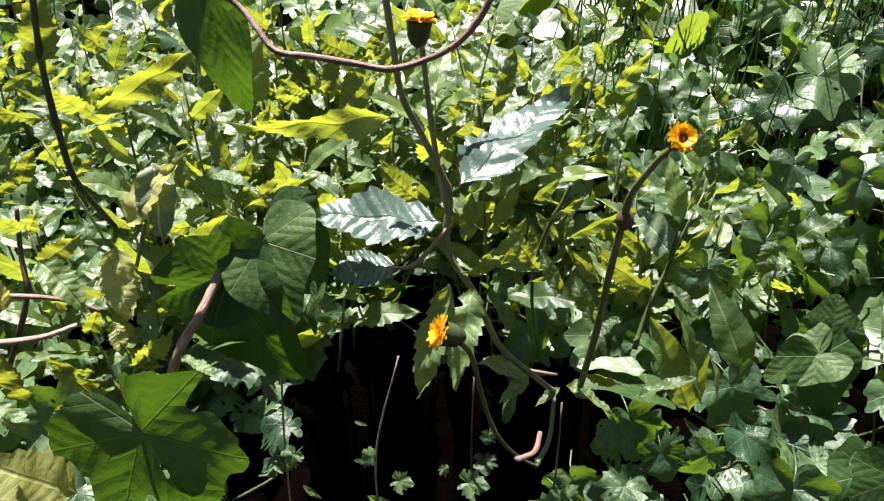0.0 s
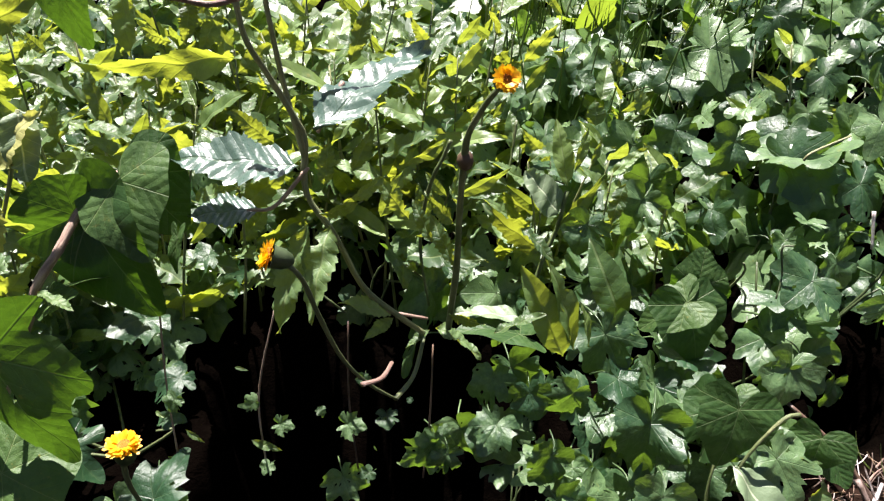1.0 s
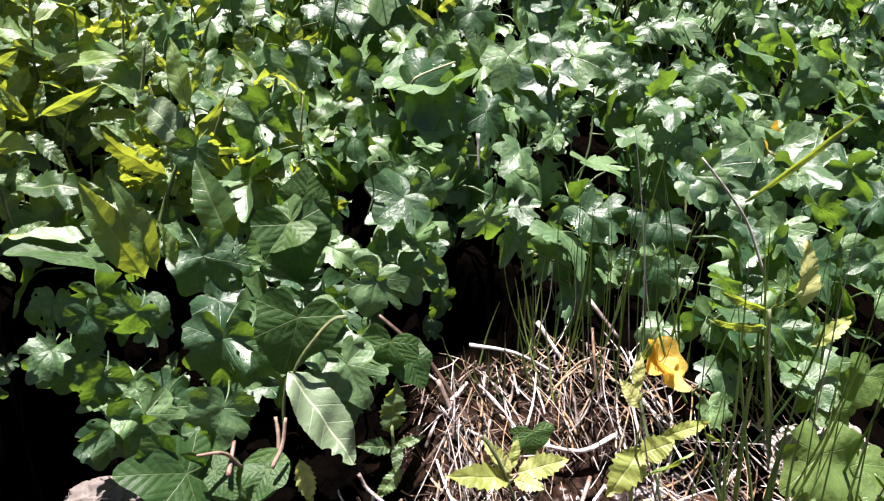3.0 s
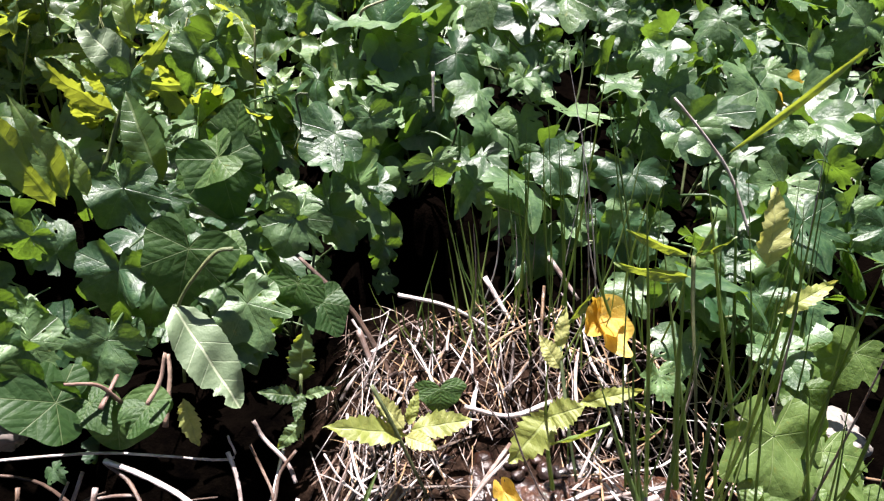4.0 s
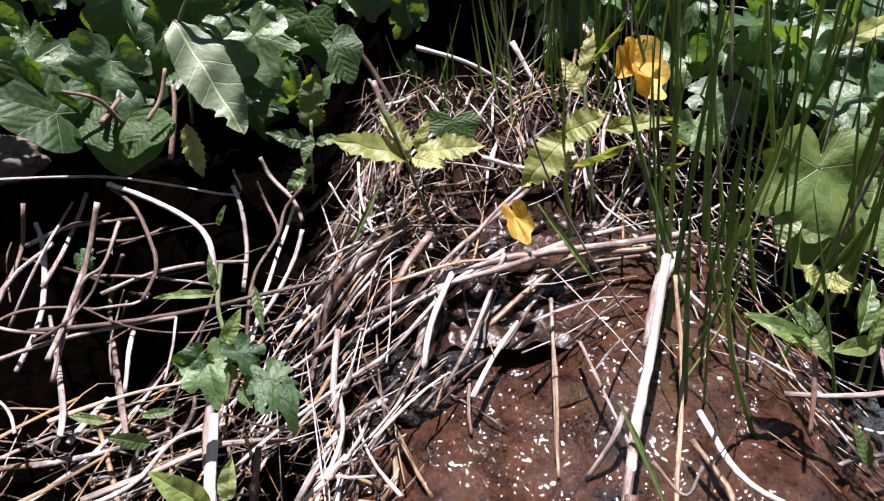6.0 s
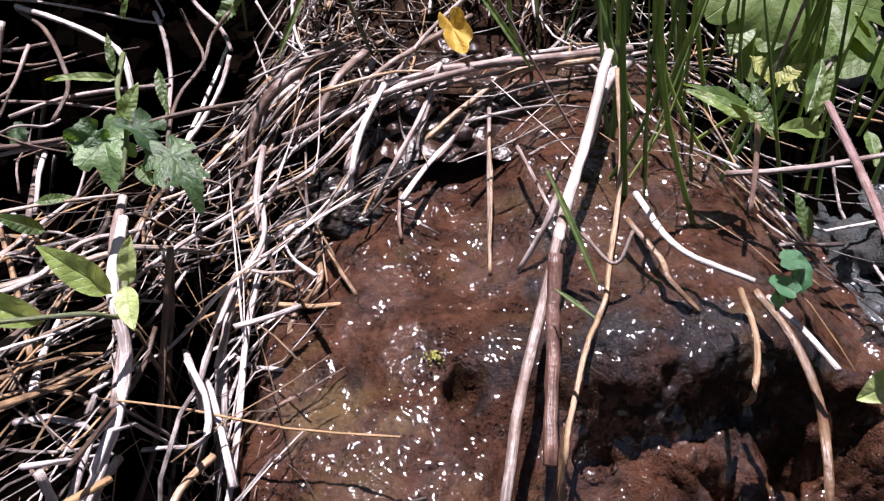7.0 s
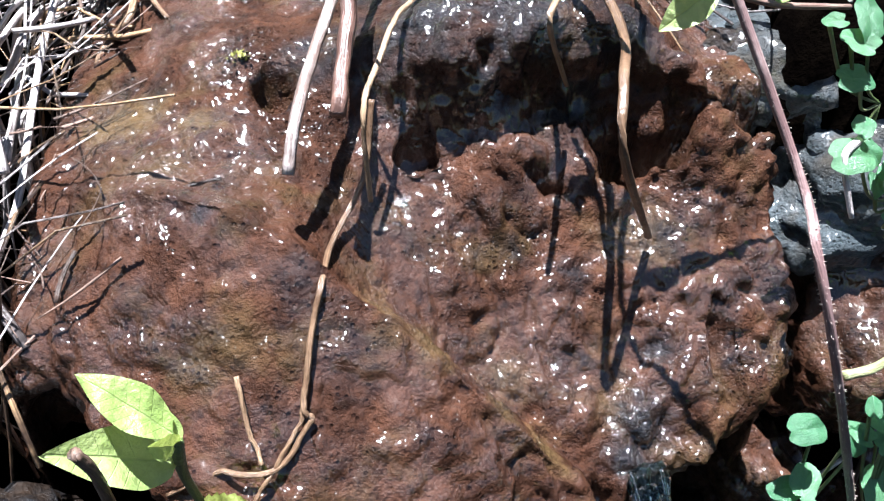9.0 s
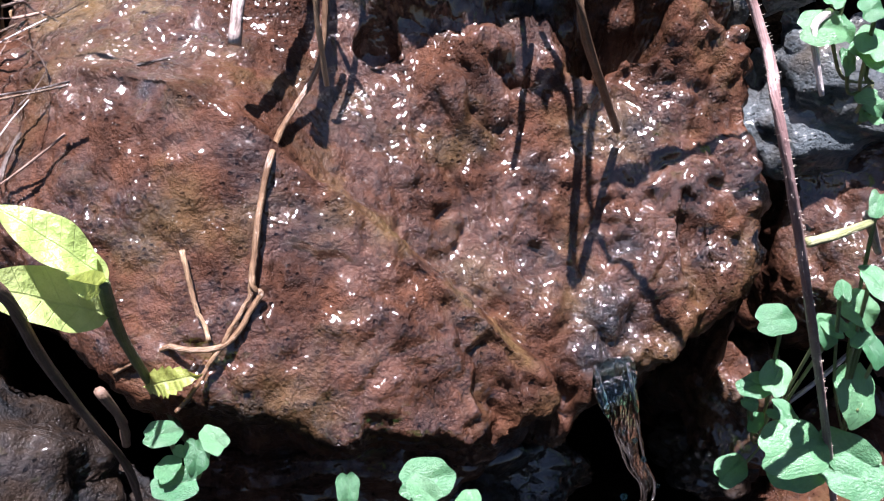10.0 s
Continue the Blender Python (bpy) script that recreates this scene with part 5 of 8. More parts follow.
leaf(p, SERRATE_LEAVES[1], (-0.142, 0.320, 0.356), (-0.117, 0.310, 0.354), UP, 1.0)
leaf(p, SERRATE_LEAVES[2], (-0.175, 0.330, 0.342), (-0.146, 0.320, 0.365), BACK, 1.2)
leaf(p, SERRATE_LEAVES[3], (-0.266, 0.330, 0.314), (-0.242, 0.320, 0.297), UP, 1.6)
leaf(p, YELLOW_LEAVES[2], (-0.245, 0.310, 0.288), (-0.217, 0.300, 0.276), UP, 1.4)
leaf(p, SERRATE_LEAVES[0], (-0.229, 0.340, 0.308), (-0.239, 0.330, 0.289), BACK, 1.3)
leaf(p, SERRATE_LEAVES[1], (-0.080, 0.420, 0.486), (-0.101, 0.420, 0.493), BACK, 1.3)
leaf(p, SERRATE_LEAVES[2], (-0.065, 0.420, 0.512), (-0.068, 0.410, 0.488), BACK, 1.4)
leaf(p, SERRATE_LEAVES[3], (-0.249, 0.400, 0.521), (-0.265, 0.400, 0.498), UP, 1.8)
leaf(p, SERRATE_LEAVES[4], (-0.203, 0.440, 0.500), (-0.182, 0.440, 0.490), UP, 1.6)
leaf(p, SERRATE_LEAVES[0], (0.126, 0.420, 0.335), (0.102, 0.410, 0.322), UP, 1.3)
leaf(p, SERRATE_LEAVES[1], (0.153, 0.420, 0.362), (0.180, 0.410, 0.343), FRONT, 1.2)
leaf(p, SERRATE_LEAVES[2], (0.231, 0.440, 0.390), (0.218, 0.430, 0.360), FRONT, 1.2)
leaf(p, SERRATE_LEAVES[3], (0.134, 0.380, 0.297), (0.168, 0.380, 0.316), UP, 1.0)
stalk(p, [(-0.182, 0.410, 0.443), (-0.194, 0.400, 0.393), (-0.205, 0.380, 0.344)], 0.0018, STEM_GREEN, "stem", 0.7, 0)
# upright leafy stalks in the creeper
p = thing("leafy_plant", (0.199, 0.630, 0.199), "upright stalk with yellow-green lance-shaped leaves", "plant", "leafy stalks")
stalk(p, [(0.234, 0.660, 0.308), (0.226, 0.655, 0.268), (0.215, 0.650, 0.241), (0.202, 0.640, 0.201), (0.196, 0.630, 0.185)], 0.0026, STEM_GREEN, "stem", 1.2, 0)
leaf(p, LANCE_LEAVES[0], (0.226, 0.655, 0.268), (0.274, 0.650, 0.326), BACK, 0.85)
leaf(p, [PALE_LEAF][0], (0.226, 0.655, 0.284), (0.191, 0.650, 0.334), CAM, 1.5)
leaf(p, LANCE_LEAVES[1], (0.234, 0.660, 0.314), (0.220, 0.670, 0.383), BACK, 1.1)
leaf(p, SERRATE_LEAVES[2], (0.212, 0.650, 0.244), (0.145, 0.630, 0.287), BACK, 1.0)
leaf(p, LANCE_LEAVES[3], (0.240, 0.660, 0.330), (0.255, 0.670, 0.376), BACK, 1.0)
leaf(p, LANCE_LEAVES[4], (0.234, 0.660, 0.273), (0.302, 0.660, 0.267), BACK, 0.6)
leaf(p, LANCE_LEAVES[0], (0.258, 0.670, 0.334), (0.273, 0.680, 0.362), BACK, 1.1)
p = thing("leafy_plant", (0.182, 0.750, 0.310), "upright stalk with yellow-green lance-shaped leaves", "plant", "leafy stalks")
stalk(p, [(0.186, 0.750, 0.363), (0.182, 0.740, 0.326), (0.176, 0.730, 0.296)], 0.002, STEM_GREEN, "stem", 0.7, 0)
leaf(p, LANCE_LEAVES[2], (0.184, 0.750, 0.327), (0.183, 0.760, 0.372), BACK, 1.5)
leaf(p, LANCE_LEAVES[3], (0.156, 0.800, 0.375), (0.148, 0.800, 0.397), BACK, 1.8)
leaf(p, LANCE_LEAVES[1], (0.162, 0.800, 0.352), (0.181, 0.800, 0.377), BACK, 1.1)
leaf(p, LANCE_LEAVES[4], (0.290, 0.800, 0.346), (0.289, 0.800, 0.377), BACK, 3.0)
leaf(p, LANCE_LEAVES[2], (0.298, 0.820, 0.373), (0.309, 0.840, 0.418), BACK, 1.5)
leaf(p, LANCE_LEAVES[0], (0.356, 0.820, 0.355), (0.343, 0.820, 0.389), BACK, 2.2)
leaf(p, LANCE_LEAVES[1], (0.328, 0.850, 0.397), (0.314, 0.850, 0.424), BACK, 1.6)
p = thing("leafy_plant", (0.093, 0.600, 0.287), "low yellow-green sprig among the creeper", "plant", "leafy stalks")
stalk(p, [(0.105, 0.550, 0.391), (0.099, 0.550, 0.376), (0.090, 0.550, 0.357), (0.082, 0.560, 0.323), (0.079, 0.570, 0.275), (0.088, 0.560, 0.221)], 0.0022, STEM_GREEN, "stem", 0.7, 0)
leaf(p, LANCE_LEAVES[0], (0.112, 0.600, 0.321), (0.168, 0.600, 0.347), BACK, 0.9)
leaf(p, LANCE_LEAVES[1], (0.109, 0.600, 0.318), (0.119, 0.610, 0.349), BACK, 1.0)
leaf(p, LANCE_LEAVES[2], (0.104, 0.600, 0.321), (0.081, 0.600, 0.343), BACK, 1.1)
leaf(p, LANCE_LEAVES[3], (0.081, 0.580, 0.308), (0.075, 0.580, 0.340), BACK, 1.3)
leaf(p, LANCE_LEAVES[4], (0.083, 0.580, 0.305), (0.090, 0.580, 0.332), BACK, 1.1)
leaf(p, LANCE_LEAVES[1], (0.046, 0.500, 0.337), (0.066, 0.500, 0.374), BACK, 1.4)
leaf(p, LANCE_LEAVES[2], (0.078, 0.600, 0.358), (0.104, 0.600, 0.375), BACK, 1.4)
leaf(p, LANCE_LEAVES[3], (0.074, 0.550, 0.299), (0.098, 0.550, 0.305), BACK, 1.1)
p = thing("leafy_plant", (0.210, 0.480, 0.214), "broad backlit yellow-green leaves standing at the hollow's edge", "plant", "leafy stalks")
leaf(p, LANCE_LEAVES[4], (0.208, 0.482, 0.214), (0.172, 0.466, 0.301), (0.3, -0.5, -0.5), 1.15)
leaf(p, LANCE_LEAVES[1], (0.217, 0.485, 0.219), (0.200, 0.475, 0.307), (0.6, -0.5, 0.3), 1.0)
leaf(p, LANCE_LEAVES[0], (0.232, 0.490, 0.219), (0.225, 0.490, 0.265), UP, 1.6)
leaf(p, [PALE_LEAF][0], (0.166, 0.480, 0.254), (0.111, 0.480, 0.263), UP, 0.9)
leaf(p, HEART_LEAVES[1], (0.166, 0.470, 0.243), (0.119, 0.460, 0.265), UP, 0.68)
leaf(p, SERRATE_LEAVES[2], (0.093, 0.420, 0.278), (0.134, 0.420, 0.260), UP, 1.2)
leaf(p, SERRATE_LEAVES[3], (0.089, 0.420, 0.276), (0.070, 0.410, 0.267), UP, 1.2)
leaf(p, LANCE_LEAVES[2], (0.278, 0.550, 0.210), (0.246, 0.560, 0.289), BACK, 1.35)
stalk(p, [(0.049, 0.300, 0.308), (0.060, 0.310, 0.306), (0.065, 0.330, 0.304)], 0.002, STEM_RED, "stem", 0.7, 0)
stalk(p, [(0.032, 0.420, 0.297), (0.058, 0.420, 0.291), (0.087, 0.430, 0.280)], 0.002, STEM_RED, "stem", 0.7, 0)
# creeper leaves at the hollow's edge
p = thing("heart_leaf_vine", (0.307, 0.500, 0.174), "creeping vine with broad heart-shaped green leaves", "vine", "heart-leaved vines")
leaf(p, HEART_LEAVES[0], (0.333, 0.534, 0.240), (0.348, 0.510, 0.190), CAM, 1.02)
leaf(p, HEART_LEAVES[1], (0.332, 0.534, 0.242), (0.289, 0.530, 0.220), (-0.3, -0.7, 0.7), 0.85)
leaf(p, HEART_LEAVES[2], (0.346, 0.550, 0.251), (0.349, 0.550, 0.290), CAM, 1.1)
leaf(p, HEART_LEAVES[3], (0.334, 0.430, 0.198), (0.312, 0.400, 0.163), (-0.2, -0.5, 0.5), 0.98)
leaf(p, HEART_LEAVES[0], (0.349, 0.430, 0.202), (0.370, 0.410, 0.194), CAM, 1.02)
leaf(p, HEART_LEAVES[1], (0.248, 0.330, 0.132), (0.212, 0.310, 0.157), CAM, 0.94)
leaf(p, HEART_LEAVES[2], (0.429, 0.420, 0.160), (0.444, 0.400, 0.139), CAM, 1.02)
leaf(p, HEART_LEAVES[3], (0.403, 0.420, 0.173), (0.387, 0.400, 0.158), CAM, 1.1)
leaf(p, HEART_LEAVES[0], (0.266, 0.340, 0.123), (0.282, 0.320, 0.115), CAM, 0.85)
leaf(p, HEART_LEAVES[3], (0.306, 0.340, 0.119), (0.291, 0.320, 0.108), CAM, 1.02)
stalk(p, [(0.320, 0.390, 0.102), (0.321, 0.400, 0.144), (0.331, 0.410, 0.181), (0.345, 0.410, 0.206), (0.360, 0.410, 0.217)], 0.0017, STEM_GREEN, "stem", 0.7, 20, "pale curling tendril")
stalk(p, [(0.458, 0.620, 0.358), (0.466, 0.620, 0.367), (0.505, 0.630, 0.381)], 0.0018, STEM_GREEN, "stem", 0.7, 0)
stalk(p, [(0.414, 0.523, 0.307), (0.404, 0.523, 0.304), (0.408, 0.520, 0.279), (0.402, 0.510, 0.260)], 0.0012, STEM_DARK, "stem", 0.7, 0)
stalk(p, [(0.313, 0.350, 0.090), (0.315, 0.370, 0.121), (0.313, 0.380, 0.137)], 0.0022, STEM_RED, "stem", 0.7, 0)
stalk(p, [(0.277, 0.330, 0.126), (0.281, 0.360, 0.133)], 0.002, STEM_RED, "stem", 0.7, 0)
p = thing("creeper", (0.274, 0.480, 0.137), "pale bluish-green lobed creeper leaves facing the light", "creeper", "creeper on the bank")
leaf(p, IVY_LEAVES[0], (0.253, 0.515, 0.218), (0.275, 0.500, 0.176), CAM, 0.92)
leaf(p, IVY_LEAVES[1], (0.266, 0.500, 0.179), (0.300, 0.480, 0.162), CAM, 0.96)
leaf(p, IVY_LEAVES[2], (0.289, 0.460, 0.154), (0.276, 0.430, 0.106), CAM, 0.88)
leaf(p, IVY_LEAVES[3], (0.305, 0.460, 0.137), (0.324, 0.430, 0.110), CAM, 0.8)
leaf(p, IVY_LEAVES[4], (0.261, 0.410, 0.130), (0.273, 0.380, 0.101), CAM, 0.92)
leaf(p, IVY_LEAVES[5], (0.251, 0.420, 0.120), (0.235, 0.400, 0.106), CAM, 1.04)
leaf(p, IVY_LEAVES[6], (0.224, 0.420, 0.134), (0.202, 0.390, 0.102), CAM, 0.72)
leaf(p, IVY_LEAVES[7], (0.221, 0.430, 0.129), (0.235, 0.410, 0.110), CAM, 0.8)
leaf(p, IVY_LEAVES[8], (0.394, 0.470, 0.203), (0.399, 0.460, 0.177), CAM, 1.12)
leaf(p, IVY_LEAVES[0], (0.437, 0.520, 0.273), (0.406, 0.500, 0.259), CAM, 1.2)
leaf(p, IVY_LEAVES[1], (0.468, 0.540, 0.283), (0.478, 0.530, 0.256), CAM, 1.2)
leaf(p, IVY_LEAVES[2], (0.435, 0.500, 0.203), (0.450, 0.480, 0.176), CAM, 1.04)
leaf(p, IVY_LEAVES[3], (0.529, 0.540, 0.242), (0.538, 0.530, 0.218), CAM, 1.52)
leaf(p, IVY_LEAVES[4], (0.245, 0.600, 0.294), (0.233, 0.590, 0.262), CAM, 0.96)
leaf(p, IVY_LEAVES[5], (0.303, 0.620, 0.313), (0.285, 0.610, 0.279), CAM, 0.96)
leaf(p, IVY_LEAVES[6], (0.192, 0.470, 0.191), (0.190, 0.450, 0.168), CAM, 0.64)
leaf(p, IVY_LEAVES[7], (0.143, 0.450, 0.211), (0.137, 0.430, 0.190), CAM, 0.96)
leaf(p, IVY_LEAVES[8], (0.317, 0.650, 0.325), (0.312, 0.640, 0.281), CAM, 0.88)
leaf(p, IVY_LEAVES[0], (0.362, 0.720, 0.362), (0.350, 0.710, 0.325), CAM, 0.88)
leaf(p, IVY_LEAVES[1], (0.413, 0.680, 0.360), (0.395, 0.670, 0.324), CAM, 0.88)
leaf(p, IVY_LEAVES[2], (0.145, 0.420, 0.186), (0.129, 0.400, 0.173), CAM, 0.96)
leaf(p, IVY_LEAVES[3], (0.193, 0.420, 0.148), (0.167, 0.400, 0.154), CAM, 0.96)
leaf(p, IVY_LEAVES[4], (0.182, 0.370, 0.137), (0.185, 0.350, 0.121), CAM, 0.96)
leaf(p, IVY_LEAVES[5], (0.356, 0.410, 0.183), (0.377, 0.400, 0.153), CAM, 1.04)
leaf(p, IVY_LEAVES[6], (0.374, 0.400, 0.134), (0.376, 0.380, 0.119), CAM, 1.04)
leaf(p, IVY_LEAVES[7], (0.349, 0.410, 0.147), (0.359, 0.400, 0.129), CAM, 0.96)
p = thing("broad_leaf", (0.311, 0.365, 0.190), "single drooping leaf showing its pale veined underside", "leaf")
leaf(p, [PALE_LEAF][0], (0.323, 0.372, 0.187), (0.375, 0.330, 0.126), (-0.1, -0.45, 0.9), 0.95)
p = thing("heart_leaf_vine", (0.294, 0.330, 0.103), "vine with broad heart-shaped leaves over the dead stems", "vine", "heart-leaved vines")
leaf(p, HEART_LEAVES[0], (0.332, 0.400, 0.219), (0.321, 0.380, 0.176), (0.0, -0.93, -0.15), 1.1)
leaf(p, HEART_LEAVES[1], (0.286, 0.345, 0.119), (0.283, 0.325, 0.090), (0.0, -0.6, 0.8), 1.61)
leaf(p, HEART_LEAVES[2], (0.238, 0.335, 0.142), (0.215, 0.320, 0.121), (0.0, -0.93, -0.15), 1.27)
leaf(p, HEART_LEAVES[3], (0.411, 0.410, 0.184), (0.403, 0.400, 0.156), (0.1, -0.6, 0.7), 1.27)
leaf(p, YELLOW_LEAVES[1], (0.330, 0.345, 0.122), (0.340, 0.330, 0.086), (0.0, -0.7, 0.7), 1.1)
stalk(p, [(0.368, 0.380, 0.230), (0.356, 0.378, 0.228), (0.340, 0.375, 0.209), (0.329, 0.372, 0.191), (0.323, 0.370, 0.171)], 0.0019, STEM_GREEN, "stem", 0.7, 0)
stalk(p, [(0.286, 0.345, 0.119), (0.274, 0.340, 0.139), (0.256, 0.330, 0.148)], 0.0019, STEM_RED, "stem", 0.7, 0)
stalk(p, [(0.309, 0.330, 0.129), (0.317, 0.340, 0.142), (0.320, 0.350, 0.160)], 0.0019, STEM_RED, "stem", 0.7, 0)
p = thing("creeper", (0.277, 0.380, 0.140), "sunlit pale-green lobed creeper leaves with holes", "creeper", "creeper on the bank")
leaf(p, IVY_LEAVES[1], (0.273, 0.372, 0.156), (0.262, 0.352, 0.126), (0.30, -0.45, 0.85), 1.04)
leaf(p, IVY_LEAVES[5], (0.272, 0.420, 0.189), (0.264, 0.400, 0.143), (-0.15, -0.45, 0.85), 0.88)
leaf(p, IVY_LEAVES[0], (0.372, 0.400, 0.171), (0.392, 0.375, 0.139), (-0.15, -0.45, 0.85), 0.88)
leaf(p, IVY_LEAVES[4], (0.407, 0.470, 0.214), (0.393, 0.450, 0.181), (0.30, -0.45, 0.85), 1.04)
leaf(p, IVY_LEAVES[8], (0.360, 0.390, 0.138), (0.377, 0.375, 0.122), (-0.16, -0.45, 0.85), 1.12)
leaf(p, IVY_LEAVES[3], (0.323, 0.440, 0.212), (0.302, 0.430, 0.201), (-0.14, -0.45, 0.85), 0.96)
leaf(p, IVY_LEAVES[7], (0.215, 0.450, 0.187), (0.210, 0.450, 0.225), (0.30, -0.45, 0.85), 0.72)
leaf(p, IVY_LEAVES[2], (0.206, 0.400, 0.160), (0.201, 0.385, 0.143), (-0.16, -0.45, 0.85), 1.04)
leaf(p, IVY_LEAVES[6], (0.286, 0.375, 0.154), (0.290, 0.365, 0.142), (-0.14, -0.45, 0.85), 0.96)
leaf(p, IVY_LEAVES[1], (0.485, 0.520, 0.162), (0.481, 0.510, 0.137), (0.30, -0.45, 0.85), 0.96)
p = thing("creeper", (0.200, 0.400, 0.120), "half-shaded creeper leaves inside the hollow", "creeper", "small creepers in the hollow")
for k, (x, y, z, size) in enumerate(((0.215, 0.38, 0.150, 0.034), (0.186, 0.39, 0.180, 0.028), (0.193, 0.37, 0.148, 0.030), (0.208, 0.43, 0.212, 0.024), (0.172, 0.43, 0.212, 0.026), (0.202, 0.41, 0.160, 0.030), (0.095, 0.41, 0.180, 0.026), (0.104, 0.40, 0.172, 0.022), (0.017, 0.42, 0.130, 0.026), (0.150, 0.46, 0.150, 0.036), (0.120, 0.50, 0.120, 0.036), (0.165, 0.50, 0.190, 0.040))):
    leaf(p, IVY_LEAVES[k % 9], (x, y, z), (x + one_rng.gauss(0, 0.4) * size, y - 0.4 * size, z - 0.9 * size), (one_rng.gauss(0, 0.3), -0.8, 0.35), 1.0)
for x, y, top, low in ((-0.120, 0.42, 0.300, 0.150), (-0.050, 0.43, 0.290, 0.130), (0.030, 0.42, 0.280, 0.140), (0.085, 0.42, 0.260, 0.130)):
    p = thing("creeper", (x, y, low), "thin creeper shoot with small leaves hanging in the dark hollow", "creeper", "small creepers in the hollow")
    stalk(p, [(x, y, low), (x + one_rng.gauss(0, 0.006), y - 0.004, 0.5 * (low + top)), (x + one_rng.gauss(0, 0.01), y + 0.004, top)], 0.0010, one_rng.choice((STEM_DARK, STRAW_DARK, STEM_RED)), "stem", 0.8, 0)
    for k in range(5):
        z = low + (top - low) * (k + one_rng.random()) / 7
        size = one_rng.choice((0.006, 0.009, 0.013, 0.020))
        a, q = x + one_rng.gauss(0, 0.012), y - one_rng.uniform(0.0, 0.02)
        leaf(p, one_rng.choice((IVY_LEAVES[k], LANCE_LEAVES[k])), (a, q, z), (a + one_rng.gauss(0, 0.7) * size, q - 0.4 * size, z - one_rng.uniform(-0.2, 0.9) * size), (one_rng.gauss(0, 0.4), -0.8, 0.4), 1.0)
# sprouts on the straw
p = thing("leafy_sprout", (0.415, 0.370, 0.072), "small fresh green serrated sprout in the straw", "plant", "sprouts")
leaf(p, SERRATE_LEAVES[2], (0.413, 0.390, 0.100), (0.415, 0.390, 0.149), CAM, 1.4)
leaf(p, SERRATE_LEAVES[3], (0.412, 0.380, 0.093), (0.382, 0.370, 0.107), CAM, 1.5)
leaf(p, SERRATE_LEAVES[4], (0.416, 0.380, 0.093), (0.441, 0.380, 0.103), CAM, 1.1)
leaf(p, SERRATE_LEAVES[1], (0.415, 0.370, 0.106), (0.411, 0.350, 0.093), CAM, 1.4)
leaf(p, SERRATE_LEAVES[0], (0.418, 0.360, 0.086), (0.395, 0.350, 0.064), CAM, 1.4)
stalk(p, [(0.413, 0.390, 0.109), (0.414, 0.375, 0.085), (0.415, 0.370, 0.054)], 0.0016, STEM_GREEN, "stem", 0.7, 0)
p = thing("leafy_sprout", (0.507, 0.290, 0.081), "yellowing serrated sprout standing in the straw", "plant", "sprouts")
stalk(p, [(0.468, 0.310, 0.160), (0.481, 0.300, 0.139), (0.497, 0.295, 0.103), (0.512, 0.290, 0.070)], 0.0019, STEM_DARK, "stem", 0.7, 0)
leaf(p, YELLOW_LEAVES[0], (0.494, 0.300, 0.122), (0.440, 0.290, 0.144), (0.1, -0.6, 0.9), 1.1)
leaf(p, YELLOW_LEAVES[1], (0.492, 0.300, 0.127), (0.471, 0.310, 0.154), CAM, 1.1)
leaf(p, YELLOW_LEAVES[2], (0.496, 0.300, 0.127), (0.540, 0.300, 0.138), (0.1, -0.6, 0.9), 1.1)
leaf(p, YELLOW_LEAVES[0], (0.492, 0.295, 0.126), (0.512, 0.280, 0.130), CAM, 1.6)
leaf(p, YELLOW_LEAVES[1], (0.496, 0.310, 0.122), (0.502, 0.320, 0.145), CAM, 1.0)
leaf(p, HEART_LEAVES[1], (0.521, 0.335, 0.136), (0.522, 0.325, 0.121), CAM, 1.7)
p = thing("leafy_sprout", (0.611, 0.280, 0.115), "yellow-green serrated sprout beside the grass", "plant", "sprouts")
stalk(p, [(0.607, 0.330, 0.178), (0.608, 0.310, 0.157), (0.609, 0.290, 0.137), (0.615, 0.270, 0.103)], 0.0017, STEM_DARK, "stem", 0.7, 0)
leaf(p, YELLOW_LEAVES[1], (0.596, 0.290, 0.151), (0.564, 0.270, 0.123), CAM, 1.6)
leaf(p, YELLOW_LEAVES[2], (0.588, 0.280, 0.154), (0.607, 0.270, 0.172), CAM, 1.9)
leaf(p, LANCE_LEAVES[3], (0.584, 0.280, 0.129), (0.634, 0.270, 0.150), BACK, 0.7)
leaf(p, YELLOW_LEAVES[0], (0.617, 0.300, 0.149), (0.665, 0.300, 0.162), CAM, 0.8)
leaf(p, YELLOW_LEAVES[2], (0.607, 0.320, 0.165), (0.592, 0.330, 0.187), CAM, 1.3)
leaf(p, YELLOW_LEAVES[0], (0.607, 0.330, 0.173), (0.610, 0.340, 0.205), CAM, 1.0)
leaf(p, LANCE_LEAVES[1], (0.618, 0.360, 0.175), (0.643, 0.360, 0.206), BACK, 0.7)
leaf(p, LANCE_LEAVES[2], (0.659, 0.300, 0.151), (0.674, 0.290, 0.142), BACK, 0.8)
leaf(p, LANCE_LEAVES[2], (0.657, 0.280, 0.132), (0.680, 0.280, 0.138), BACK, 0.7)
p = thing("fallen_leaf", (0.668, 0.380, 0.128), "dead orange-yellow leaf lying on the straw", "leaf")
leaf(p, DEAD_LEAVES[0], (0.657, 0.385, 0.170), (0.665, 0.365, 0.137), (0.2, -0.8, 0.6), 0.56)
leaf(p, DEAD_LEAVES[1], (0.659, 0.385, 0.168), (0.641, 0.370, 0.155), (-0.5, -0.8, 0.5), 0.84)
p = thing("fallen_leaf", (0.955, 0.660, 0.260), "dead pale-yellow leaf caught in the creeper", "leaf")
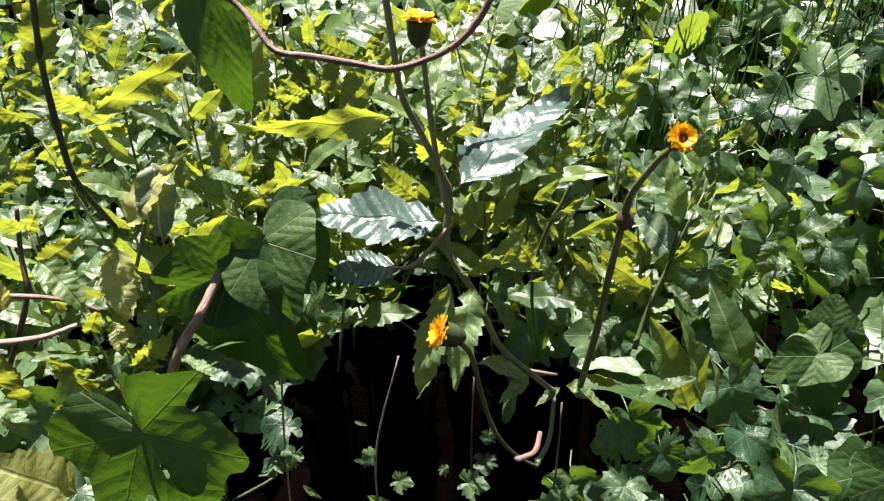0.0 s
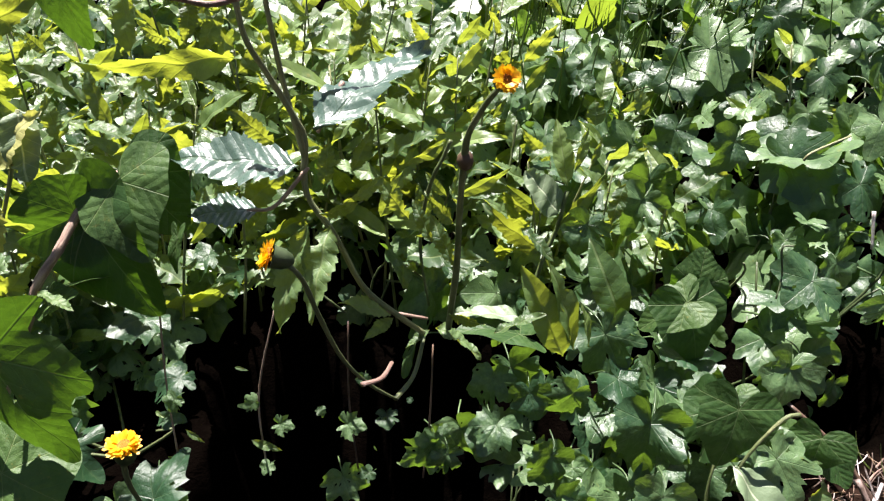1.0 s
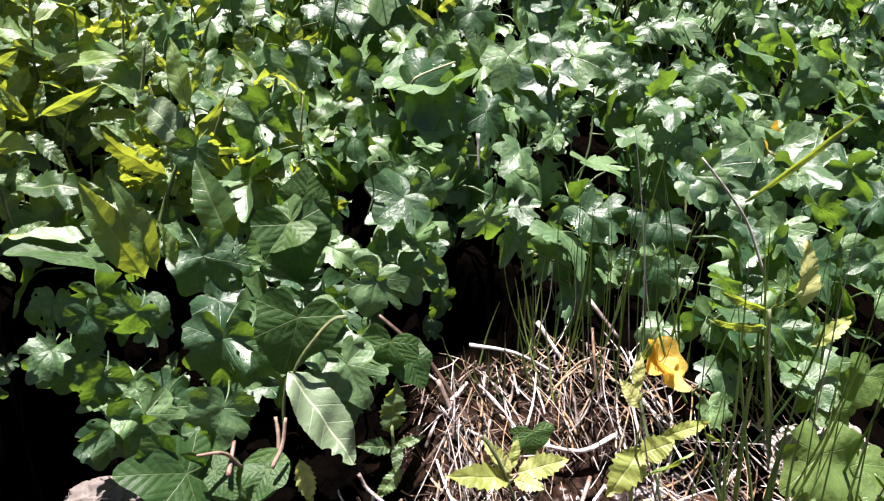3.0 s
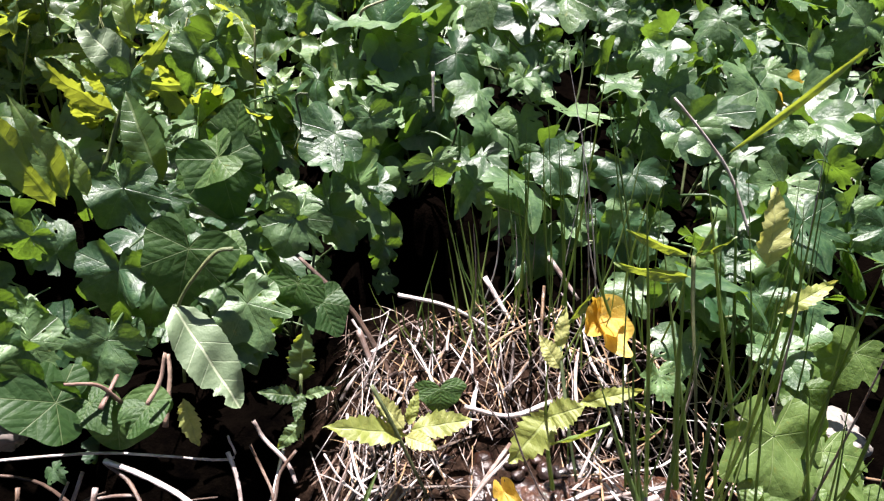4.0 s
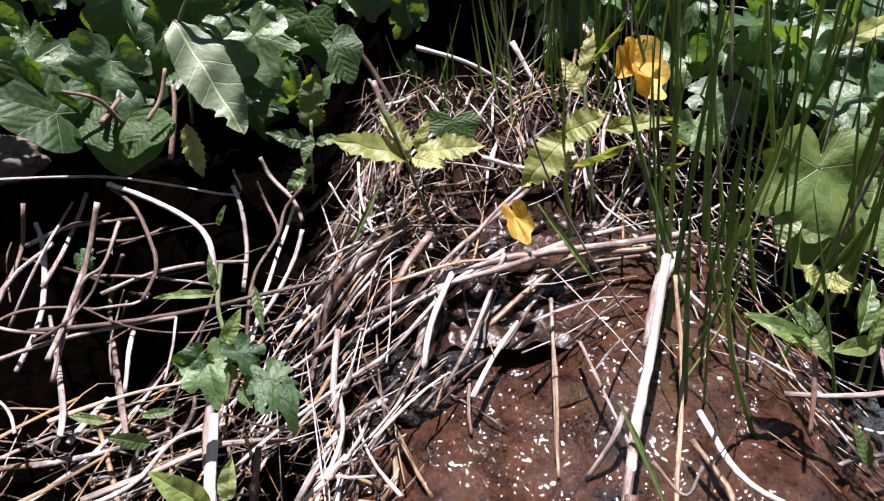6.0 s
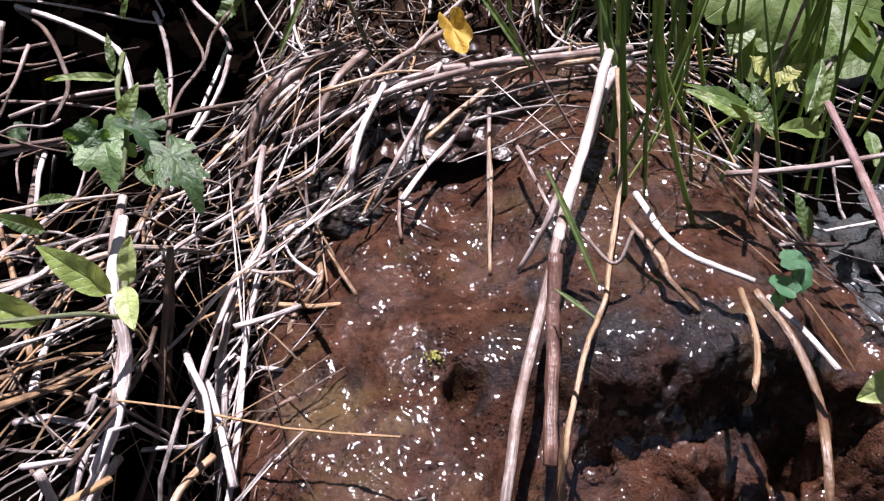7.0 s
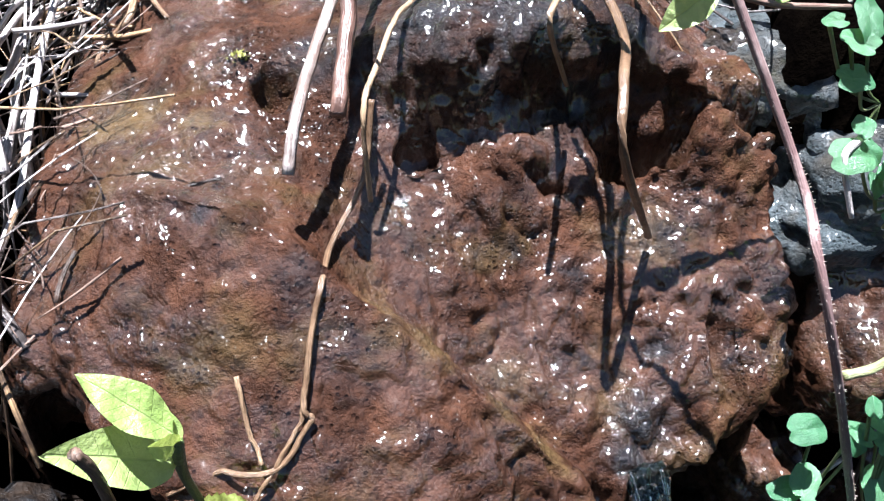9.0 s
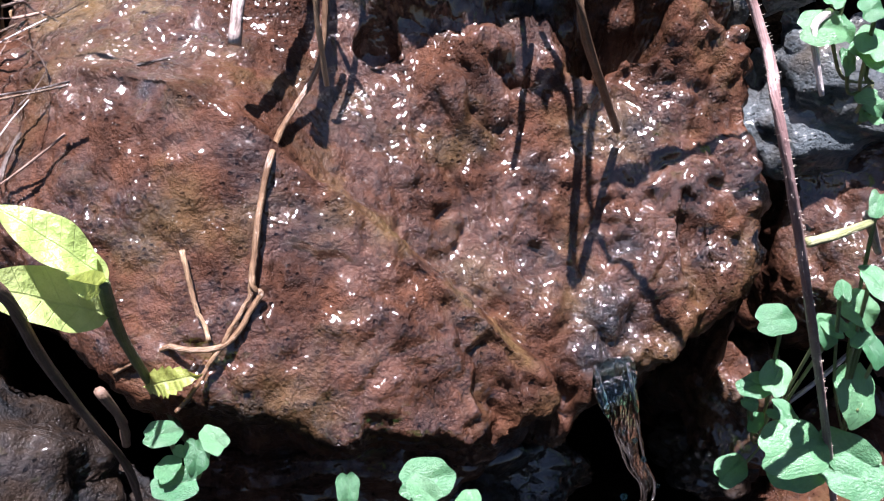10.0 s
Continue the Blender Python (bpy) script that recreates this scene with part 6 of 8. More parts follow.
leaf(p, DEAD_LEAVES[1], (0.939, 0.670, 0.291), (0.969, 0.660, 0.259), CAM, 0.84)
p = thing("fallen_leaf", (0.569, 0.260, 0.085), "small curled orange leaf on the wet mud", "leaf")
leaf(p, DEAD_LEAVES[0], (0.561, 0.265, 0.101), (0.570, 0.250, 0.084), CAM, 0.49)
p = thing("leafy_sprout", (0.684, 0.250, 0.153), "slender stalk with narrow yellow-green leaves in the grass", "plant", "sprouts")
stalk(p, [(0.663, 0.280, 0.282), (0.667, 0.270, 0.247), (0.673, 0.255, 0.203), (0.684, 0.250, 0.153)], 0.0015, STEM_GREEN, "stem", 0.7, 0)
leaf(p, LANCE_LEAVES[0], (0.661, 0.280, 0.282), (0.616, 0.275, 0.297), BACK, 0.65)
leaf(p, LANCE_LEAVES[1], (0.663, 0.280, 0.282), (0.692, 0.280, 0.291), BACK, 0.6)
leaf(p, LANCE_LEAVES[2], (0.663, 0.280, 0.280), (0.682, 0.285, 0.309), BACK, 0.7)
leaf(p, LANCE_LEAVES[3], (0.665, 0.280, 0.267), (0.612, 0.270, 0.276), BACK, 0.75)
leaf(p, YELLOW_LEAVES[2], (0.766, 0.350, 0.235), (0.766, 0.360, 0.295), CAM, 1.2)
leaf(p, YELLOW_LEAVES[0], (0.779, 0.340, 0.200), (0.830, 0.350, 0.227), CAM, 0.8)
# large leaves on the right-hand bank
p = thing("creeper", (0.769, 0.220, 0.090), "broad lobed creeper leaves hanging beside the grass", "creeper", "creeper on the bank")
leaf(p, LIME_LEAVES[0], (0.755, 0.270, 0.142), (0.744, 0.230, 0.093), CAM, 0.8)
leaf(p, LIME_LEAVES[2], (0.799, 0.270, 0.126), (0.776, 0.230, 0.104), CAM, 0.96)
leaf(p, LIME_LEAVES[1], (0.807, 0.320, 0.143), (0.828, 0.300, 0.123), CAM, 0.96)
leaf(p, LIME_LEAVES[0], (0.765, 0.260, 0.117), (0.747, 0.240, 0.108), CAM, 1.04)
leaf(p, LIME_LEAVES[2], (0.809, 0.270, 0.119), (0.814, 0.250, 0.109), CAM, 0.96)
leaf(p, LIME_LEAVES[1], (0.793, 0.280, 0.131), (0.779, 0.270, 0.118), CAM, 0.96)
leaf(p, LIME_LEAVES[0], (0.823, 0.250, 0.106), (0.796, 0.230, 0.099), CAM, 0.96)
leaf(p, LIME_LEAVES[2], (0.859, 0.340, 0.163), (0.839, 0.320, 0.133), CAM, 0.96)
leaf(p, LIME_LEAVES[1], (0.828, 0.360, 0.149), (0.804, 0.340, 0.128), CAM, 0.96)
leaf(p, IVY_LEAVES[0], (0.709, 0.500, 0.214), (0.706, 0.490, 0.189), CAM, 0.96)
leaf(p, IVY_LEAVES[2], (0.858, 0.600, 0.184), (0.867, 0.580, 0.146), CAM, 0.96)
leaf(p, IVY_LEAVES[4], (0.933, 0.550, 0.258), (0.939, 0.530, 0.223), CAM, 1.04)
leaf(p, IVY_LEAVES[6], (0.910, 0.600, 0.264), (0.891, 0.580, 0.232), CAM, 0.96)
leaf(p, IVY_LEAVES[8], (0.703, 0.350, 0.133), (0.704, 0.330, 0.115), CAM, 1.04)
leaf(p, LANCE_LEAVES[1], (0.723, 0.140, 0.111), (0.736, 0.160, 0.135), CAM, 1.1)
leaf(p, LANCE_LEAVES[2], (0.694, 0.130, 0.111), (0.664, 0.140, 0.126), CAM, 1.0)
leaf(p, LANCE_LEAVES[3], (0.704, 0.130, 0.105), (0.696, 0.150, 0.125), CAM, 1.0)
leaf(p, LANCE_LEAVES[4], (0.705, 0.130, 0.108), (0.754, 0.150, 0.101), CAM, 0.7)
leaf(p, YELLOW_LEAVES[1], (0.736, 0.200, 0.107), (0.749, 0.190, 0.102), CAM, 2.0)
leaf(p, LANCE_LEAVES[1], (0.708, 0.080, 0.080), (0.701, 0.090, 0.099), CAM, 1.1)
p = thing("leafy_sprout", (0.684, 0.100, 0.095), "green sprout with rolled lance-shaped leaves beside the grass", "plant", "sprouts")
stalk(p, [(0.693, 0.130, 0.116), (0.692, 0.115, 0.098), (0.689, 0.100, 0.080)], 0.0016, STEM_RED, "stem", 0.7, 0)
leaf(p, LANCE_LEAVES[0], (0.690, 0.130, 0.117), (0.656, 0.130, 0.132), FRONT, 0.75)
leaf(p, LANCE_LEAVES[1], (0.690, 0.130, 0.119), (0.680, 0.140, 0.131), CAM, 0.9)
leaf(p, LANCE_LEAVES[2], (0.683, 0.130, 0.119), (0.698, 0.115, 0.115), FRONT, 0.8)
leaf(p, LANCE_LEAVES[3], (0.714, 0.120, 0.116), (0.720, 0.130, 0.143), CAM, 0.85)
leaf(p, YELLOW_LEAVES[1], (0.713, 0.190, 0.120), (0.728, 0.180, 0.109), UP, 1.8)
leaf(p, YELLOW_LEAVES[2], (0.729, 0.180, 0.109), (0.737, 0.180, 0.122), UP, 1.8)
leaf(p, LANCE_LEAVES[1], (0.774, 0.240, 0.123), (0.785, 0.220, 0.114), UP, 2.0)
leaf(p, LANCE_LEAVES[2], (0.742, 0.260, 0.118), (0.728, 0.240, 0.104), UP, 2.0)
leaf(p, LANCE_LEAVES[3], (0.758, 0.140, 0.104), (0.756, 0.120, 0.097), UP, 1.6)
leaf(p, LANCE_LEAVES[4], (0.765, 0.250, 0.112), (0.777, 0.260, 0.129), CAM, 2.0)
leaf(p, LANCE_LEAVES[0], (0.809, 0.260, 0.124), (0.827, 0.250, 0.110), UP, 2.0)
# sprigs on the straw bank
p = thing("leafy_sprout", (0.406, 0.100, 0.061), "sprig with dark lobed leaves on the straw bank", "plant", "sprouts")
leaf(p, IVY_LEAVES[1], (0.395, 0.130, 0.091), (0.403, 0.110, 0.082), (0, -0.6, 0.8), 0.88)
leaf(p, IVY_LEAVES[3], (0.427, 0.120, 0.091), (0.441, 0.100, 0.086), UP, 0.72)
leaf(p, IVY_LEAVES[5], (0.411, 0.130, 0.098), (0.426, 0.120, 0.093), UP, 0.72)
leaf(p, IVY_LEAVES[7], (0.390, 0.130, 0.094), (0.380, 0.120, 0.087), (0, -0.9, 0.2), 0.8)
leaf(p, LANCE_LEAVES[0], (0.411, 0.120, 0.086), (0.419, 0.110, 0.082), CAM, 2.0)
leaf(p, LANCE_LEAVES[2], (0.401, 0.135, 0.095), (0.409, 0.140, 0.115), CAM, 1.2)
leaf(p, LANCE_LEAVES[4], (0.392, 0.170, 0.103), (0.363, 0.160, 0.110), CAM, 0.6)
leaf(p, LANCE_LEAVES[1], (0.390, 0.170, 0.106), (0.387, 0.180, 0.123), CAM, 0.8)
leaf(p, LANCE_LEAVES[3], (0.381, 0.220, 0.114), (0.386, 0.220, 0.128), CAM, 1.2)
leaf(p, LANCE_LEAVES[0], (0.411, 0.170, 0.110), (0.418, 0.150, 0.096), CAM, 0.8)
stalk(p, [(0.389, 0.190, 0.108), (0.394, 0.160, 0.102), (0.406, 0.130, 0.098), (0.407, 0.110, 0.083)], 0.0014, STEM_GREEN, "stem", 0.7, 0)
p = thing("leafy_sprout", (0.409, 0.070, 0.041), "sprig with yellow-green oval leaves on the straw bank", "plant", "sprouts")
leaf(p, FRESH_LEAVES[0], (0.401, 0.085, 0.040), (0.380, 0.080, 0.069), CAM, 0.9)
leaf(p, FRESH_LEAVES[1], (0.374, 0.075, 0.032), (0.345, 0.060, 0.063), CAM, 0.65)
leaf(p, FRESH_LEAVES[0], (0.409, 0.085, 0.045), (0.411, 0.090, 0.067), CAM, 1.0)
leaf(p, FRESH_LEAVES[1], (0.410, 0.080, 0.049), (0.417, 0.060, 0.044), CAM, 1.0)
leaf(p, LANCE_LEAVES[0], (0.368, 0.110, 0.055), (0.354, 0.100, 0.071), CAM, 1.3)
leaf(p, LANCE_LEAVES[4], (0.361, 0.120, 0.064), (0.378, 0.120, 0.069), CAM, 1.0)
leaf(p, LANCE_LEAVES[1], (0.344, 0.120, 0.059), (0.325, 0.120, 0.064), CAM, 0.9)
stalk(p, [(0.408, 0.085, 0.047), (0.409, 0.070, 0.041), (0.399, 0.060, 0.051), (0.361, 0.050, 0.054)], 0.0016, STEM_DARK, "stem", 0.7, 0)
# cress along the water
p = thing("cress", (0.670, 0.030, 0.093), "round-leaved green cress in the wet crevice", "cress", "cress")
leaf(p, CRESS_LEAVES[0], (0.6645, 0.0300, 0.1080), (0.6711, 0.0300, 0.1090), (0.20, -0.45, 0.9), 0.62)
stalk(p, [(0.668, 0.030, 0.106), (0.669, 0.030, 0.093), (0.670, 0.030, 0.093)], 0.0008, STEM_GREEN)
leaf(p, CRESS_LEAVES[1], (0.6646, 0.0251, 0.0992), (0.6597, 0.0291, 0.1010), (-0.20, -0.45, 0.9), 0.62)
stalk(p, [(0.662, 0.027, 0.098), (0.666, 0.028, 0.089), (0.670, 0.030, 0.093)], 0.0008, STEM_GREEN)
leaf(p, CRESS_LEAVES[2], (0.6705, 0.0301, 0.1039), (0.6711, 0.0235, 0.0998), (0.19, -0.45, 0.9), 0.62)
stalk(p, [(0.671, 0.027, 0.100), (0.670, 0.028, 0.090), (0.670, 0.030, 0.093)], 0.0008, STEM_GREEN)
leaf(p, CRESS_LEAVES[0], (0.6628, 0.0246, 0.0933), (0.6654, 0.0276, 0.0950), (-0.18, -0.45, 0.9), 0.62)
stalk(p, [(0.664, 0.026, 0.092), (0.667, 0.028, 0.086), (0.670, 0.030, 0.093)], 0.0008, STEM_GREEN)
p = thing("leafy_sprout", (0.724, 0.000, 0.081), "light green sprig with curled oval leaves above the dark rock", "plant", "sprouts")
stalk(p, [(0.707, 0.000, 0.084), (0.729, 0.000, 0.079), (0.761, 0.005, 0.076)], 0.0016, STEM_RED, "stem", 0.7, 0)
leaf(p, FRESH_LEAVES[0], (0.706, 0.000, 0.085), (0.688, -0.004, 0.072), (0.4, -0.55, 0.8), 1.3)
leaf(p, FRESH_LEAVES[1], (0.705, 0.000, 0.086), (0.691, 0.003, 0.101), (-0.2, -0.55, 0.8), 1.3)
leaf(p, FRESH_LEAVES[0], (0.723, 0.000, 0.084), (0.725, 0.004, 0.102), (-0.1, -0.55, 0.8), 1.1)
leaf(p, FRESH_LEAVES[1], (0.705, 0.000, 0.088), (0.719, 0.000, 0.087), (0.4, -0.55, 0.8), 0.9)
leaf(p, FRESH_LEAVES[0], (0.728, 0.000, 0.080), (0.735, 0.000, 0.085), (-0.3, -0.55, 0.8), 1.3)
leaf(p, FRESH_LEAVES[1], (0.706, 0.000, 0.087), (0.694, 0.000, 0.095), (0.0, -0.55, 0.8), 1.2)
p = thing("cress", (0.786, -0.088, -0.140), "round-leaved green cress in the wet crevice", "cress", "cress")
leaf(p, CRESS_LEAVES[0], (0.7491, -0.0880, -0.0470), (0.7594, -0.0880, -0.0454), (0.20, -0.45, 0.9), 0.62)
stalk(p, [(0.754, -0.088, -0.048), (0.770, -0.088, -0.101), (0.786, -0.088, -0.140)], 0.0008, STEM_GREEN)
leaf(p, CRESS_LEAVES[1], (0.7754, -0.0901, -0.0513), (0.7701, -0.0857, -0.0493), (-0.20, -0.45, 0.9), 0.62)
stalk(p, [(0.773, -0.088, -0.052), (0.779, -0.088, -0.103), (0.786, -0.088, -0.140)], 0.0008, STEM_GREEN)
leaf(p, CRESS_LEAVES[2], (0.7727, -0.0900, -0.0522), (0.7734, -0.0964, -0.0563), (0.19, -0.45, 0.9), 0.62)
stalk(p, [(0.773, -0.093, -0.056), (0.779, -0.090, -0.105), (0.786, -0.088, -0.140)], 0.0008, STEM_GREEN)
leaf(p, CRESS_LEAVES[0], (0.7579, -0.0964, -0.0746), (0.7640, -0.0892, -0.0707), (-0.18, -0.45, 0.9), 0.62)
stalk(p, [(0.761, -0.093, -0.075), (0.773, -0.090, -0.114), (0.786, -0.088, -0.140)], 0.0008, STEM_GREEN)
leaf(p, CRESS_LEAVES[1], (0.7532, -0.0953, -0.0785), (0.7444, -0.0967, -0.0780), (0.17, -0.45, 0.9), 0.62)
stalk(p, [(0.749, -0.096, -0.080), (0.767, -0.092, -0.117), (0.786, -0.088, -0.140)], 0.0008, STEM_GREEN)
leaf(p, CRESS_LEAVES[2], (0.7522, -0.0968, -0.0881), (0.7568, -0.0994, -0.0898), (-0.15, -0.45, 0.9), 0.62)
stalk(p, [(0.754, -0.098, -0.091), (0.770, -0.093, -0.122), (0.786, -0.088, -0.140)], 0.0008, STEM_GREEN)
leaf(p, CRESS_LEAVES[0], (0.7726, -0.0998, -0.0978), (0.7702, -0.0917, -0.0951), (0.13, -0.45, 0.9), 0.62)
stalk(p, [(0.772, -0.096, -0.099), (0.779, -0.092, -0.126), (0.786, -0.088, -0.140)], 0.0008, STEM_GREEN)
leaf(p, CRESS_LEAVES[1], (0.7626, -0.0956, -0.1047), (0.7596, -0.1007, -0.1063), (-0.11, -0.45, 0.9), 0.62)
stalk(p, [(0.761, -0.098, -0.107), (0.773, -0.093, -0.130), (0.786, -0.088, -0.140)], 0.0008, STEM_GREEN)
leaf(p, CRESS_LEAVES[2], (0.7570, -0.1047, -0.1326), (0.7676, -0.1011, -0.1301), (0.08, -0.45, 0.9), 0.62)
stalk(p, [(0.762, -0.103, -0.133), (0.774, -0.096, -0.143), (0.786, -0.088, -0.140)], 0.0008, STEM_GREEN)
leaf(p, CRESS_LEAVES[0], (0.7665, -0.0986, -0.0967), (0.7633, -0.0974, -0.0966), (-0.06, -0.45, 0.9), 0.62)
stalk(p, [(0.765, -0.098, -0.099), (0.775, -0.093, -0.126), (0.786, -0.088, -0.140)], 0.0008, STEM_GREEN)
p = thing("cress", (0.824, -0.092, -0.139), "round-leaved cress with large pale leaves", "cress", "cress")
leaf(p, CRESS_LEAVES[0], (0.7676, -0.1120, -0.1023), (0.7872, -0.1120, -0.0993), (0.20, -0.45, 0.9), 0.62)
stalk(p, [(0.777, -0.112, -0.103), (0.800, -0.102, -0.128), (0.824, -0.092, -0.139)], 0.0008, STEM_GREEN)
leaf(p, CRESS_LEAVES[1], (0.8040, -0.1114, -0.1154), (0.7927, -0.1021, -0.1113), (-0.20, -0.45, 0.9), 0.62)
stalk(p, [(0.799, -0.107, -0.115), (0.811, -0.100, -0.134), (0.824, -0.092, -0.139)], 0.0008, STEM_GREEN)
leaf(p, CRESS_LEAVES[2], (0.7997, -0.0954, -0.0873), (0.8011, -0.1094, -0.0960), (0.19, -0.45, 0.9), 0.62)
stalk(p, [(0.800, -0.102, -0.093), (0.812, -0.097, -0.123), (0.824, -0.092, -0.139)], 0.0008, STEM_GREEN)
leaf(p, CRESS_LEAVES[0], (0.8050, -0.1160, -0.1275), (0.8123, -0.1075, -0.1229), (-0.18, -0.45, 0.9), 0.62)
stalk(p, [(0.808, -0.112, -0.127), (0.816, -0.102, -0.140), (0.824, -0.092, -0.139)], 0.0008, STEM_GREEN)
leaf(p, CRESS_LEAVES[1], (0.7846, -0.1109, -0.1247), (0.7697, -0.1133, -0.1238), (0.17, -0.45, 0.9), 0.62)
stalk(p, [(0.778, -0.112, -0.126), (0.801, -0.102, -0.140), (0.824, -0.092, -0.139)], 0.0008, STEM_GREEN)
leaf(p, CRESS_LEAVES[2], (0.7789, -0.0896, -0.0402), (0.7878, -0.0947, -0.0435), (-0.15, -0.45, 0.9), 0.62)
stalk(p, [(0.783, -0.092, -0.044), (0.803, -0.092, -0.098), (0.824, -0.092, -0.139)], 0.0008, STEM_GREEN)
leaf(p, CRESS_LEAVES[0], (0.7746, -0.0963, -0.0217), (0.7719, -0.0872, -0.0186), (0.13, -0.45, 0.9), 0.62)
stalk(p, [(0.773, -0.092, -0.022), (0.798, -0.092, -0.088), (0.824, -0.092, -0.139)], 0.0008, STEM_GREEN)
leaf(p, CRESS_LEAVES[1], (0.7700, -0.0796, 0.0023), (0.7670, -0.0847, 0.0007), (-0.11, -0.45, 0.9), 0.62)
stalk(p, [(0.769, -0.082, -0.000), (0.796, -0.087, -0.077), (0.824, -0.092, -0.139)], 0.0008, STEM_GREEN)
leaf(p, CRESS_LEAVES[2], (0.7838, -0.0932, -0.0528), (0.7917, -0.0906, -0.0509), (0.08, -0.45, 0.9), 0.62)
stalk(p, [(0.788, -0.092, -0.054), (0.806, -0.092, -0.103), (0.824, -0.092, -0.139)], 0.0008, STEM_GREEN)
leaf(p, CRESS_LEAVES[0], (0.8055, -0.1198, -0.1189), (0.7895, -0.1139, -0.1185), (-0.06, -0.45, 0.9), 0.62)
stalk(p, [(0.798, -0.117, -0.121), (0.811, -0.104, -0.137), (0.824, -0.092, -0.139)], 0.0008, STEM_GREEN)
leaf(p, CRESS_LEAVES[1], (0.8012, -0.0885, -0.0693), (0.8050, -0.0959, -0.0731), (0.03, -0.45, 0.9), 0.62)
stalk(p, [(0.803, -0.092, -0.073), (0.813, -0.092, -0.113), (0.824, -0.092, -0.139)], 0.0008, STEM_GREEN)
leaf(p, CRESS_LEAVES[2], (0.7637, -0.0940, -0.0264), (0.7651, -0.0898, -0.0237), (-0.00, -0.45, 0.9), 0.62)
stalk(p, [(0.764, -0.092, -0.027), (0.794, -0.092, -0.090), (0.824, -0.092, -0.139)], 0.0008, STEM_GREEN)
p = thing("cress", (0.787, -0.035, 0.019), "round-leaved green cress in the wet crevice", "cress", "cress")
leaf(p, CRESS_LEAVES[0], (0.7544, -0.0350, 0.0406), (0.7659, -0.0350, 0.0423), (0.20, -0.45, 0.9), 0.62)
stalk(p, [(0.760, -0.035, 0.039), (0.773, -0.035, 0.022), (0.787, -0.035, 0.019)], 0.0008, STEM_GREEN)
leaf(p, CRESS_LEAVES[1], (0.7782, -0.0410, 0.0324), (0.7704, -0.0346, 0.0352), (-0.20, -0.45, 0.9), 0.62)
stalk(p, [(0.775, -0.038, 0.032), (0.781, -0.037, 0.018), (0.787, -0.035, 0.019)], 0.0008, STEM_GREEN)
leaf(p, CRESS_LEAVES[2], (0.7698, -0.0366, 0.0305), (0.7703, -0.0417, 0.0274), (0.19, -0.45, 0.9), 0.62)
stalk(p, [(0.770, -0.039, 0.027), (0.778, -0.037, 0.016), (0.787, -0.035, 0.019)], 0.0008, STEM_GREEN)
leaf(p, CRESS_LEAVES[0], (0.7751, -0.0386, 0.0364), (0.7816, -0.0309, 0.0406), (-0.18, -0.45, 0.9), 0.62)
stalk(p, [(0.778, -0.035, 0.036), (0.783, -0.035, 0.021), (0.787, -0.035, 0.019)], 0.0008, STEM_GREEN)
leaf(p, CRESS_LEAVES[1], (0.7845, -0.0396, 0.0160), (0.7788, -0.0405, 0.0163), (0.17, -0.45, 0.9), 0.62)
stalk(p, [(0.782, -0.040, 0.014), (0.784, -0.038, 0.009), (0.787, -0.035, 0.019)], 0.0008, STEM_GREEN)
leaf(p, CRESS_LEAVES[2], (0.7866, -0.0383, 0.0135), (0.7927, -0.0419, 0.0112), (-0.15, -0.45, 0.9), 0.62)
stalk(p, [(0.789, -0.040, 0.010), (0.788, -0.038, 0.008), (0.787, -0.035, 0.019)], 0.0008, STEM_GREEN)
leaf(p, CRESS_LEAVES[0], (0.7898, -0.0419, 0.0082), (0.7886, -0.0379, 0.0096), (0.13, -0.45, 0.9), 0.62)
stalk(p, [(0.789, -0.040, 0.007), (0.788, -0.038, 0.006), (0.787, -0.035, 0.019)], 0.0008, STEM_GREEN)
leaf(p, CRESS_LEAVES[1], (0.7870, -0.0385, 0.0087), (0.7852, -0.0417, 0.0077), (-0.11, -0.45, 0.9), 0.62)
stalk(p, [(0.786, -0.040, 0.006), (0.787, -0.038, 0.005), (0.787, -0.035, 0.019)], 0.0008, STEM_GREEN)
leaf(p, CRESS_LEAVES[2], (0.7693, -0.0361, 0.0475), (0.7763, -0.0338, 0.0491), (0.08, -0.45, 0.9), 0.62)
stalk(p, [(0.773, -0.035, 0.046), (0.780, -0.035, 0.025), (0.787, -0.035, 0.019)], 0.0008, STEM_GREEN)
p = thing("cress", (0.545, -0.125, -0.047), "small cress rosette at the foot of the boulder", "cress", "cress")
leaf(p, CRESS_LEAVES[0], (0.5425, -0.1250, -0.0280), (0.5486, -0.1250, -0.0271), (0.20, -0.45, 0.9), 0.62)
stalk(p, [(0.545, -0.125, -0.030), (0.545, -0.125, -0.045), (0.545, -0.125, -0.047)], 0.0008, STEM_GREEN)
leaf(p, CRESS_LEAVES[1], (0.5574, -0.1267, -0.0313), (0.5531, -0.1231, -0.0298), (-0.20, -0.45, 0.9), 0.62)
stalk(p, [(0.555, -0.125, -0.033), (0.550, -0.125, -0.047), (0.545, -0.125, -0.047)], 0.0008, STEM_GREEN)
leaf(p, CRESS_LEAVES[2], (0.5513, -0.1265, -0.0362), (0.5519, -0.1319, -0.0396), (0.19, -0.45, 0.9), 0.62)
stalk(p, [(0.552, -0.129, -0.040), (0.549, -0.127, -0.050), (0.545, -0.125, -0.047)], 0.0008, STEM_GREEN)
leaf(p, CRESS_LEAVES[0], (0.5433, -0.1307, -0.0375), (0.5464, -0.1271, -0.0355), (-0.18, -0.45, 0.9), 0.62)
stalk(p, [(0.545, -0.129, -0.039), (0.545, -0.127, -0.050), (0.545, -0.125, -0.047)], 0.0008, STEM_GREEN)
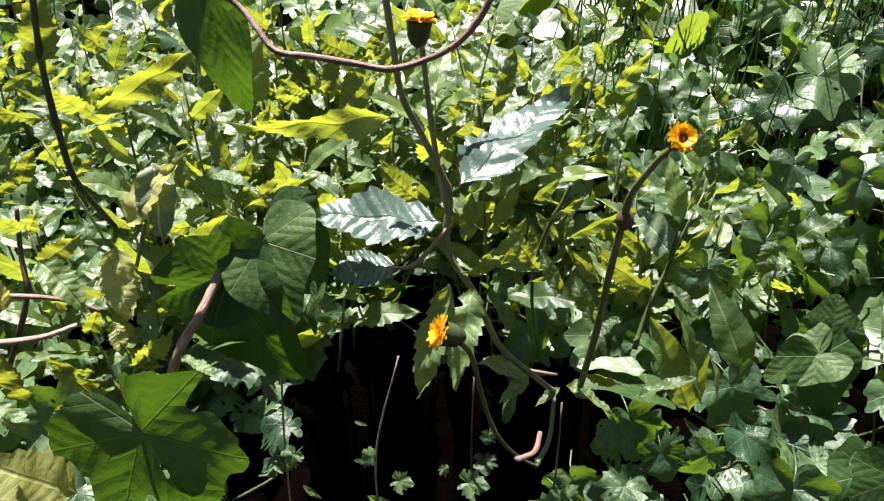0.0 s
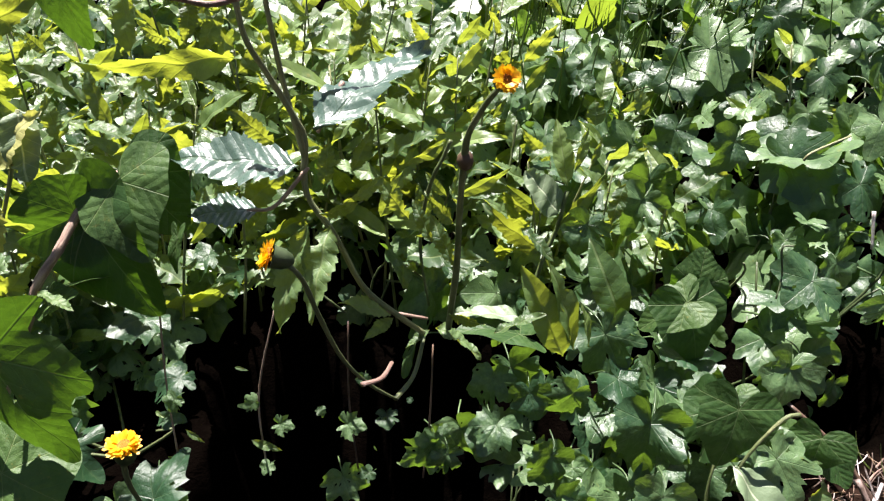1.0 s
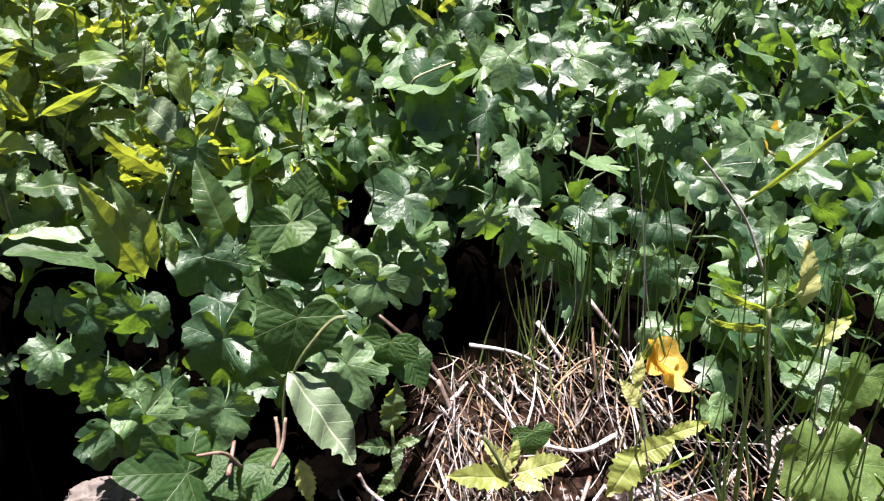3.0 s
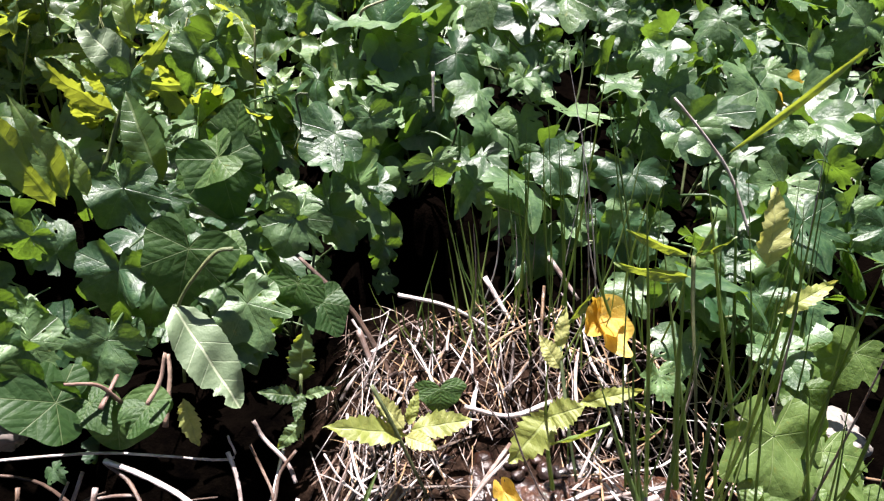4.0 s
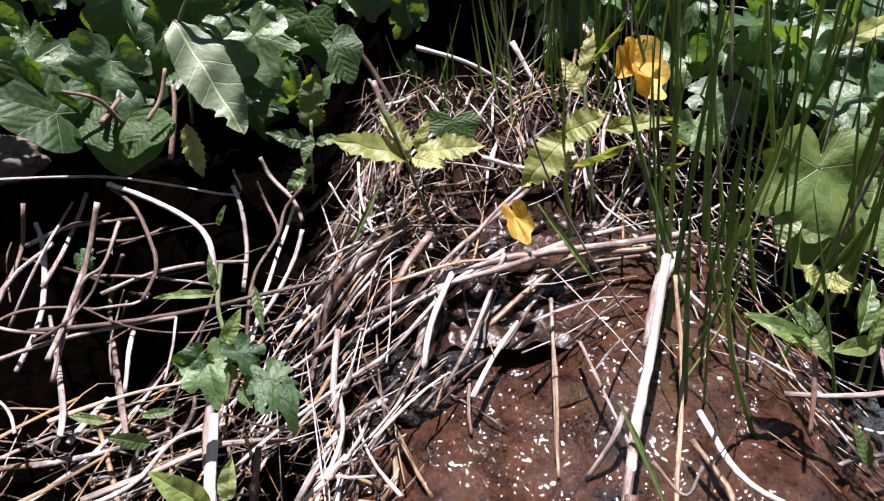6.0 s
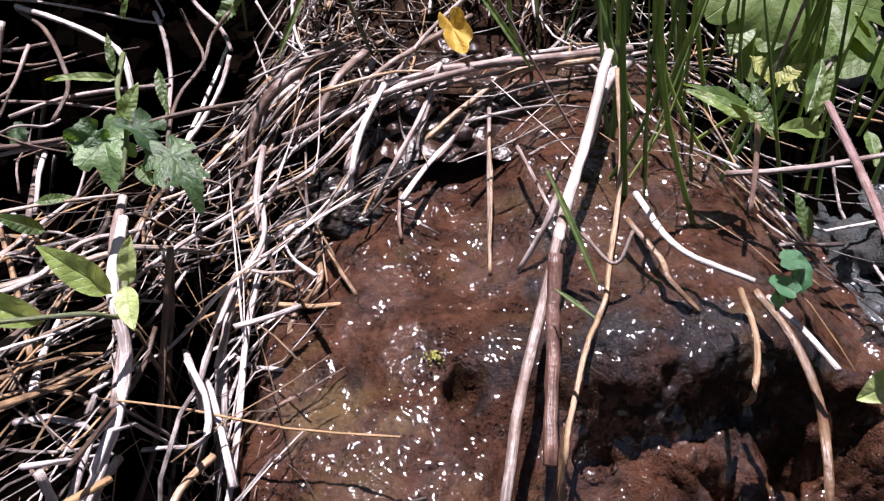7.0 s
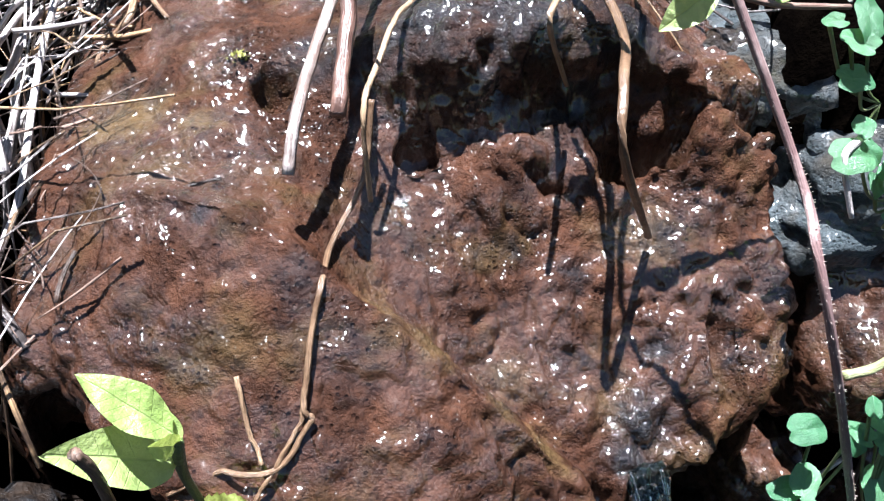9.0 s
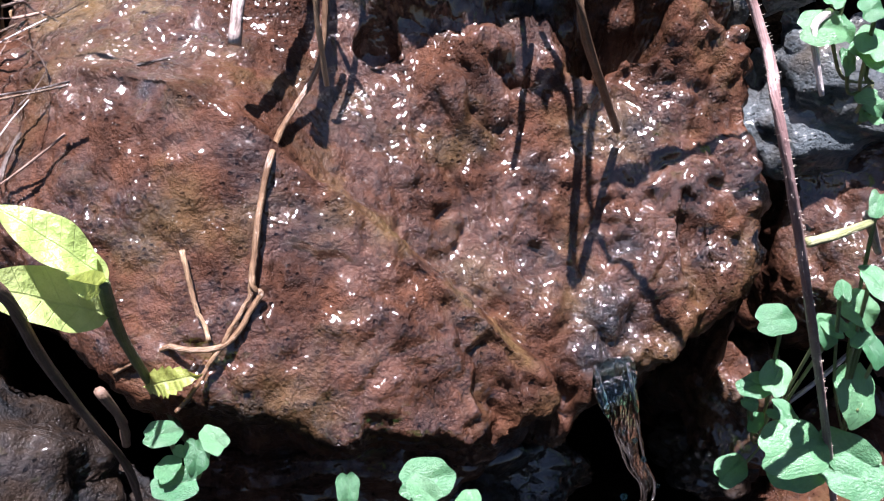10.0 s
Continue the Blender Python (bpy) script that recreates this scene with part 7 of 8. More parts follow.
leaf(p, CRESS_LEAVES[1], (0.5466, -0.1324, -0.0419), (0.5387, -0.1337, -0.0414), (0.17, -0.45, 0.9), 0.62)
stalk(p, [(0.543, -0.133, -0.044), (0.544, -0.129, -0.052), (0.545, -0.125, -0.047)], 0.0008, STEM_GREEN)
leaf(p, CRESS_LEAVES[2], (0.5469, -0.1264, -0.0349), (0.5492, -0.1277, -0.0357), (-0.15, -0.45, 0.9), 0.62)
stalk(p, [(0.548, -0.127, -0.037), (0.547, -0.126, -0.049), (0.545, -0.125, -0.047)], 0.0008, STEM_GREEN)
p = thing("cress", (0.619, -0.130, -0.078), "dark cress leaves under the boulder", "cress", "cress")
leaf(p, CRESS_LEAVES[0], (0.6145, -0.1300, -0.0595), (0.6256, -0.1300, -0.0579), (0.20, -0.45, 0.9), 0.62)
stalk(p, [(0.620, -0.130, -0.061), (0.619, -0.130, -0.076), (0.619, -0.130, -0.078)], 0.0008, STEM_GREEN)
leaf(p, CRESS_LEAVES[1], (0.6153, -0.1370, -0.0538), (0.6101, -0.1327, -0.0519), (-0.20, -0.45, 0.9), 0.62)
stalk(p, [(0.613, -0.135, -0.055), (0.616, -0.133, -0.073), (0.619, -0.130, -0.078)], 0.0008, STEM_GREEN)
leaf(p, CRESS_LEAVES[2], (0.5920, -0.1325, -0.0530), (0.5925, -0.1378, -0.0564), (0.19, -0.45, 0.9), 0.62)
stalk(p, [(0.592, -0.135, -0.057), (0.606, -0.133, -0.074), (0.619, -0.130, -0.078)], 0.0008, STEM_GREEN)
leaf(p, CRESS_LEAVES[0], (0.6282, -0.1371, -0.0660), (0.6320, -0.1326, -0.0636), (-0.18, -0.45, 0.9), 0.62)
stalk(p, [(0.630, -0.135, -0.067), (0.624, -0.133, -0.079), (0.619, -0.130, -0.078)], 0.0008, STEM_GREEN)
p = thing("cress", (0.770, -0.020, 0.052), "pale round-leaved cress hanging over the dark stones", "cress", "cress")
leaf(p, CRESS_LEAVES[0], (0.7538, -0.0200, 0.0623), (0.7631, -0.0200, 0.0637), (0.20, -0.45, 0.9), 0.62)
stalk(p, [(0.758, -0.020, 0.061), (0.764, -0.020, 0.050), (0.770, -0.020, 0.052)], 0.0008, STEM_GREEN)
leaf(p, CRESS_LEAVES[1], (0.7529, -0.0182, 0.0741), (0.7471, -0.0135, 0.0762), (-0.20, -0.45, 0.9), 0.62)
stalk(p, [(0.750, -0.016, 0.073), (0.760, -0.018, 0.056), (0.770, -0.020, 0.052)], 0.0008, STEM_GREEN)
leaf(p, CRESS_LEAVES[2], (0.7548, -0.0122, 0.0814), (0.7556, -0.0203, 0.0762), (0.19, -0.45, 0.9), 0.62)
stalk(p, [(0.755, -0.016, 0.077), (0.763, -0.018, 0.058), (0.770, -0.020, 0.052)], 0.0008, STEM_GREEN)
leaf(p, CRESS_LEAVES[0], (0.7608, -0.0283, 0.0478), (0.7650, -0.0234, 0.0505), (-0.18, -0.45, 0.9), 0.62)
stalk(p, [(0.763, -0.026, 0.047), (0.766, -0.023, 0.043), (0.770, -0.020, 0.052)], 0.0008, STEM_GREEN)
leaf(p, CRESS_LEAVES[1], (0.7433, -0.0136, 0.0797), (0.7381, -0.0144, 0.0800), (0.17, -0.45, 0.9), 0.62)
stalk(p, [(0.741, -0.014, 0.078), (0.755, -0.017, 0.058), (0.770, -0.020, 0.052)], 0.0008, STEM_GREEN)
leaf(p, CRESS_LEAVES[2], (0.7685, -0.0261, 0.0375), (0.7756, -0.0302, 0.0348), (-0.15, -0.45, 0.9), 0.62)
stalk(p, [(0.772, -0.028, 0.034), (0.771, -0.024, 0.036), (0.770, -0.020, 0.052)], 0.0008, STEM_GREEN)
# sprout before the boulder
p = thing("leafy_sprout", (0.5324, -0.0830, -0.1122), "sunlit yellow-green sprout growing before the boulder", "plant", "sprouts")
stalk(p, [(0.5380, -0.1110, 0.0180), (0.5338, -0.1040, -0.0086), (0.5324, -0.0970, -0.0380), (0.5324, -0.0900, -0.0730), (0.5324, -0.0830, -0.1122)], 0.0018, STEM_DARK, "stem", 0.7, 0)
leaf(p, FRESH_LEAVES[0], (0.5380, -0.1110, 0.0208), (0.5198, -0.1040, 0.0390), (0.1, -0.3, 1), 1.0)
leaf(p, FRESH_LEAVES[1], (0.5352, -0.1068, 0.0012), (0.5156, -0.1180, 0.0292), (-0.1, -0.4, 1), 0.95)
leaf(p, FRESH_LEAVES[0], (0.5394, -0.1110, 0.0180), (0.5310, -0.1040, 0.0236), CAM, 1.2)
leaf(p, FRESH_LEAVES[1], (0.5380, -0.1110, 0.0166), (0.5352, -0.1180, 0.0264), CAM, 1.2)
leaf(p, YELLOW_LEAVES[0], (0.5310, -0.0970, -0.0450), (0.5478, -0.1040, -0.0324), CAM, 1.3)
# dead stems, one by one
p = thing("dead_stems", (0.396, 0.120, 0.065), "long bleached dead stems arching over the dark bank", "dead stem")
stalk(p, [(0.226, 0.306, 0.058), (0.230, 0.300, 0.042), (0.240, 0.270, 0.026), (0.247, 0.240, 0.019), (0.243, 0.210, 0.005)], 0.0021, STRAW, "dead_stem", 0.85, 0)
stalk(p, [(0.275, 0.325, 0.081), (0.309, 0.310, 0.078), (0.341, 0.290, 0.074), (0.358, 0.270, 0.071), (0.366, 0.250, 0.054)], 0.00225, STRAW, "dead_stem", 0.85, 0)
stalk(p, [(0.275, 0.325, 0.079), (0.296, 0.310, 0.072), (0.315, 0.280, 0.066), (0.324, 0.260, 0.054), (0.319, 0.240, 0.042)], 0.00165, STRAW_DARK, "dead_stem", 0.85, 0)
stalk(p, [(0.179, 0.330, 0.077), (0.222, 0.330, 0.081), (0.271, 0.330, 0.084), (0.312, 0.330, 0.080), (0.363, 0.334, 0.071), (0.361, 0.340, 0.089)], 0.00127, STRAW, "dead_stem", 0.85, 0)
stalk(p, [(0.361, 0.334, 0.078), (0.369, 0.320, 0.067), (0.375, 0.300, 0.046), (0.377, 0.270, 0.029)], 0.0018, STRAW, "dead_stem", 0.85, 0)
stalk(p, [(0.379, 0.351, 0.094), (0.387, 0.345, 0.081), (0.406, 0.330, 0.069), (0.413, 0.320, 0.058)], 0.00195, STRAW, "dead_stem", 0.85, 0)
stalk(p, [(0.416, 0.300, 0.063), (0.412, 0.285, 0.049), (0.402, 0.260, 0.034), (0.386, 0.230, 0.019)], 0.0018, STRAW, "dead_stem", 0.85, 0)
stalk(p, [(0.377, 0.340, 0.079), (0.386, 0.330, 0.065), (0.396, 0.310, 0.060), (0.398, 0.300, 0.052)], 0.00135, STRAW_DARK, "dead_stem", 0.85, 0)
stalk(p, [(0.413, 0.330, 0.082), (0.401, 0.320, 0.068), (0.398, 0.300, 0.057), (0.387, 0.270, 0.046), (0.389, 0.230, 0.038), (0.392, 0.200, 0.014)], 0.0015, STRAW_DARK, "dead_stem", 0.85, 0)
stalk(p, [(0.276, 0.300, 0.080), (0.273, 0.280, 0.055), (0.271, 0.250, 0.031), (0.271, 0.220, 0.020), (0.270, 0.200, 0.006)], 0.00195, STRAW, "dead_stem", 0.85, 0)
stalk(p, [(0.288, 0.300, 0.065), (0.285, 0.270, 0.049), (0.274, 0.260, 0.042), (0.268, 0.240, 0.025)], 0.0015, STRAW, "dead_stem", 0.85, 0)
stalk(p, [(0.276, 0.270, 0.039), (0.314, 0.270, 0.039), (0.357, 0.270, 0.034)], 0.00143, STRAW, "dead_stem", 0.85, 0)
stalk(p, [(0.246, 0.230, 0.022), (0.305, 0.230, 0.031), (0.357, 0.235, 0.040), (0.401, 0.240, 0.051), (0.438, 0.250, 0.055)], 0.00195, STRAW_DARK, "dead_stem", 0.85, 0)
stalk(p, [(0.237, 0.200, 0.022), (0.260, 0.220, 0.020), (0.297, 0.230, 0.026), (0.343, 0.230, 0.037)], 0.0018, STRAW, "dead_stem", 0.85, 0)
stalk(p, [(0.314, 0.230, 0.026), (0.317, 0.210, 0.022), (0.319, 0.190, 0.009)], 0.00165, STRAW, "dead_stem", 0.85, 0)
stalk(p, [(0.343, 0.230, 0.037), (0.345, 0.210, 0.028), (0.345, 0.190, 0.020)], 0.00097, STRAW, "dead_stem", 0.85, 0)
stalk(p, [(0.493, 0.297, 0.075), (0.469, 0.280, 0.060), (0.446, 0.260, 0.046), (0.438, 0.250, 0.028), (0.438, 0.230, 0.017), (0.437, 0.200, 0.008)], 0.00315, STRAW, "dead_stem", 0.85, 0)
stalk(p, [(0.513, 0.291, 0.069), (0.501, 0.270, 0.054), (0.489, 0.250, 0.040), (0.476, 0.230, 0.028)], 0.00225, STRAW, "dead_stem", 0.85, 0)
stalk(p, [(0.572, 0.290, 0.114), (0.546, 0.275, 0.093), (0.523, 0.255, 0.068), (0.500, 0.235, 0.045), (0.478, 0.220, 0.023)], 0.0015, STRAW, "dead_stem", 0.85, 0)
stalk(p, [(0.519, 0.250, 0.063), (0.510, 0.220, 0.045), (0.502, 0.190, 0.021)], 0.00225, STRAW, "dead_stem", 0.85, 0)
stalk(p, [(0.518, 0.235, 0.040), (0.530, 0.232, 0.034), (0.543, 0.235, 0.041), (0.542, 0.245, 0.060)], 0.00097, STRAW, "dead_stem", 0.85, 0)
stalk(p, [(0.462, 0.220, 0.039), (0.501, 0.230, 0.034), (0.540, 0.240, 0.041), (0.592, 0.260, 0.065), (0.604, 0.270, 0.078)], 0.00135, STRAW, "dead_stem", 0.85, 0)
stalk(p, [(0.553, 0.250, 0.076), (0.546, 0.230, 0.062), (0.536, 0.210, 0.041), (0.521, 0.180, 0.034)], 0.0015, STRAW, "dead_stem", 0.85, 0)
stalk(p, [(0.527, 0.250, 0.060), (0.572, 0.265, 0.068), (0.622, 0.275, 0.074), (0.693, 0.280, 0.085)], 0.00195, STRAW, "dead_stem", 0.85, 0)
stalk(p, [(0.579, 0.255, 0.064), (0.621, 0.265, 0.067), (0.659, 0.270, 0.071)], 0.0015, STRAW, "dead_stem", 0.85, 0)
stalk(p, [(0.556, 0.225, 0.051), (0.597, 0.250, 0.070), (0.617, 0.260, 0.082)], 0.00113, STRAW_DARK, "dead_stem", 0.85, 0)
stalk(p, [(0.434, 0.200, 0.035), (0.469, 0.220, 0.045), (0.500, 0.235, 0.040)], 0.00165, STRAW_DARK, "dead_stem", 0.85, 0)
stalk(p, [(0.435, 0.310, 0.097), (0.448, 0.300, 0.080), (0.469, 0.290, 0.068), (0.485, 0.280, 0.066)], 0.00097, STRAW, "dead_stem", 0.85, 0)
stalk(p, [(0.455, 0.310, 0.093), (0.444, 0.290, 0.077), (0.437, 0.280, 0.065)], 0.00097, STRAW, "dead_stem", 0.85, 0)
stalk(p, [(0.439, 0.230, 0.033), (0.435, 0.210, 0.023), (0.434, 0.190, 0.021)], 0.00195, STRAW_DARK, "dead_stem", 0.85, 0)
stalk(p, [(0.276, 0.194, 0.031), (0.269, 0.233, 0.027), (0.270, 0.260, 0.040), (0.272, 0.285, 0.051)], 0.0018, STRAW, "dead_stem", 0.85, 0)
stalk(p, [(0.307, 0.262, 0.044), (0.336, 0.273, 0.042), (0.367, 0.279, 0.050), (0.393, 0.287, 0.057)], 0.0006, STRAW_DARK, "dead_stem", 0.85, 0)
stalk(p, [(0.224, 0.291, 0.048), (0.251, 0.295, 0.061), (0.272, 0.313, 0.056), (0.301, 0.306, 0.065)], 0.0018, STRAW, "dead_stem", 0.85, 0)
stalk(p, [(0.244, 0.292, 0.056), (0.260, 0.290, 0.068), (0.264, 0.311, 0.058), (0.278, 0.309, 0.066)], 0.00097, STRAW_DARK, "dead_stem", 0.85, 0)
stalk(p, [(0.288, 0.251, 0.038), (0.316, 0.267, 0.044), (0.349, 0.277, 0.047), (0.382, 0.273, 0.053)], 0.0018, STRAW, "dead_stem", 0.85, 0)
stalk(p, [(0.231, 0.245, 0.034), (0.220, 0.265, 0.035), (0.221, 0.271, 0.051), (0.216, 0.289, 0.052)], 0.0006, STRAW_DARK, "dead_stem", 0.85, 0)
stalk(p, [(0.249, 0.254, 0.040), (0.253, 0.279, 0.049), (0.256, 0.304, 0.061), (0.260, 0.321, 0.075)], 0.0018, STRAW, "dead_stem", 0.85, 0)
stalk(p, [(0.328, 0.199, 0.001), (0.350, 0.205, 0.025), (0.359, 0.231, 0.032), (0.362, 0.258, 0.041)], 0.00097, STRAW_DARK, "dead_stem", 0.85, 0)
stalk(p, [(0.306, 0.210, 0.032), (0.320, 0.239, 0.029), (0.343, 0.251, 0.045), (0.361, 0.274, 0.046)], 0.0006, STRAW_DARK, "dead_stem", 0.85, 0)
stalk(p, [(0.225, 0.226, 0.030), (0.248, 0.217, 0.033), (0.259, 0.230, 0.021), (0.273, 0.239, 0.023)], 0.0012, STRAW, "dead_stem", 0.85, 0)
stalk(p, [(0.210, 0.223, 0.032), (0.219, 0.256, 0.033), (0.220, 0.291, 0.045), (0.218, 0.312, 0.070)], 0.0018, STRAW_DARK, "dead_stem", 0.85, 0)
stalk(p, [(0.231, 0.235, 0.020), (0.241, 0.254, 0.044), (0.247, 0.284, 0.060), (0.251, 0.316, 0.070)], 0.0012, STRAW, "dead_stem", 0.85, 0)
stalk(p, [(0.277, 0.284, 0.060), (0.292, 0.289, 0.056), (0.308, 0.292, 0.059), (0.319, 0.304, 0.060)], 0.0012, STRAW_DARK, "dead_stem", 0.85, 0)
stalk(p, [(0.214, 0.222, 0.021), (0.236, 0.235, 0.032), (0.259, 0.248, 0.028), (0.289, 0.242, 0.032)], 0.0012, STRAW_DARK, "dead_stem", 0.85, 0)
stalk(p, [(0.250, 0.178, 0.026), (0.220, 0.232, 0.020), (0.226, 0.261, 0.041), (0.247, 0.285, 0.055)], 0.0018, STRAW, "dead_stem", 0.85, 0)
stalk(p, [(0.255, 0.216, 0.024), (0.271, 0.230, 0.030), (0.280, 0.252, 0.036), (0.285, 0.269, 0.049)], 0.0012, STRAW_DARK, "dead_stem", 0.85, 0)
stalk(p, [(0.284, 0.243, 0.031), (0.302, 0.233, 0.042), (0.311, 0.244, 0.036), (0.320, 0.248, 0.039)], 0.0012, STRAW, "dead_stem", 0.85, 0)
stalk(p, [(0.280, 0.274, 0.055), (0.300, 0.298, 0.052), (0.330, 0.304, 0.059), (0.358, 0.301, 0.066)], 0.00075, STRAW_DARK, "dead_stem", 0.85, 0)
stalk(p, [(0.312, 0.193, 0.020), (0.307, 0.210, 0.030), (0.298, 0.244, 0.024), (0.303, 0.253, 0.041)], 0.00075, STRAW, "dead_stem", 0.85, 0)
stalk(p, [(0.272, 0.247, 0.032), (0.312, 0.225, 0.033), (0.347, 0.224, 0.029), (0.378, 0.226, 0.034)], 0.00075, STRAW_DARK, "dead_stem", 0.85, 0)
stalk(p, [(0.398, 0.378, 0.038), (0.390, 0.317, 0.020), (0.388, 0.247, 0.014), (0.390, 0.214, 0.010)], 0.00165, STRAW, "dead_stem", 0.85, 0)
stalk(p, [(0.449, 0.214, 0.043), (0.450, 0.173, 0.034), (0.457, 0.141, 0.020), (0.448, 0.111, 0.019), (0.447, 0.066, 0.013)], 0.0021, STRAW, "dead_stem", 0.85, 0)
stalk(p, [(0.461, 0.126, 0.030), (0.445, 0.101, 0.029), (0.411, 0.107, -0.016), (0.394, 0.055, 0.009)], 0.00135, STRAW, "dead_stem", 0.85, 0)
stalk(p, [(0.512, 0.221, 0.066), (0.483, 0.195, 0.044), (0.458, 0.178, 0.035), (0.415, 0.135, 0.028), (0.392, 0.108, 0.020)], 0.0015, STRAW, "dead_stem", 0.85, 0)
stalk(p, [(0.554, 0.248, 0.085), (0.515, 0.224, 0.072), (0.485, 0.219, 0.054), (0.454, 0.213, 0.031)], 0.00165, STRAW, "dead_stem", 0.85, 0)
stalk(p, [(0.595, 0.257, 0.084), (0.556, 0.231, 0.085), (0.522, 0.226, 0.075), (0.485, 0.223, 0.059), (0.460, 0.219, 0.048)], 0.00225, STRAW, "dead_stem", 0.85, 0)
stalk(p, [(0.640, 0.281, 0.085), (0.595, 0.260, 0.085), (0.553, 0.234, 0.082)], 0.00195, STRAW, "dead_stem", 0.85, 0)
stalk(p, [(0.520, 0.231, 0.078), (0.507, 0.199, 0.063), (0.503, 0.175, 0.051), (0.501, 0.177, 0.030)], 0.0021, STRAW, "dead_stem", 0.85, 0)
stalk(p, [(0.553, 0.239, 0.089), (0.543, 0.220, 0.068), (0.529, 0.186, 0.057), (0.515, 0.171, 0.034)], 0.00165, STRAW, "dead_stem", 0.85, 0)
stalk(p, [(0.570, 0.214, 0.069), (0.553, 0.194, 0.052), (0.532, 0.174, 0.050), (0.511, 0.163, 0.029)], 0.00097, STRAW_DARK, "dead_stem", 0.85, 0)
stalk(p, [(0.581, 0.214, 0.073), (0.577, 0.168, 0.060), (0.575, 0.122, 0.033)], 0.00127, STRAW, "dead_stem", 0.85, 0)
stalk(p, [(0.604, 0.120, 0.077), (0.597, 0.110, 0.063), (0.587, 0.105, 0.040)], 0.0018, STRAW, "dead_stem", 0.85, 0)
stalk(p, [(0.383, 0.162, 0.040), (0.389, 0.122, 0.035), (0.400, 0.090, 0.019), (0.408, 0.045, 0.011)], 0.00255, STRAW, "dead_stem", 0.85, 0)
stalk(p, [(0.415, 0.127, 0.034), (0.412, 0.121, 0.004), (0.411, 0.103, -0.021), (0.412, 0.075, -0.050)], 0.00165, STRAW_DARK, "dead_stem", 0.85, 0)
stalk(p, [(0.251, 0.360, -0.054), (0.225, 0.365, -0.119), (0.344, 0.130, 0.029)], 0.00165, STRAW, "dead_stem", 0.85, 0)
stalk(p, [(0.111, 0.470, -0.165), (0.298, 0.161, 0.029), (0.308, 0.124, 0.030)], 0.00195, STRAW, "dead_stem", 0.85, 0)
stalk(p, [(0.323, 0.085, 0.029), (0.354, 0.105, 0.029), (0.368, 0.136, 0.029), (0.392, 0.147, 0.029)], 0.0015, STRAW, "dead_stem", 0.85, 0)
stalk(p, [(0.330, 0.071, 0.030), (0.359, 0.075, 0.034), (0.390, 0.079, 0.034), (0.404, 0.103, 0.030)], 0.0012, STRAW_DARK, "dead_stem", 0.85, 0)
stalk(p, [(0.340, 0.050, 0.029), (0.357, 0.059, 0.030), (0.370, 0.083, 0.030)], 0.00165, STRAW_DARK, "dead_stem", 0.85, 0)
stalk(p, [(0.064, 0.529, -0.132), (0.122, 0.517, -0.137), (0.257, 0.361, -0.046), (0.291, 0.361, -0.039)], 0.00225, STRAW_DARK, "dead_stem", 0.85, 0)
stalk(p, [(0.414, 0.118, -0.031), (0.442, 0.049, 0.030), (0.447, 0.037, 0.018)], 0.0018, STRAW, "dead_stem", 0.85, 0)
stalk(p, [(0.486, 0.144, 0.020), (0.488, 0.118, 0.018), (0.477, 0.107, 0.008), (0.475, 0.093, 0.005)], 0.00195, ORANGE_STRAW, "dead_stem", 0.85, 0)
stalk(p, [(0.491, 0.141, 0.023), (0.500, 0.119, 0.025), (0.508, 0.105, 0.023)], 0.00135, ORANGE_STRAW, "dead_stem", 0.85, 0)
stalk(p, [(0.530, 0.173, 0.042), (0.529, 0.153, 0.037), (0.530, 0.141, 0.031)], 0.00127, STRAW_DARK, "dead_stem", 0.85, 0)
stalk(p, [(0.254, 0.364, -0.008), (0.233, 0.364, -0.062), (0.348, 0.125, 0.040)], 0.00195, STRAW, "dead_stem", 0.85, 0)
stalk(p, [(0.388, 0.144, 0.039), (0.399, 0.091, 0.039), (0.408, 0.067, 0.020), (0.409, 0.036, 0.007), (0.409, -0.002, 0.008), (0.407, -0.031, 0.016)], 0.003, STRAW, "dead_stem", 0.85, 0)
stalk(p, [(0.415, 0.126, 0.034), (0.411, 0.103, -0.005), (0.413, 0.060, -0.033), (0.412, -0.001, -0.035)], 0.0018, STRAW_DARK, "dead_stem", 0.85, 0)
stalk(p, [(0.454, 0.168, 0.033), (0.458, 0.139, 0.030), (0.449, 0.098, 0.028), (0.444, 0.064, 0.023), (0.444, 0.052, 0.021)], 0.0015, STRAW, "dead_stem", 0.85, 0)
stalk(p, [(0.460, 0.115, 0.029), (0.457, 0.087, 0.016), (0.459, 0.047, 0.005), (0.459, 0.020, -0.007), (0.455, -0.012, -0.018)], 0.00165, STRAW, "dead_stem", 0.85, 0)
stalk(p, [(0.461, 0.139, 0.020), (0.468, 0.116, 0.015), (0.464, 0.101, 0.008), (0.460, 0.066, 0.003)], 0.00105, STRAW_DARK, "dead_stem", 0.85, 0)
stalk(p, [(0.442, 0.046, 0.039), (0.453, 0.028, 0.035), (0.453, 0.012, 0.030), (0.413, 0.053, -0.029), (0.398, -0.004, 0.039)], 0.0015, STRAW, "dead_stem", 0.85, 0)
stalk(p, [(0.454, 0.020, 0.011), (0.445, 0.005, 0.012), (0.442, -0.010, 0.008), (0.443, -0.022, -0.001)], 0.0018, ORANGE_STRAW, "dead_stem", 0.85, 0)
stalk(p, [(0.411, 0.030, -0.004), (0.410, 0.010, 0.003), (0.410, -0.007, -0.002), (0.411, -0.013, -0.016)], 0.0021, STRAW, "dead_stem", 0.85, 0)
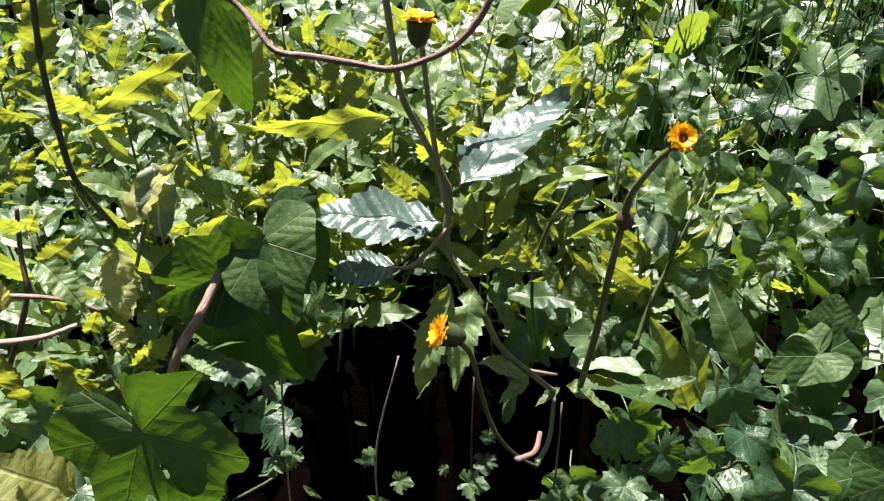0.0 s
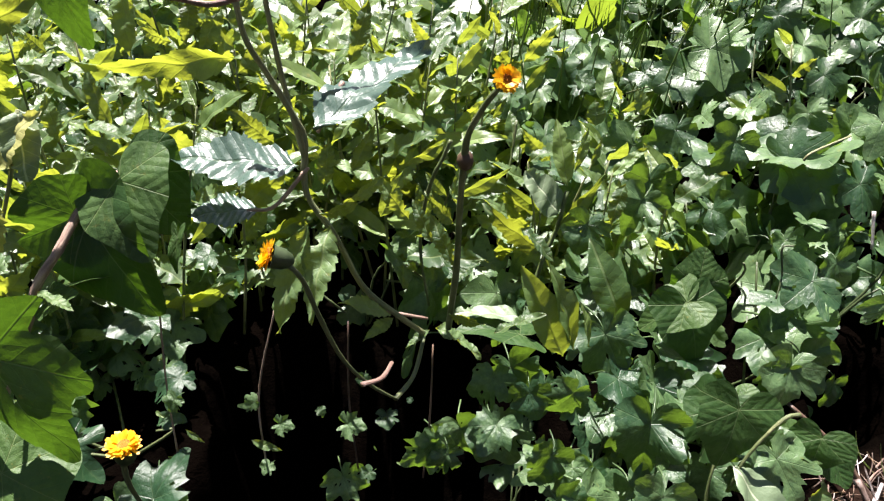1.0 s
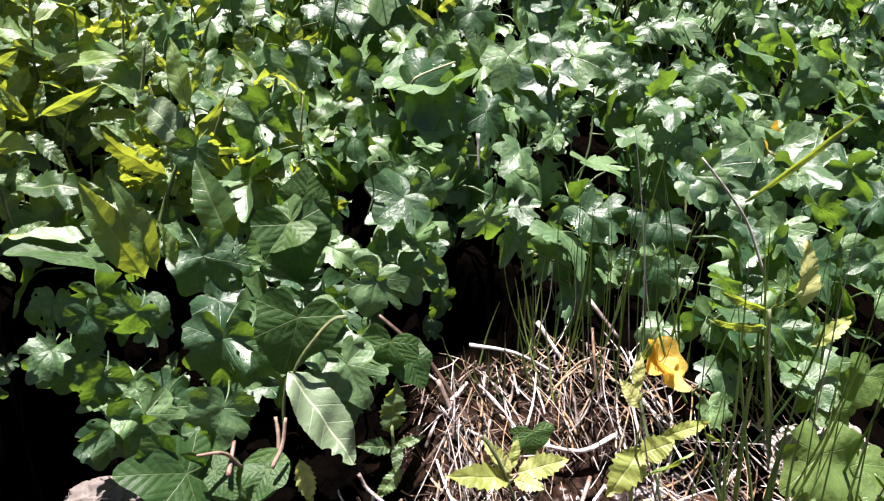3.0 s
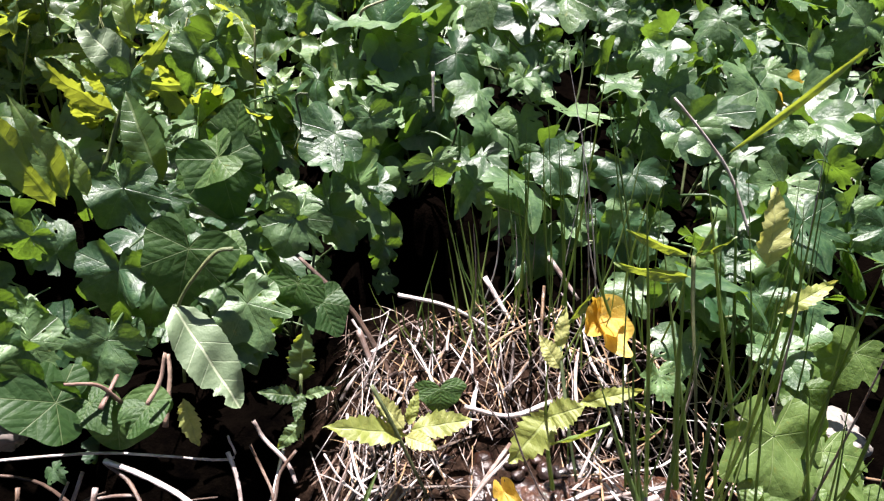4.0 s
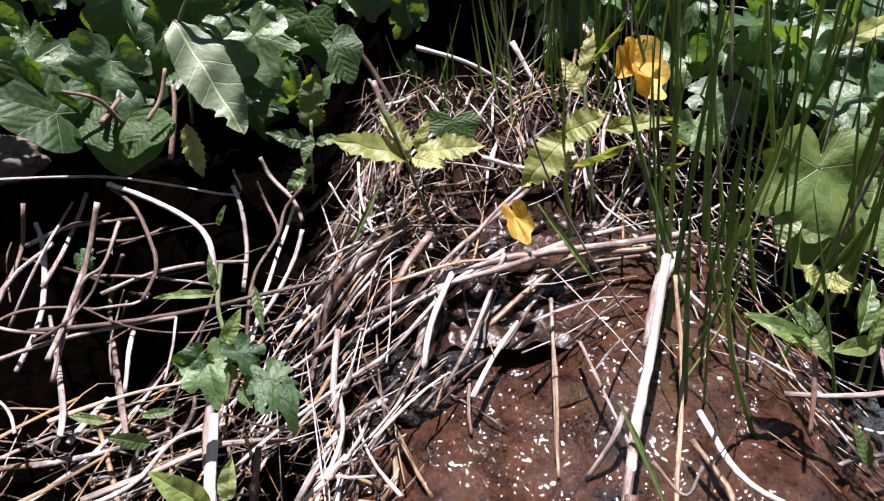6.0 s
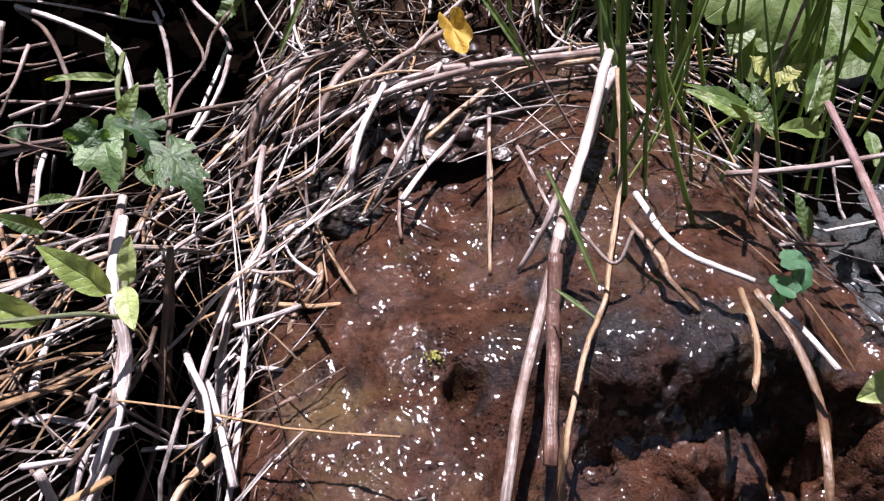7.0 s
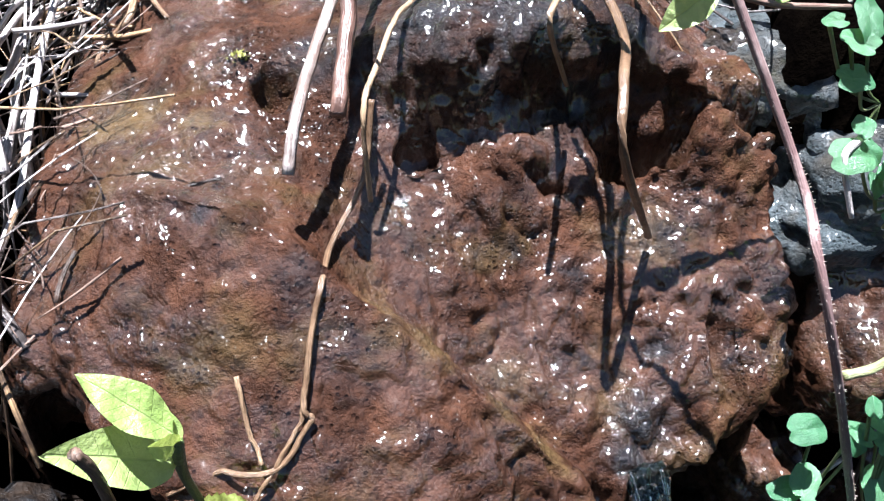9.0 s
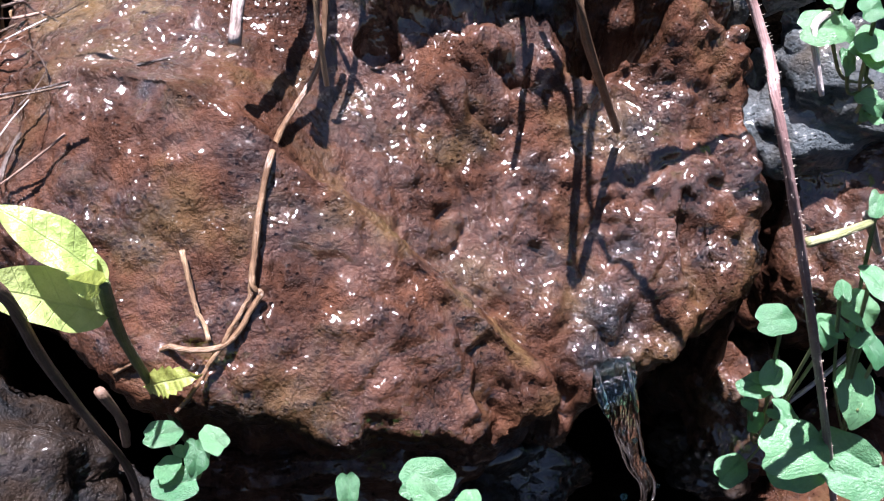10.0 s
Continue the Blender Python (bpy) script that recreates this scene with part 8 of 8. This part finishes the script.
stalk(p, [(0.405, -0.007, 0.040), (0.407, -0.010, 0.026), (0.410, -0.019, 0.015)], 0.0021, STRAW, "dead_stem", 0.85, 0)
stalk(p, [(0.409, 0.101, 0.004), (0.409, 0.071, 0.002), (0.408, 0.021, 0.020), (0.407, 0.005, 0.026)], 0.00135, STRAW_DARK, "dead_stem", 0.85, 0)
stalk(p, [(0.491, 0.298, 0.074), (0.469, 0.258, 0.074), (0.450, 0.243, 0.062), (0.439, 0.233, 0.041), (0.434, 0.211, 0.011)], 0.0045, STREAKED, "dead_stem", 0.85, 0)
stalk(p, [(0.579, 0.324, 0.089), (0.539, 0.271, 0.085), (0.513, 0.238, 0.079), (0.492, 0.221, 0.055)], 0.00195, STRAW, "dead_stem", 0.85, 0)
stalk(p, [(0.674, 0.260, 0.094), (0.620, 0.249, 0.091), (0.561, 0.241, 0.085), (0.516, 0.233, 0.076)], 0.0033, STRAW, "dead_stem", 0.85, 0)
stalk(p, [(0.668, 0.243, 0.093), (0.644, 0.208, 0.092), (0.626, 0.162, 0.080)], 0.00435, STRAW, "dead_stem", 0.85, 0)
stalk(p, [(0.648, 0.243, 0.093), (0.602, 0.249, 0.081), (0.570, 0.230, 0.067), (0.543, 0.211, 0.051)], 0.00225, ORANGE_STRAW, "dead_stem", 0.85, 0)
stalk(p, [(0.516, 0.234, 0.078), (0.506, 0.223, 0.058), (0.499, 0.193, 0.041)], 0.0027, STRAW, "dead_stem", 0.85, 0)
stalk(p, [(0.508, 0.276, 0.080), (0.491, 0.242, 0.075), (0.479, 0.223, 0.057)], 0.0027, STRAW, "dead_stem", 0.85, 0)
stalk(p, [(0.621, 0.363, 0.098), (0.584, 0.353, 0.092), (0.547, 0.360, 0.097)], 0.00255, STRAW, "dead_stem", 0.85, 0)
# dead stems that hang over the boulder
p = thing("dead_stems", (0.608, 0.115, 0.080), "dead grass stems hanging down over the wet boulder", "dead stem")
stalk(p, [(0.642, 0.205, 0.113), (0.636, 0.190, 0.110), (0.622, 0.150, 0.096), (0.606, 0.110, 0.083), (0.597, 0.085, 0.080), (0.595, 0.079, 0.078)], 0.0027, BLEACHED, "dead_stem", 0.95, 0)
stalk(p, [(0.601, 0.095, 0.081), (0.597, 0.085, 0.080), (0.585, 0.050, 0.067), (0.573, 0.015, 0.051), (0.567, -0.010, 0.042), (0.564, -0.022, 0.030)], 0.0024, STRAW, "dead_stem", 0.85, 0)
stalk(p, [(0.590, 0.062, 0.084), (0.588, 0.045, 0.071), (0.586, 0.025, 0.059), (0.581, -0.010, 0.045)], 0.00315, REDDISH, "dead_stem", 0.85, 0)
stalk(p, [(0.643, 0.190, 0.110), (0.642, 0.174, 0.099), (0.642, 0.158, 0.087), (0.639, 0.140, 0.077), (0.633, 0.116, 0.068), (0.625, 0.091, 0.061), (0.618, 0.068, 0.057), (0.613, 0.058, 0.054), (0.610, 0.052, 0.054), (0.606, 0.045, 0.054), (0.602, 0.036, 0.052), (0.599, 0.028, 0.049), (0.596, 0.020, 0.046), (0.593, 0.012, 0.044), (0.591, 0.006, 0.042), (0.590, 0.000, 0.037), (0.590, -0.003, 0.028), (0.591, -0.005, 0.017), (0.592, -0.007, 0.005)], 0.00135, ORANGE_STRAW, "dead_stem", 0.85, 0)
stalk(p, [(0.594, 0.017, 0.034), (0.593, 0.012, 0.026), (0.592, 0.007, 0.018), (0.590, 0.001, 0.011), (0.586, -0.007, 0.006), (0.581, -0.016, 0.003), (0.576, -0.029, 0.002), (0.573, -0.048, 0.004), (0.570, -0.057, -0.004), (0.568, -0.066, -0.010), (0.567, -0.072, -0.015), (0.566, -0.076, -0.019), (0.566, -0.079, -0.021), (0.567, -0.080, -0.023), (0.568, -0.080, -0.023), (0.568, -0.081, -0.024), (0.565, -0.084, -0.027), (0.561, -0.089, -0.031), (0.556, -0.092, -0.034), (0.550, -0.093, -0.034), (0.544, -0.092, -0.034), (0.539, -0.090, -0.035), (0.533, -0.090, -0.039), (0.527, -0.091, -0.041), (0.521, -0.091, -0.045)], 0.0012, ORANGE_STRAW, "dead_stem", 0.85, 0)
stalk(p, [(0.556, -0.092, -0.034), (0.558, -0.089, -0.031), (0.561, -0.086, -0.028), (0.563, -0.083, -0.026), (0.565, -0.081, -0.024), (0.565, -0.079, -0.022), (0.566, -0.077, -0.020)], 0.0009, ORANGE_STRAW, "dead_stem", 0.85, 0)
stalk(p, [(0.545, -0.069, -0.014), (0.546, -0.073, -0.017), (0.547, -0.077, -0.021), (0.548, -0.081, -0.024), (0.549, -0.084, -0.027), (0.551, -0.087, -0.030), (0.552, -0.091, -0.032)], 0.0009, ORANGE_STRAW, "dead_stem", 0.85, 0)
stalk(p, [(0.556, -0.092, -0.034), (0.553, -0.095, -0.036), (0.551, -0.097, -0.038), (0.549, -0.100, -0.040), (0.547, -0.102, -0.042), (0.544, -0.104, -0.045), (0.541, -0.106, -0.047)], 0.0009, ORANGE_STRAW, "dead_stem", 0.85, 0)
stalk(p, [(0.579, 0.192, 0.069), (0.578, 0.178, 0.064), (0.578, 0.164, 0.059), (0.577, 0.151, 0.053), (0.576, 0.138, 0.047), (0.575, 0.126, 0.040), (0.574, 0.110, 0.034)], 0.0012, ORANGE_STRAW, "dead_stem", 0.85, 0)
stalk(p, [(0.594, 0.182, 0.066), (0.599, 0.141, 0.066), (0.608, 0.099, 0.060)], 0.0012, STRAW, "dead_stem", 0.85, 0)
stalk(p, [(0.632, 0.101, 0.075), (0.642, 0.078, 0.070), (0.643, 0.066, 0.068), (0.654, 0.054, 0.061)], 0.00165, ORANGE_STRAW, "dead_stem", 0.85, 0)
stalk(p, [(0.639, 0.115, 0.080), (0.647, 0.076, 0.078), (0.673, 0.055, 0.077)], 0.0018, STRAW, "dead_stem", 0.85, 0)
stalk(p, [(0.665, 0.050, 0.077), (0.662, 0.025, 0.074), (0.651, 0.000, 0.072), (0.672, 0.027, 0.033)], 0.00135, ORANGE_STRAW, "dead_stem", 0.85, 0)
stalk(p, [(0.675, 0.055, 0.072), (0.683, 0.035, 0.066), (0.683, 0.010, 0.062), (0.673, -0.020, 0.060), (0.673, -0.035, 0.042), (0.706, -0.012, -0.015)], 0.00195, ORANGE_STRAW, "dead_stem", 0.85, 0)
stalk(p, [(0.681, 0.118, 0.090), (0.711, 0.108, 0.100), (0.752, 0.109, 0.109)], 0.0018, STRAW, "dead_stem", 0.85, 0)
stalk(p, [(0.607, 0.085, 0.078), (0.619, 0.070, 0.073), (0.625, 0.075, 0.087)], 0.00105, STRAW, "dead_stem", 0.85, 0)
stalk(p, [(0.671, 0.041, 0.081), (0.677, 0.020, 0.081), (0.677, 0.000, 0.084)], 0.00135, STRAW, "dead_stem", 0.85, 0)
# hairy runner and thin pale stems beside the boulder
p = thing("hairy_runner", (0.820, -0.100, -0.156), "pale pinkish hairy runner hanging beside the boulder", "stem")
stalk(p, [(0.703, 0.100, 0.136), (0.694, 0.055, 0.131), (0.673, 0.000, 0.134), (0.713, -0.060, 0.058), (0.712, -0.085, 0.045), (0.725, -0.100, 0.013), (0.758, -0.105, -0.048), (0.801, -0.110, -0.128), (0.832, -0.110, -0.185)], 0.0016, RUNNER, "stem", 1.0, 700)
stalk(p, [(0.731, -0.100, 0.006), (0.740, -0.100, 0.009), (0.760, -0.090, 0.003)], 0.0018, STEM_GREEN, "stem", 0.7, 20)
stalk(p, [(0.760, -0.030, 0.044), (0.753, -0.035, 0.041), (0.756, -0.040, 0.031), (0.760, -0.045, 0.021)], 0.0016, STRAW, "stem", 0.7, 0)
stalk(p, [(0.769, -0.080, -0.003), (0.796, -0.070, -0.033)], 0.002, STRAW, "stem", 0.7, 0)
stalk(p, [(0.833, -0.050, -0.175), (0.842, -0.050, -0.152), (0.858, -0.045, -0.126)], 0.0016, STRAW, "stem", 0.7, 0)
stalk(p, [(0.877, -0.050, -0.214), (0.859, -0.050, -0.164), (0.859, -0.045, -0.141)], 0.0016, STRAW_DARK, "stem", 0.7, 0)
p = thing("root", (0.522, -0.120, 0.002), "bare brown root on the dark stones", "root")
stalk(p, [(0.520, -0.120, 0.031), (0.522, -0.120, 0.022), (0.522, -0.120, 0.002), (0.525, -0.120, -0.028), (0.528, -0.120, -0.053), (0.525, -0.120, -0.086)], 0.0017, STRAW_DARK, "stem", 0.7, 0)
stalk(p, [(0.525, -0.110, -0.027), (0.527, -0.110, -0.043), (0.525, -0.110, -0.057)], 0.0018, STRAW_DARK, "stem", 0.7, 0)
# single broad grass blades
p = thing("grass_tuft", (0.586, 0.160, 0.127), "broad fresh grass blades beside the stream", "grass", "grass tufts")
leaf(p, [GRASS_LEAF][0], (0.592, 0.170, 0.117), (0.557, 0.180, 0.160), (0.3, -0.8, 0.5), 1.3)
leaf(p, [GRASS_LEAF][0], (0.614, 0.070, 0.061), (0.591, 0.100, 0.102), (0.3, -0.8, 0.5), 1.2)
leaf(p, [GRASS_LEAF][0], (0.801, 0.500, 0.275), (0.877, 0.460, 0.381), (0.3, -0.8, 0.5), 1.4)
leaf(p, [GRASS_LEAF][0], (0.585, 0.040, 0.085), (0.596, 0.020, 0.089), (0, -0.5, 0.8), 1.6)
leaf(p, [GRASS_LEAF][0], (0.455, 0.250, 0.083), (0.473, 0.270, 0.120), (0, -0.5, 0.8), 1.6)
# twigs
p = thing("twig", (0.463, 0.430, 0.131), "thin grey twig leaning over the straw", "twig")
stalk(p, [(0.406, 0.460, 0.183), (0.440, 0.440, 0.157), (0.463, 0.430, 0.131), (0.494, 0.400, 0.086), (0.515, 0.380, 0.053)], 0.0022, STRAW_DARK, "stem", 1.6, 0)
stalk(p, [(0.460, 0.420, 0.132), (0.475, 0.400, 0.101), (0.496, 0.380, 0.062)], 0.003, STRAW, "stem", 0.7, 0)
stalk(p, [(0.494, 0.440, 0.155), (0.540, 0.440, 0.143), (0.581, 0.430, 0.124)], 0.0022, STRAW, "stem", 0.7, 0)
stalk(p, [(0.643, 0.500, 0.163), (0.670, 0.470, 0.132)], 0.003, STRAW, "stem", 0.7, 0)
stalk(p, [(0.578, 0.480, 0.151), (0.606, 0.450, 0.114), (0.643, 0.420, 0.078)], 0.003, STRAW, "stem", 0.7, 0)
stalk(p, [(0.559, 0.370, 0.066), (0.655, 0.390, 0.082)], 0.0028, STRAW, "stem", 0.7, 0)
stalk(p, [(0.530, 0.600, 0.313), (0.532, 0.590, 0.276)], 0.002, STRAW, "stem", 0.7, 0)
p = thing("twig", (0.804, 0.470, 0.237), "bleached curved stem standing in the creeper", "twig")
stalk(p, [(0.733, 0.497, 0.324), (0.768, 0.490, 0.291), (0.796, 0.480, 0.258), (0.818, 0.460, 0.209)], 0.0014, BLEACHED, "stem", 1.3, 0)
WATER_A, WATER_B, WATER_C = (0.694, -0.084, -0.070), (0.694, -0.100, -0.075), (0.724, -0.105, -0.153)
MOSS_AT = (0.544, 0.056, 0.029)

# ---------------------------------------------------------------- stones, water, moss
lump("stone", (0.825, 0.13, 0.015), (0.085, 0.075, 0.05), ROCK_GREY, "wet black stone with glinting water beside the grass", 33.0, 40)
lump("stone", (0.812, 0.085, 0.0), (0.055, 0.06, 0.05), ROCK_GREY, "wet blue-grey stone wedged beside the boulder", 41.0, 70)
lump("stone", (0.772, 0.075, 0.002), (0.026, 0.026, 0.030), ROCK_DARK, "wet black stone in the gap beside the boulder", 47.0, 15)
lump("stone", (0.845, 0.05, -0.03), (0.075, 0.08, 0.055), ROCK_GREY, "wet blue-grey stone beside the boulder", 3.0, 20)
lump("stone", (0.838, 0.088, -0.012), (0.034, 0.040, 0.026), ROCK_GREY, "angular blue-grey wet stone with a sunlit top", 52.0, 15)
lump("stone", (0.790, 0.080, -0.028), (0.020, 0.022, 0.014), ROCK_GREY, "small glinting grey stone in the gap", 55.0, 40)
lump("stone", (0.783, 0.100, -0.004), (0.016, 0.014, 0.014), ROCK, "small rust-brown stone in the gap", 57.0, 10)
lump("stone", (0.796, 0.055, -0.030), (0.022, 0.016, 0.012), ROCK, "flat wet brown stone in the gap", 58.0, 70)
lump("stone", (0.455, -0.105, -0.105), (0.055, 0.05, 0.055), ROCK_DARK, "dark wet stone at the boulder's foot", 5.0)
lump("stone", (0.838, -0.005, -0.085), (0.055, 0.06, 0.065), ROCK, "wet rust-brown stone across the crevice", 61.0)
lump("stone", (0.585, -0.080, -0.135), (0.060, 0.030, 0.028), ROCK, "wet rust-brown stone under the boulder", 63.0)
lump("stone", (0.655, -0.075, -0.165), (0.050, 0.030, 0.030), ROCK_DARK, "dark mossy stone under the boulder", 64.0)
for k, (x, y, z, r) in enumerate(((0.502, 0.172, 0.022, 0.020), (0.528, 0.196, 0.036, 0.018), (0.486, 0.200, 0.022, 0.022), (0.520, 0.226, 0.042, 0.016), (0.474, 0.160, 0.002, 0.018))):
    lump("stone", (x, y, z), (r, 0.8 * r, 0.6 * r), ROCK_DARK, "small black wet stone half under dead stems", 70.0 + k)
lump("stone", (0.55, -0.075, -0.20), (0.05, 0.04, 0.045), ROCK_DARK, "dark wet stone under the boulder", 7.0)
lump("stone", (0.63, -0.065, -0.20), (0.055, 0.04, 0.04), ROCK_DARK, "dark wet stone under the boulder", 9.0)
lump("stone", (0.80, -0.03, -0.19), (0.035, 0.05, 0.05), ROCK, "brown wet stone in the crevice", 11.0)
lump("stone", (0.87, -0.07, -0.24), (0.07, 0.08, 0.06), ROCK, "brown wet stone in the crevice", 13.0)
for k, (x, y, z, r) in enumerate(((0.79, -0.06, -0.20, 0.03), (0.77, -0.14, -0.25, 0.04), (0.83, -0.13, -0.26, 0.045), (0.92, -0.02, -0.20, 0.05), (0.90, 0.02, -0.14, 0.035), (0.70, -0.15, -0.22, 0.04), (0.93, -0.10, -0.20, 0.045), (0.50, -0.11, -0.12, 0.03))):
    lump("stone", (x, y, z), (r, 0.9 * r, 0.7 * r), ROCK if k in (3, 4) else ROCK_DARK, "wet brown stone at the boulder's foot", 20.0 + k)
lump("stone", (0.180, 0.365, 0.075), (0.03, 0.02, 0.018), plain_material("pale_stone", (0.11, 0.09, 0.08), 0.8), "pale dry stone among dead stems", 15.0)
lump("stone", (0.835, 0.33, 0.075), (0.06, 0.045, 0.03), plain_material("grey_stone", (0.20, 0.18, 0.16), 0.8), "flat grey stone among straw", 17.0)

fall_rng = random.Random(31)


def trickle():
    """The thread of water that drops from the boulder's corner: a twisted ribbon with a thicker rim."""
    path = smooth_path([WATER_A, WATER_B, tuple((np.array(WATER_B) + np.array(WATER_C)) / 2), WATER_C, (WATER_C[0] + 0.006, WATER_C[1], WATER_C[2] - 0.12)], 60)
    verts, faces = [], []
    for i, p in enumerate(path):
        u = i / 59
        w = 0.010 * (1 - 0.55 * u) * (0.8 + 0.3 * math.sin(9 * u))
        a = 0.5 + 2.4 * u
        for j in range(12):
            b = 6.283 * j / 12
            q = Vector((w * math.cos(b), 0.0010 * (1 + 0.5 * math.cos(2 * b)) * math.sin(b), 0))
            q.rotate(Euler((0, 0, a * 0.4)))
            verts.append((p[0] + q.x + 0.0022 * wob(u * 2, j * 0.5, 4.0, 3.0), p[1] + q.y + 0.0018 * wob(u * 2, j * 0.5, 4.0, 6.0), p[2]))
    for i in range(59):
        for j in range(12):
            faces.append((i * 12 + j, i * 12 + (j + 1) % 12, (i + 1) * 12 + (j + 1) % 12, (i + 1) * 12 + j))
    ob = new("water_trickle", mesh("water_trickle", verts, faces, WATER))
    for side, wide in ((-0.006, 0.0010), (0.005, 0.0008)):
        q = path + np.array((side, -0.002, 0)) * np.linspace(1.2, 0.3, 60)[:, None]
        part("strand", mesh("strand", *tube(q, wide, wide * 0.7, 8, 40, 1.0, 0.25, fall_rng), WATER), ob)
    for _ in range(4):
        p = path[fall_rng.randrange(20, 58)]
        bm = bmesh.new()
        bmesh.ops.create_icosphere(bm, subdivisions=2, radius=fall_rng.uniform(0.0008, 0.0015), matrix=Matrix.Translation((p[0] + fall_rng.gauss(0, 0.008), p[1] + fall_rng.gauss(0, 0.004), p[2])))
        me = bpy.data.meshes.new("drop")
        bm.to_mesh(me)
        bm.free()
        me.materials.append(WATER)
        part("drop", me, ob)
    tagged(ob, "thin clear trickle of water falling off the boulder's corner", "water")


trickle()


def moss_clump():
    bits = Pile()
    for _ in range(40):
        c = Vector(MOSS_AT) + Vector((fall_rng.gauss(0, 0.0022), fall_rng.gauss(0, 0.0022), fall_rng.uniform(0, 0.003)))
        d = Vector((fall_rng.gauss(0, 1), fall_rng.gauss(0, 1), 0.8)).normalized() * 0.0022
        s = d.cross(Vector((0, 0, 1))).normalized() * 0.0007
        bits.add([c, c + d * 0.5 + s, c + d, c + d * 0.5 - s], [(0, 1, 2, 3)])
    tagged(new("moss_tuft", mesh("moss_tuft", bits.v, bits.f, plain_material("yellow_moss", (0.13, 0.13, 0.02), 0.7))), "tiny yellow-green moss tuft on the wet boulder", "moss")


moss_clump()
